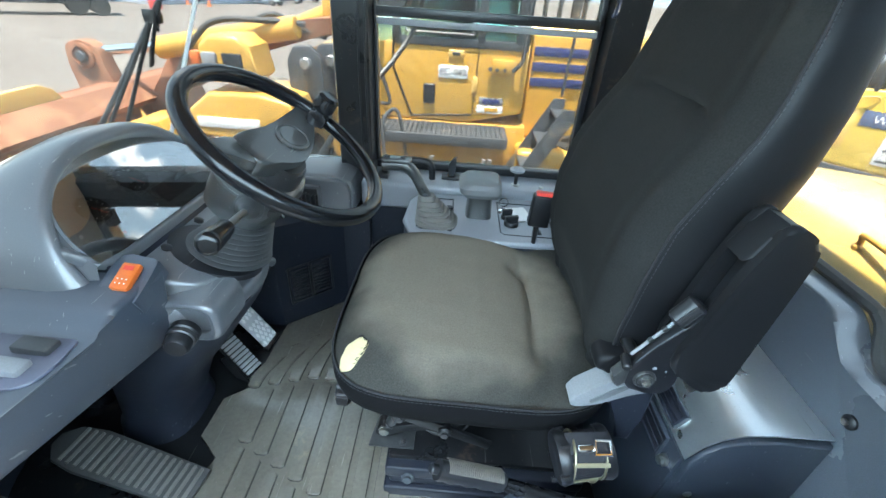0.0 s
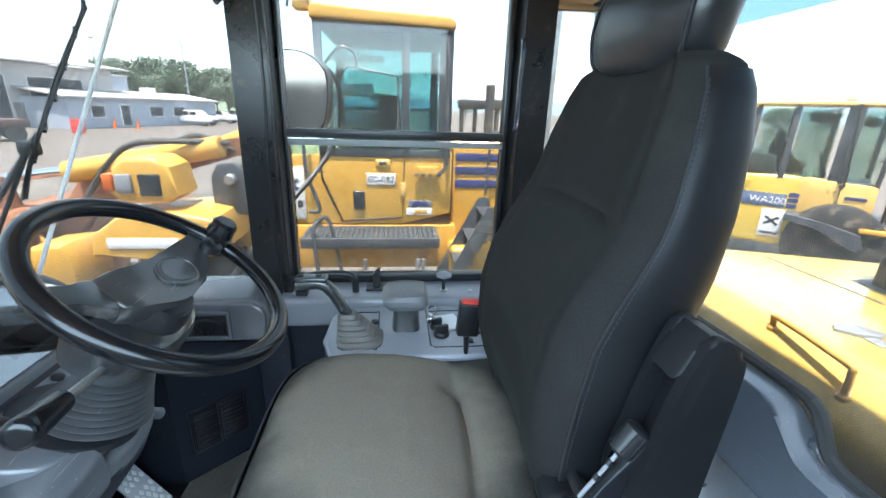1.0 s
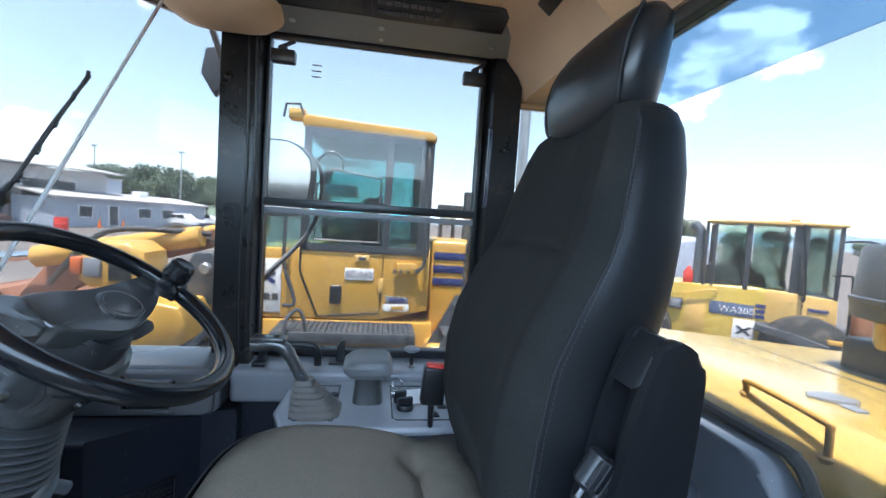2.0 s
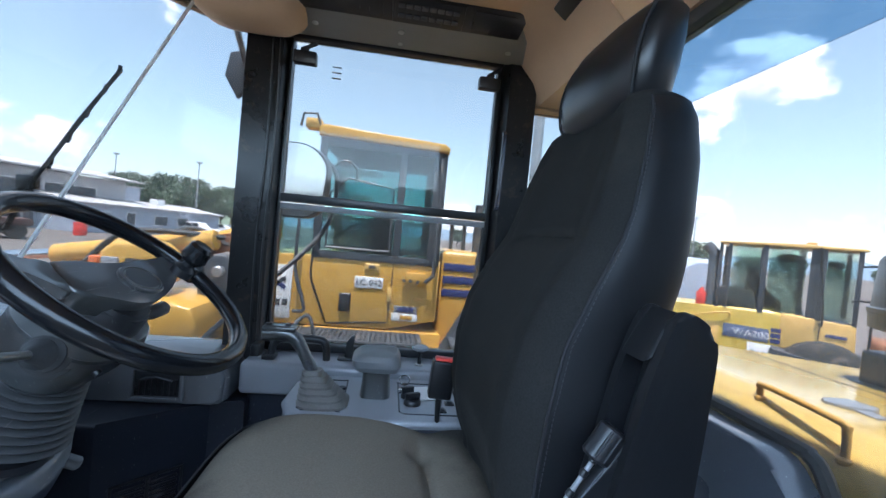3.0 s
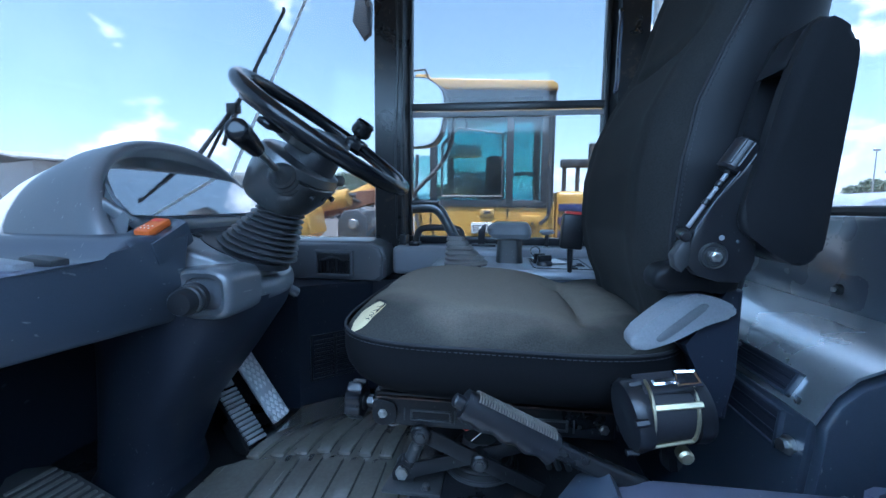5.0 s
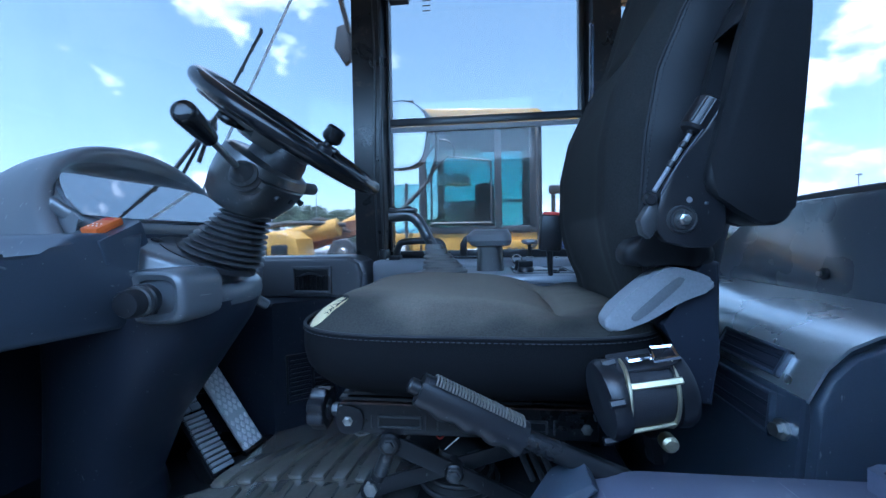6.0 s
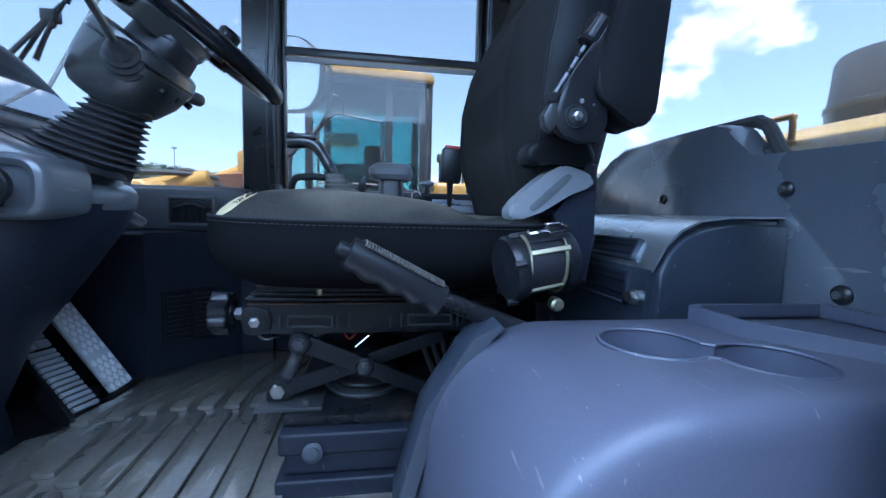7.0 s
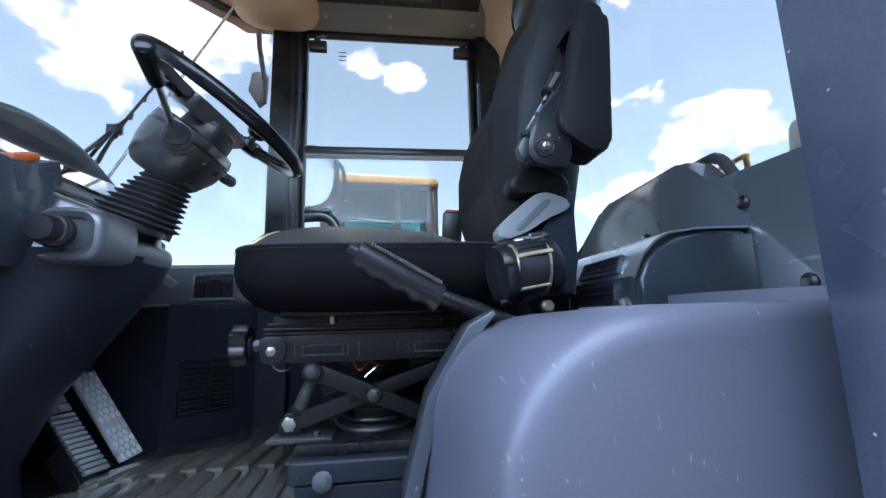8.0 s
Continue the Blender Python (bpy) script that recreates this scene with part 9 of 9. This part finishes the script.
for az, d, h in ((-23.8, 70, 10.0), (-31.5, 75, 10.0), (38.0, 75, 9.2)):
    c = bearing(az, d)
    lamp = thing("yard_lamp", c, "tall slim galvanised yard lamp post", "lamp post", "yard lamps")
    part("post", cyl(bmesh.new(), c, c + Vector((0, 0, h)), 0.12, 0.06), GALVANISED, lamp)
    part("lamp_head", box(bmesh.new(), (c.x - 0.35, c.y - 0.15, GROUND + h - 0.1), (c.x + 0.35, c.y + 0.15, GROUND + h + 0.15), 0.04, 1), GALVANISED, lamp)


def make_tree(at, h, w, seed):
    """A trunk with limbs and a crown of many small leaf tufts with gaps."""
    rnd = random.Random(seed)
    t = thing("tree", at, "broad green leafy tree at the yard's edge", "tree", "trees along the yard")
    bm = bmesh.new()
    top = Vector(at) + Vector((0.2, 0, h * 0.6))
    tube(bm, [at, Vector(at) + Vector((0.1, 0.05, h * 0.3)), top], [0.3, 0.24, 0.1], 8)
    lobes = []
    for i in range(9):
        a = 2 * math.pi * i / 9 + rnd.uniform(-0.3, 0.3)
        r = w * rnd.uniform(0.25, 0.62)
        p = Vector(at) + Vector((r * math.cos(a), r * math.sin(a), h * rnd.uniform(0.45, 0.92)))
        lobes.append((p, w * rnd.uniform(0.24, 0.38)))
        tube(bm, [Vector(at) + Vector((0.1, 0, h * 0.32)), (Vector(at) + p) / 2 + Vector((0, 0, h * 0.1)), p], [0.14, 0.09, 0.03], 6)
    part("trunk", bm, BARK, t)
    bm = bmesh.new()
    for p, r in lobes:
        for k in range(300):
            d = Vector((rnd.gauss(0, 1), rnd.gauss(0, 1), rnd.gauss(0, 1))).normalized() * r * rnd.uniform(0.55, 1.1)
            d.z *= 0.8
            c = p + d
            s = rnd.uniform(0.16, 0.36)
            a = Vector((rnd.gauss(0, 1), rnd.gauss(0, 1), rnd.gauss(0, 1))).normalized()
            b = a.orthogonal().normalized()
            q = a.cross(b)
            vs = [bm.verts.new(c + v) for v in (b * s, q * s * 0.7 + a * s * 0.4, -b * s, -q * s * 0.7 + a * s * 0.3)]
            bm.faces.new(vs[:3])
            bm.faces.new((vs[0], vs[2], vs[3]))
    part("crown", bm, LEAF, t)["kind"] = "stuff"
    return t


protos = [make_tree(bearing(-20 - i * 3, 105 + 4 * i), 9.0 + i * 0.7, 6.5 + 0.4 * i, 20 + i) for i in range(4)]
rnd = random.Random(5)
for i in range(34):
    az = -18.5 - i * 0.85 + rnd.uniform(-0.4, 0.4)
    d = rnd.uniform(100, 135)
    src = protos[i % 4]
    s = rnd.uniform(0.58, 0.84) * (0.62 + 0.38 * min(1.0, (-az - 18) / 7))
    c = copy_thing(src, Matrix.Translation(bearing(az, d)) @ Matrix.Rotation(rnd.uniform(0, 6.28), 4, "Z"))
    c.scale = (s, s, s)
for az, d, s in ((37.4, 84, 0.55), (38.8, 80, 0.62), (43.5, 95, 0.42), (47, 90, 0.40), (50, 95, 0.36), (54, 92, 0.40), (57, 95, 0.42), (17, 150, 0.7), (13, 150, 0.6), (9, 160, 0.7), (-2, 160, 0.8), (-8, 150, 0.8)):
    c = copy_thing(protos[int(d) % 4], Matrix.Translation(bearing(az, d)))
    c.scale = (s, s, s)

# wooded slope and far hills
def ridge(name, dist, az0, az1, low, high, seed, material, label):
    bm = bmesh.new()
    n = 160
    a_row, b_row, c_row = [], [], []
    for i in range(n + 1):
        az = az0 + (az1 - az0) * i / n
        hgt = low + (high - low) * (0.5 + 0.5 * noise.noise(Vector((az * 0.09, seed, 0)))) + 0.12 * (high - low) * noise.noise(Vector((az * 0.7, seed, 3)))
        a_row.append(bm.verts.new(bearing(az, dist, GROUND - 1)))
        b_row.append(bm.verts.new(bearing(az, dist * 1.12, GROUND + hgt)))
        c_row.append(bm.verts.new(bearing(az, dist * 1.5, GROUND - 1)))
    for i in range(n):
        bm.faces.new((a_row[i], a_row[i + 1], b_row[i + 1], b_row[i]))
        bm.faces.new((b_row[i], b_row[i + 1], c_row[i + 1], c_row[i]))
    return tagged(part(name, bm, material), label, "hill", kind="structure")


ridge("backdrop_slope", 150, -60, -19, 4.0, 9.5, 2.0, LEAF, "wooded green slope behind the yard")
ridge("backdrop_hills", 1500, -95, 95, 18, 62, 7.0, HILL, "far hills coloured blue for haze")
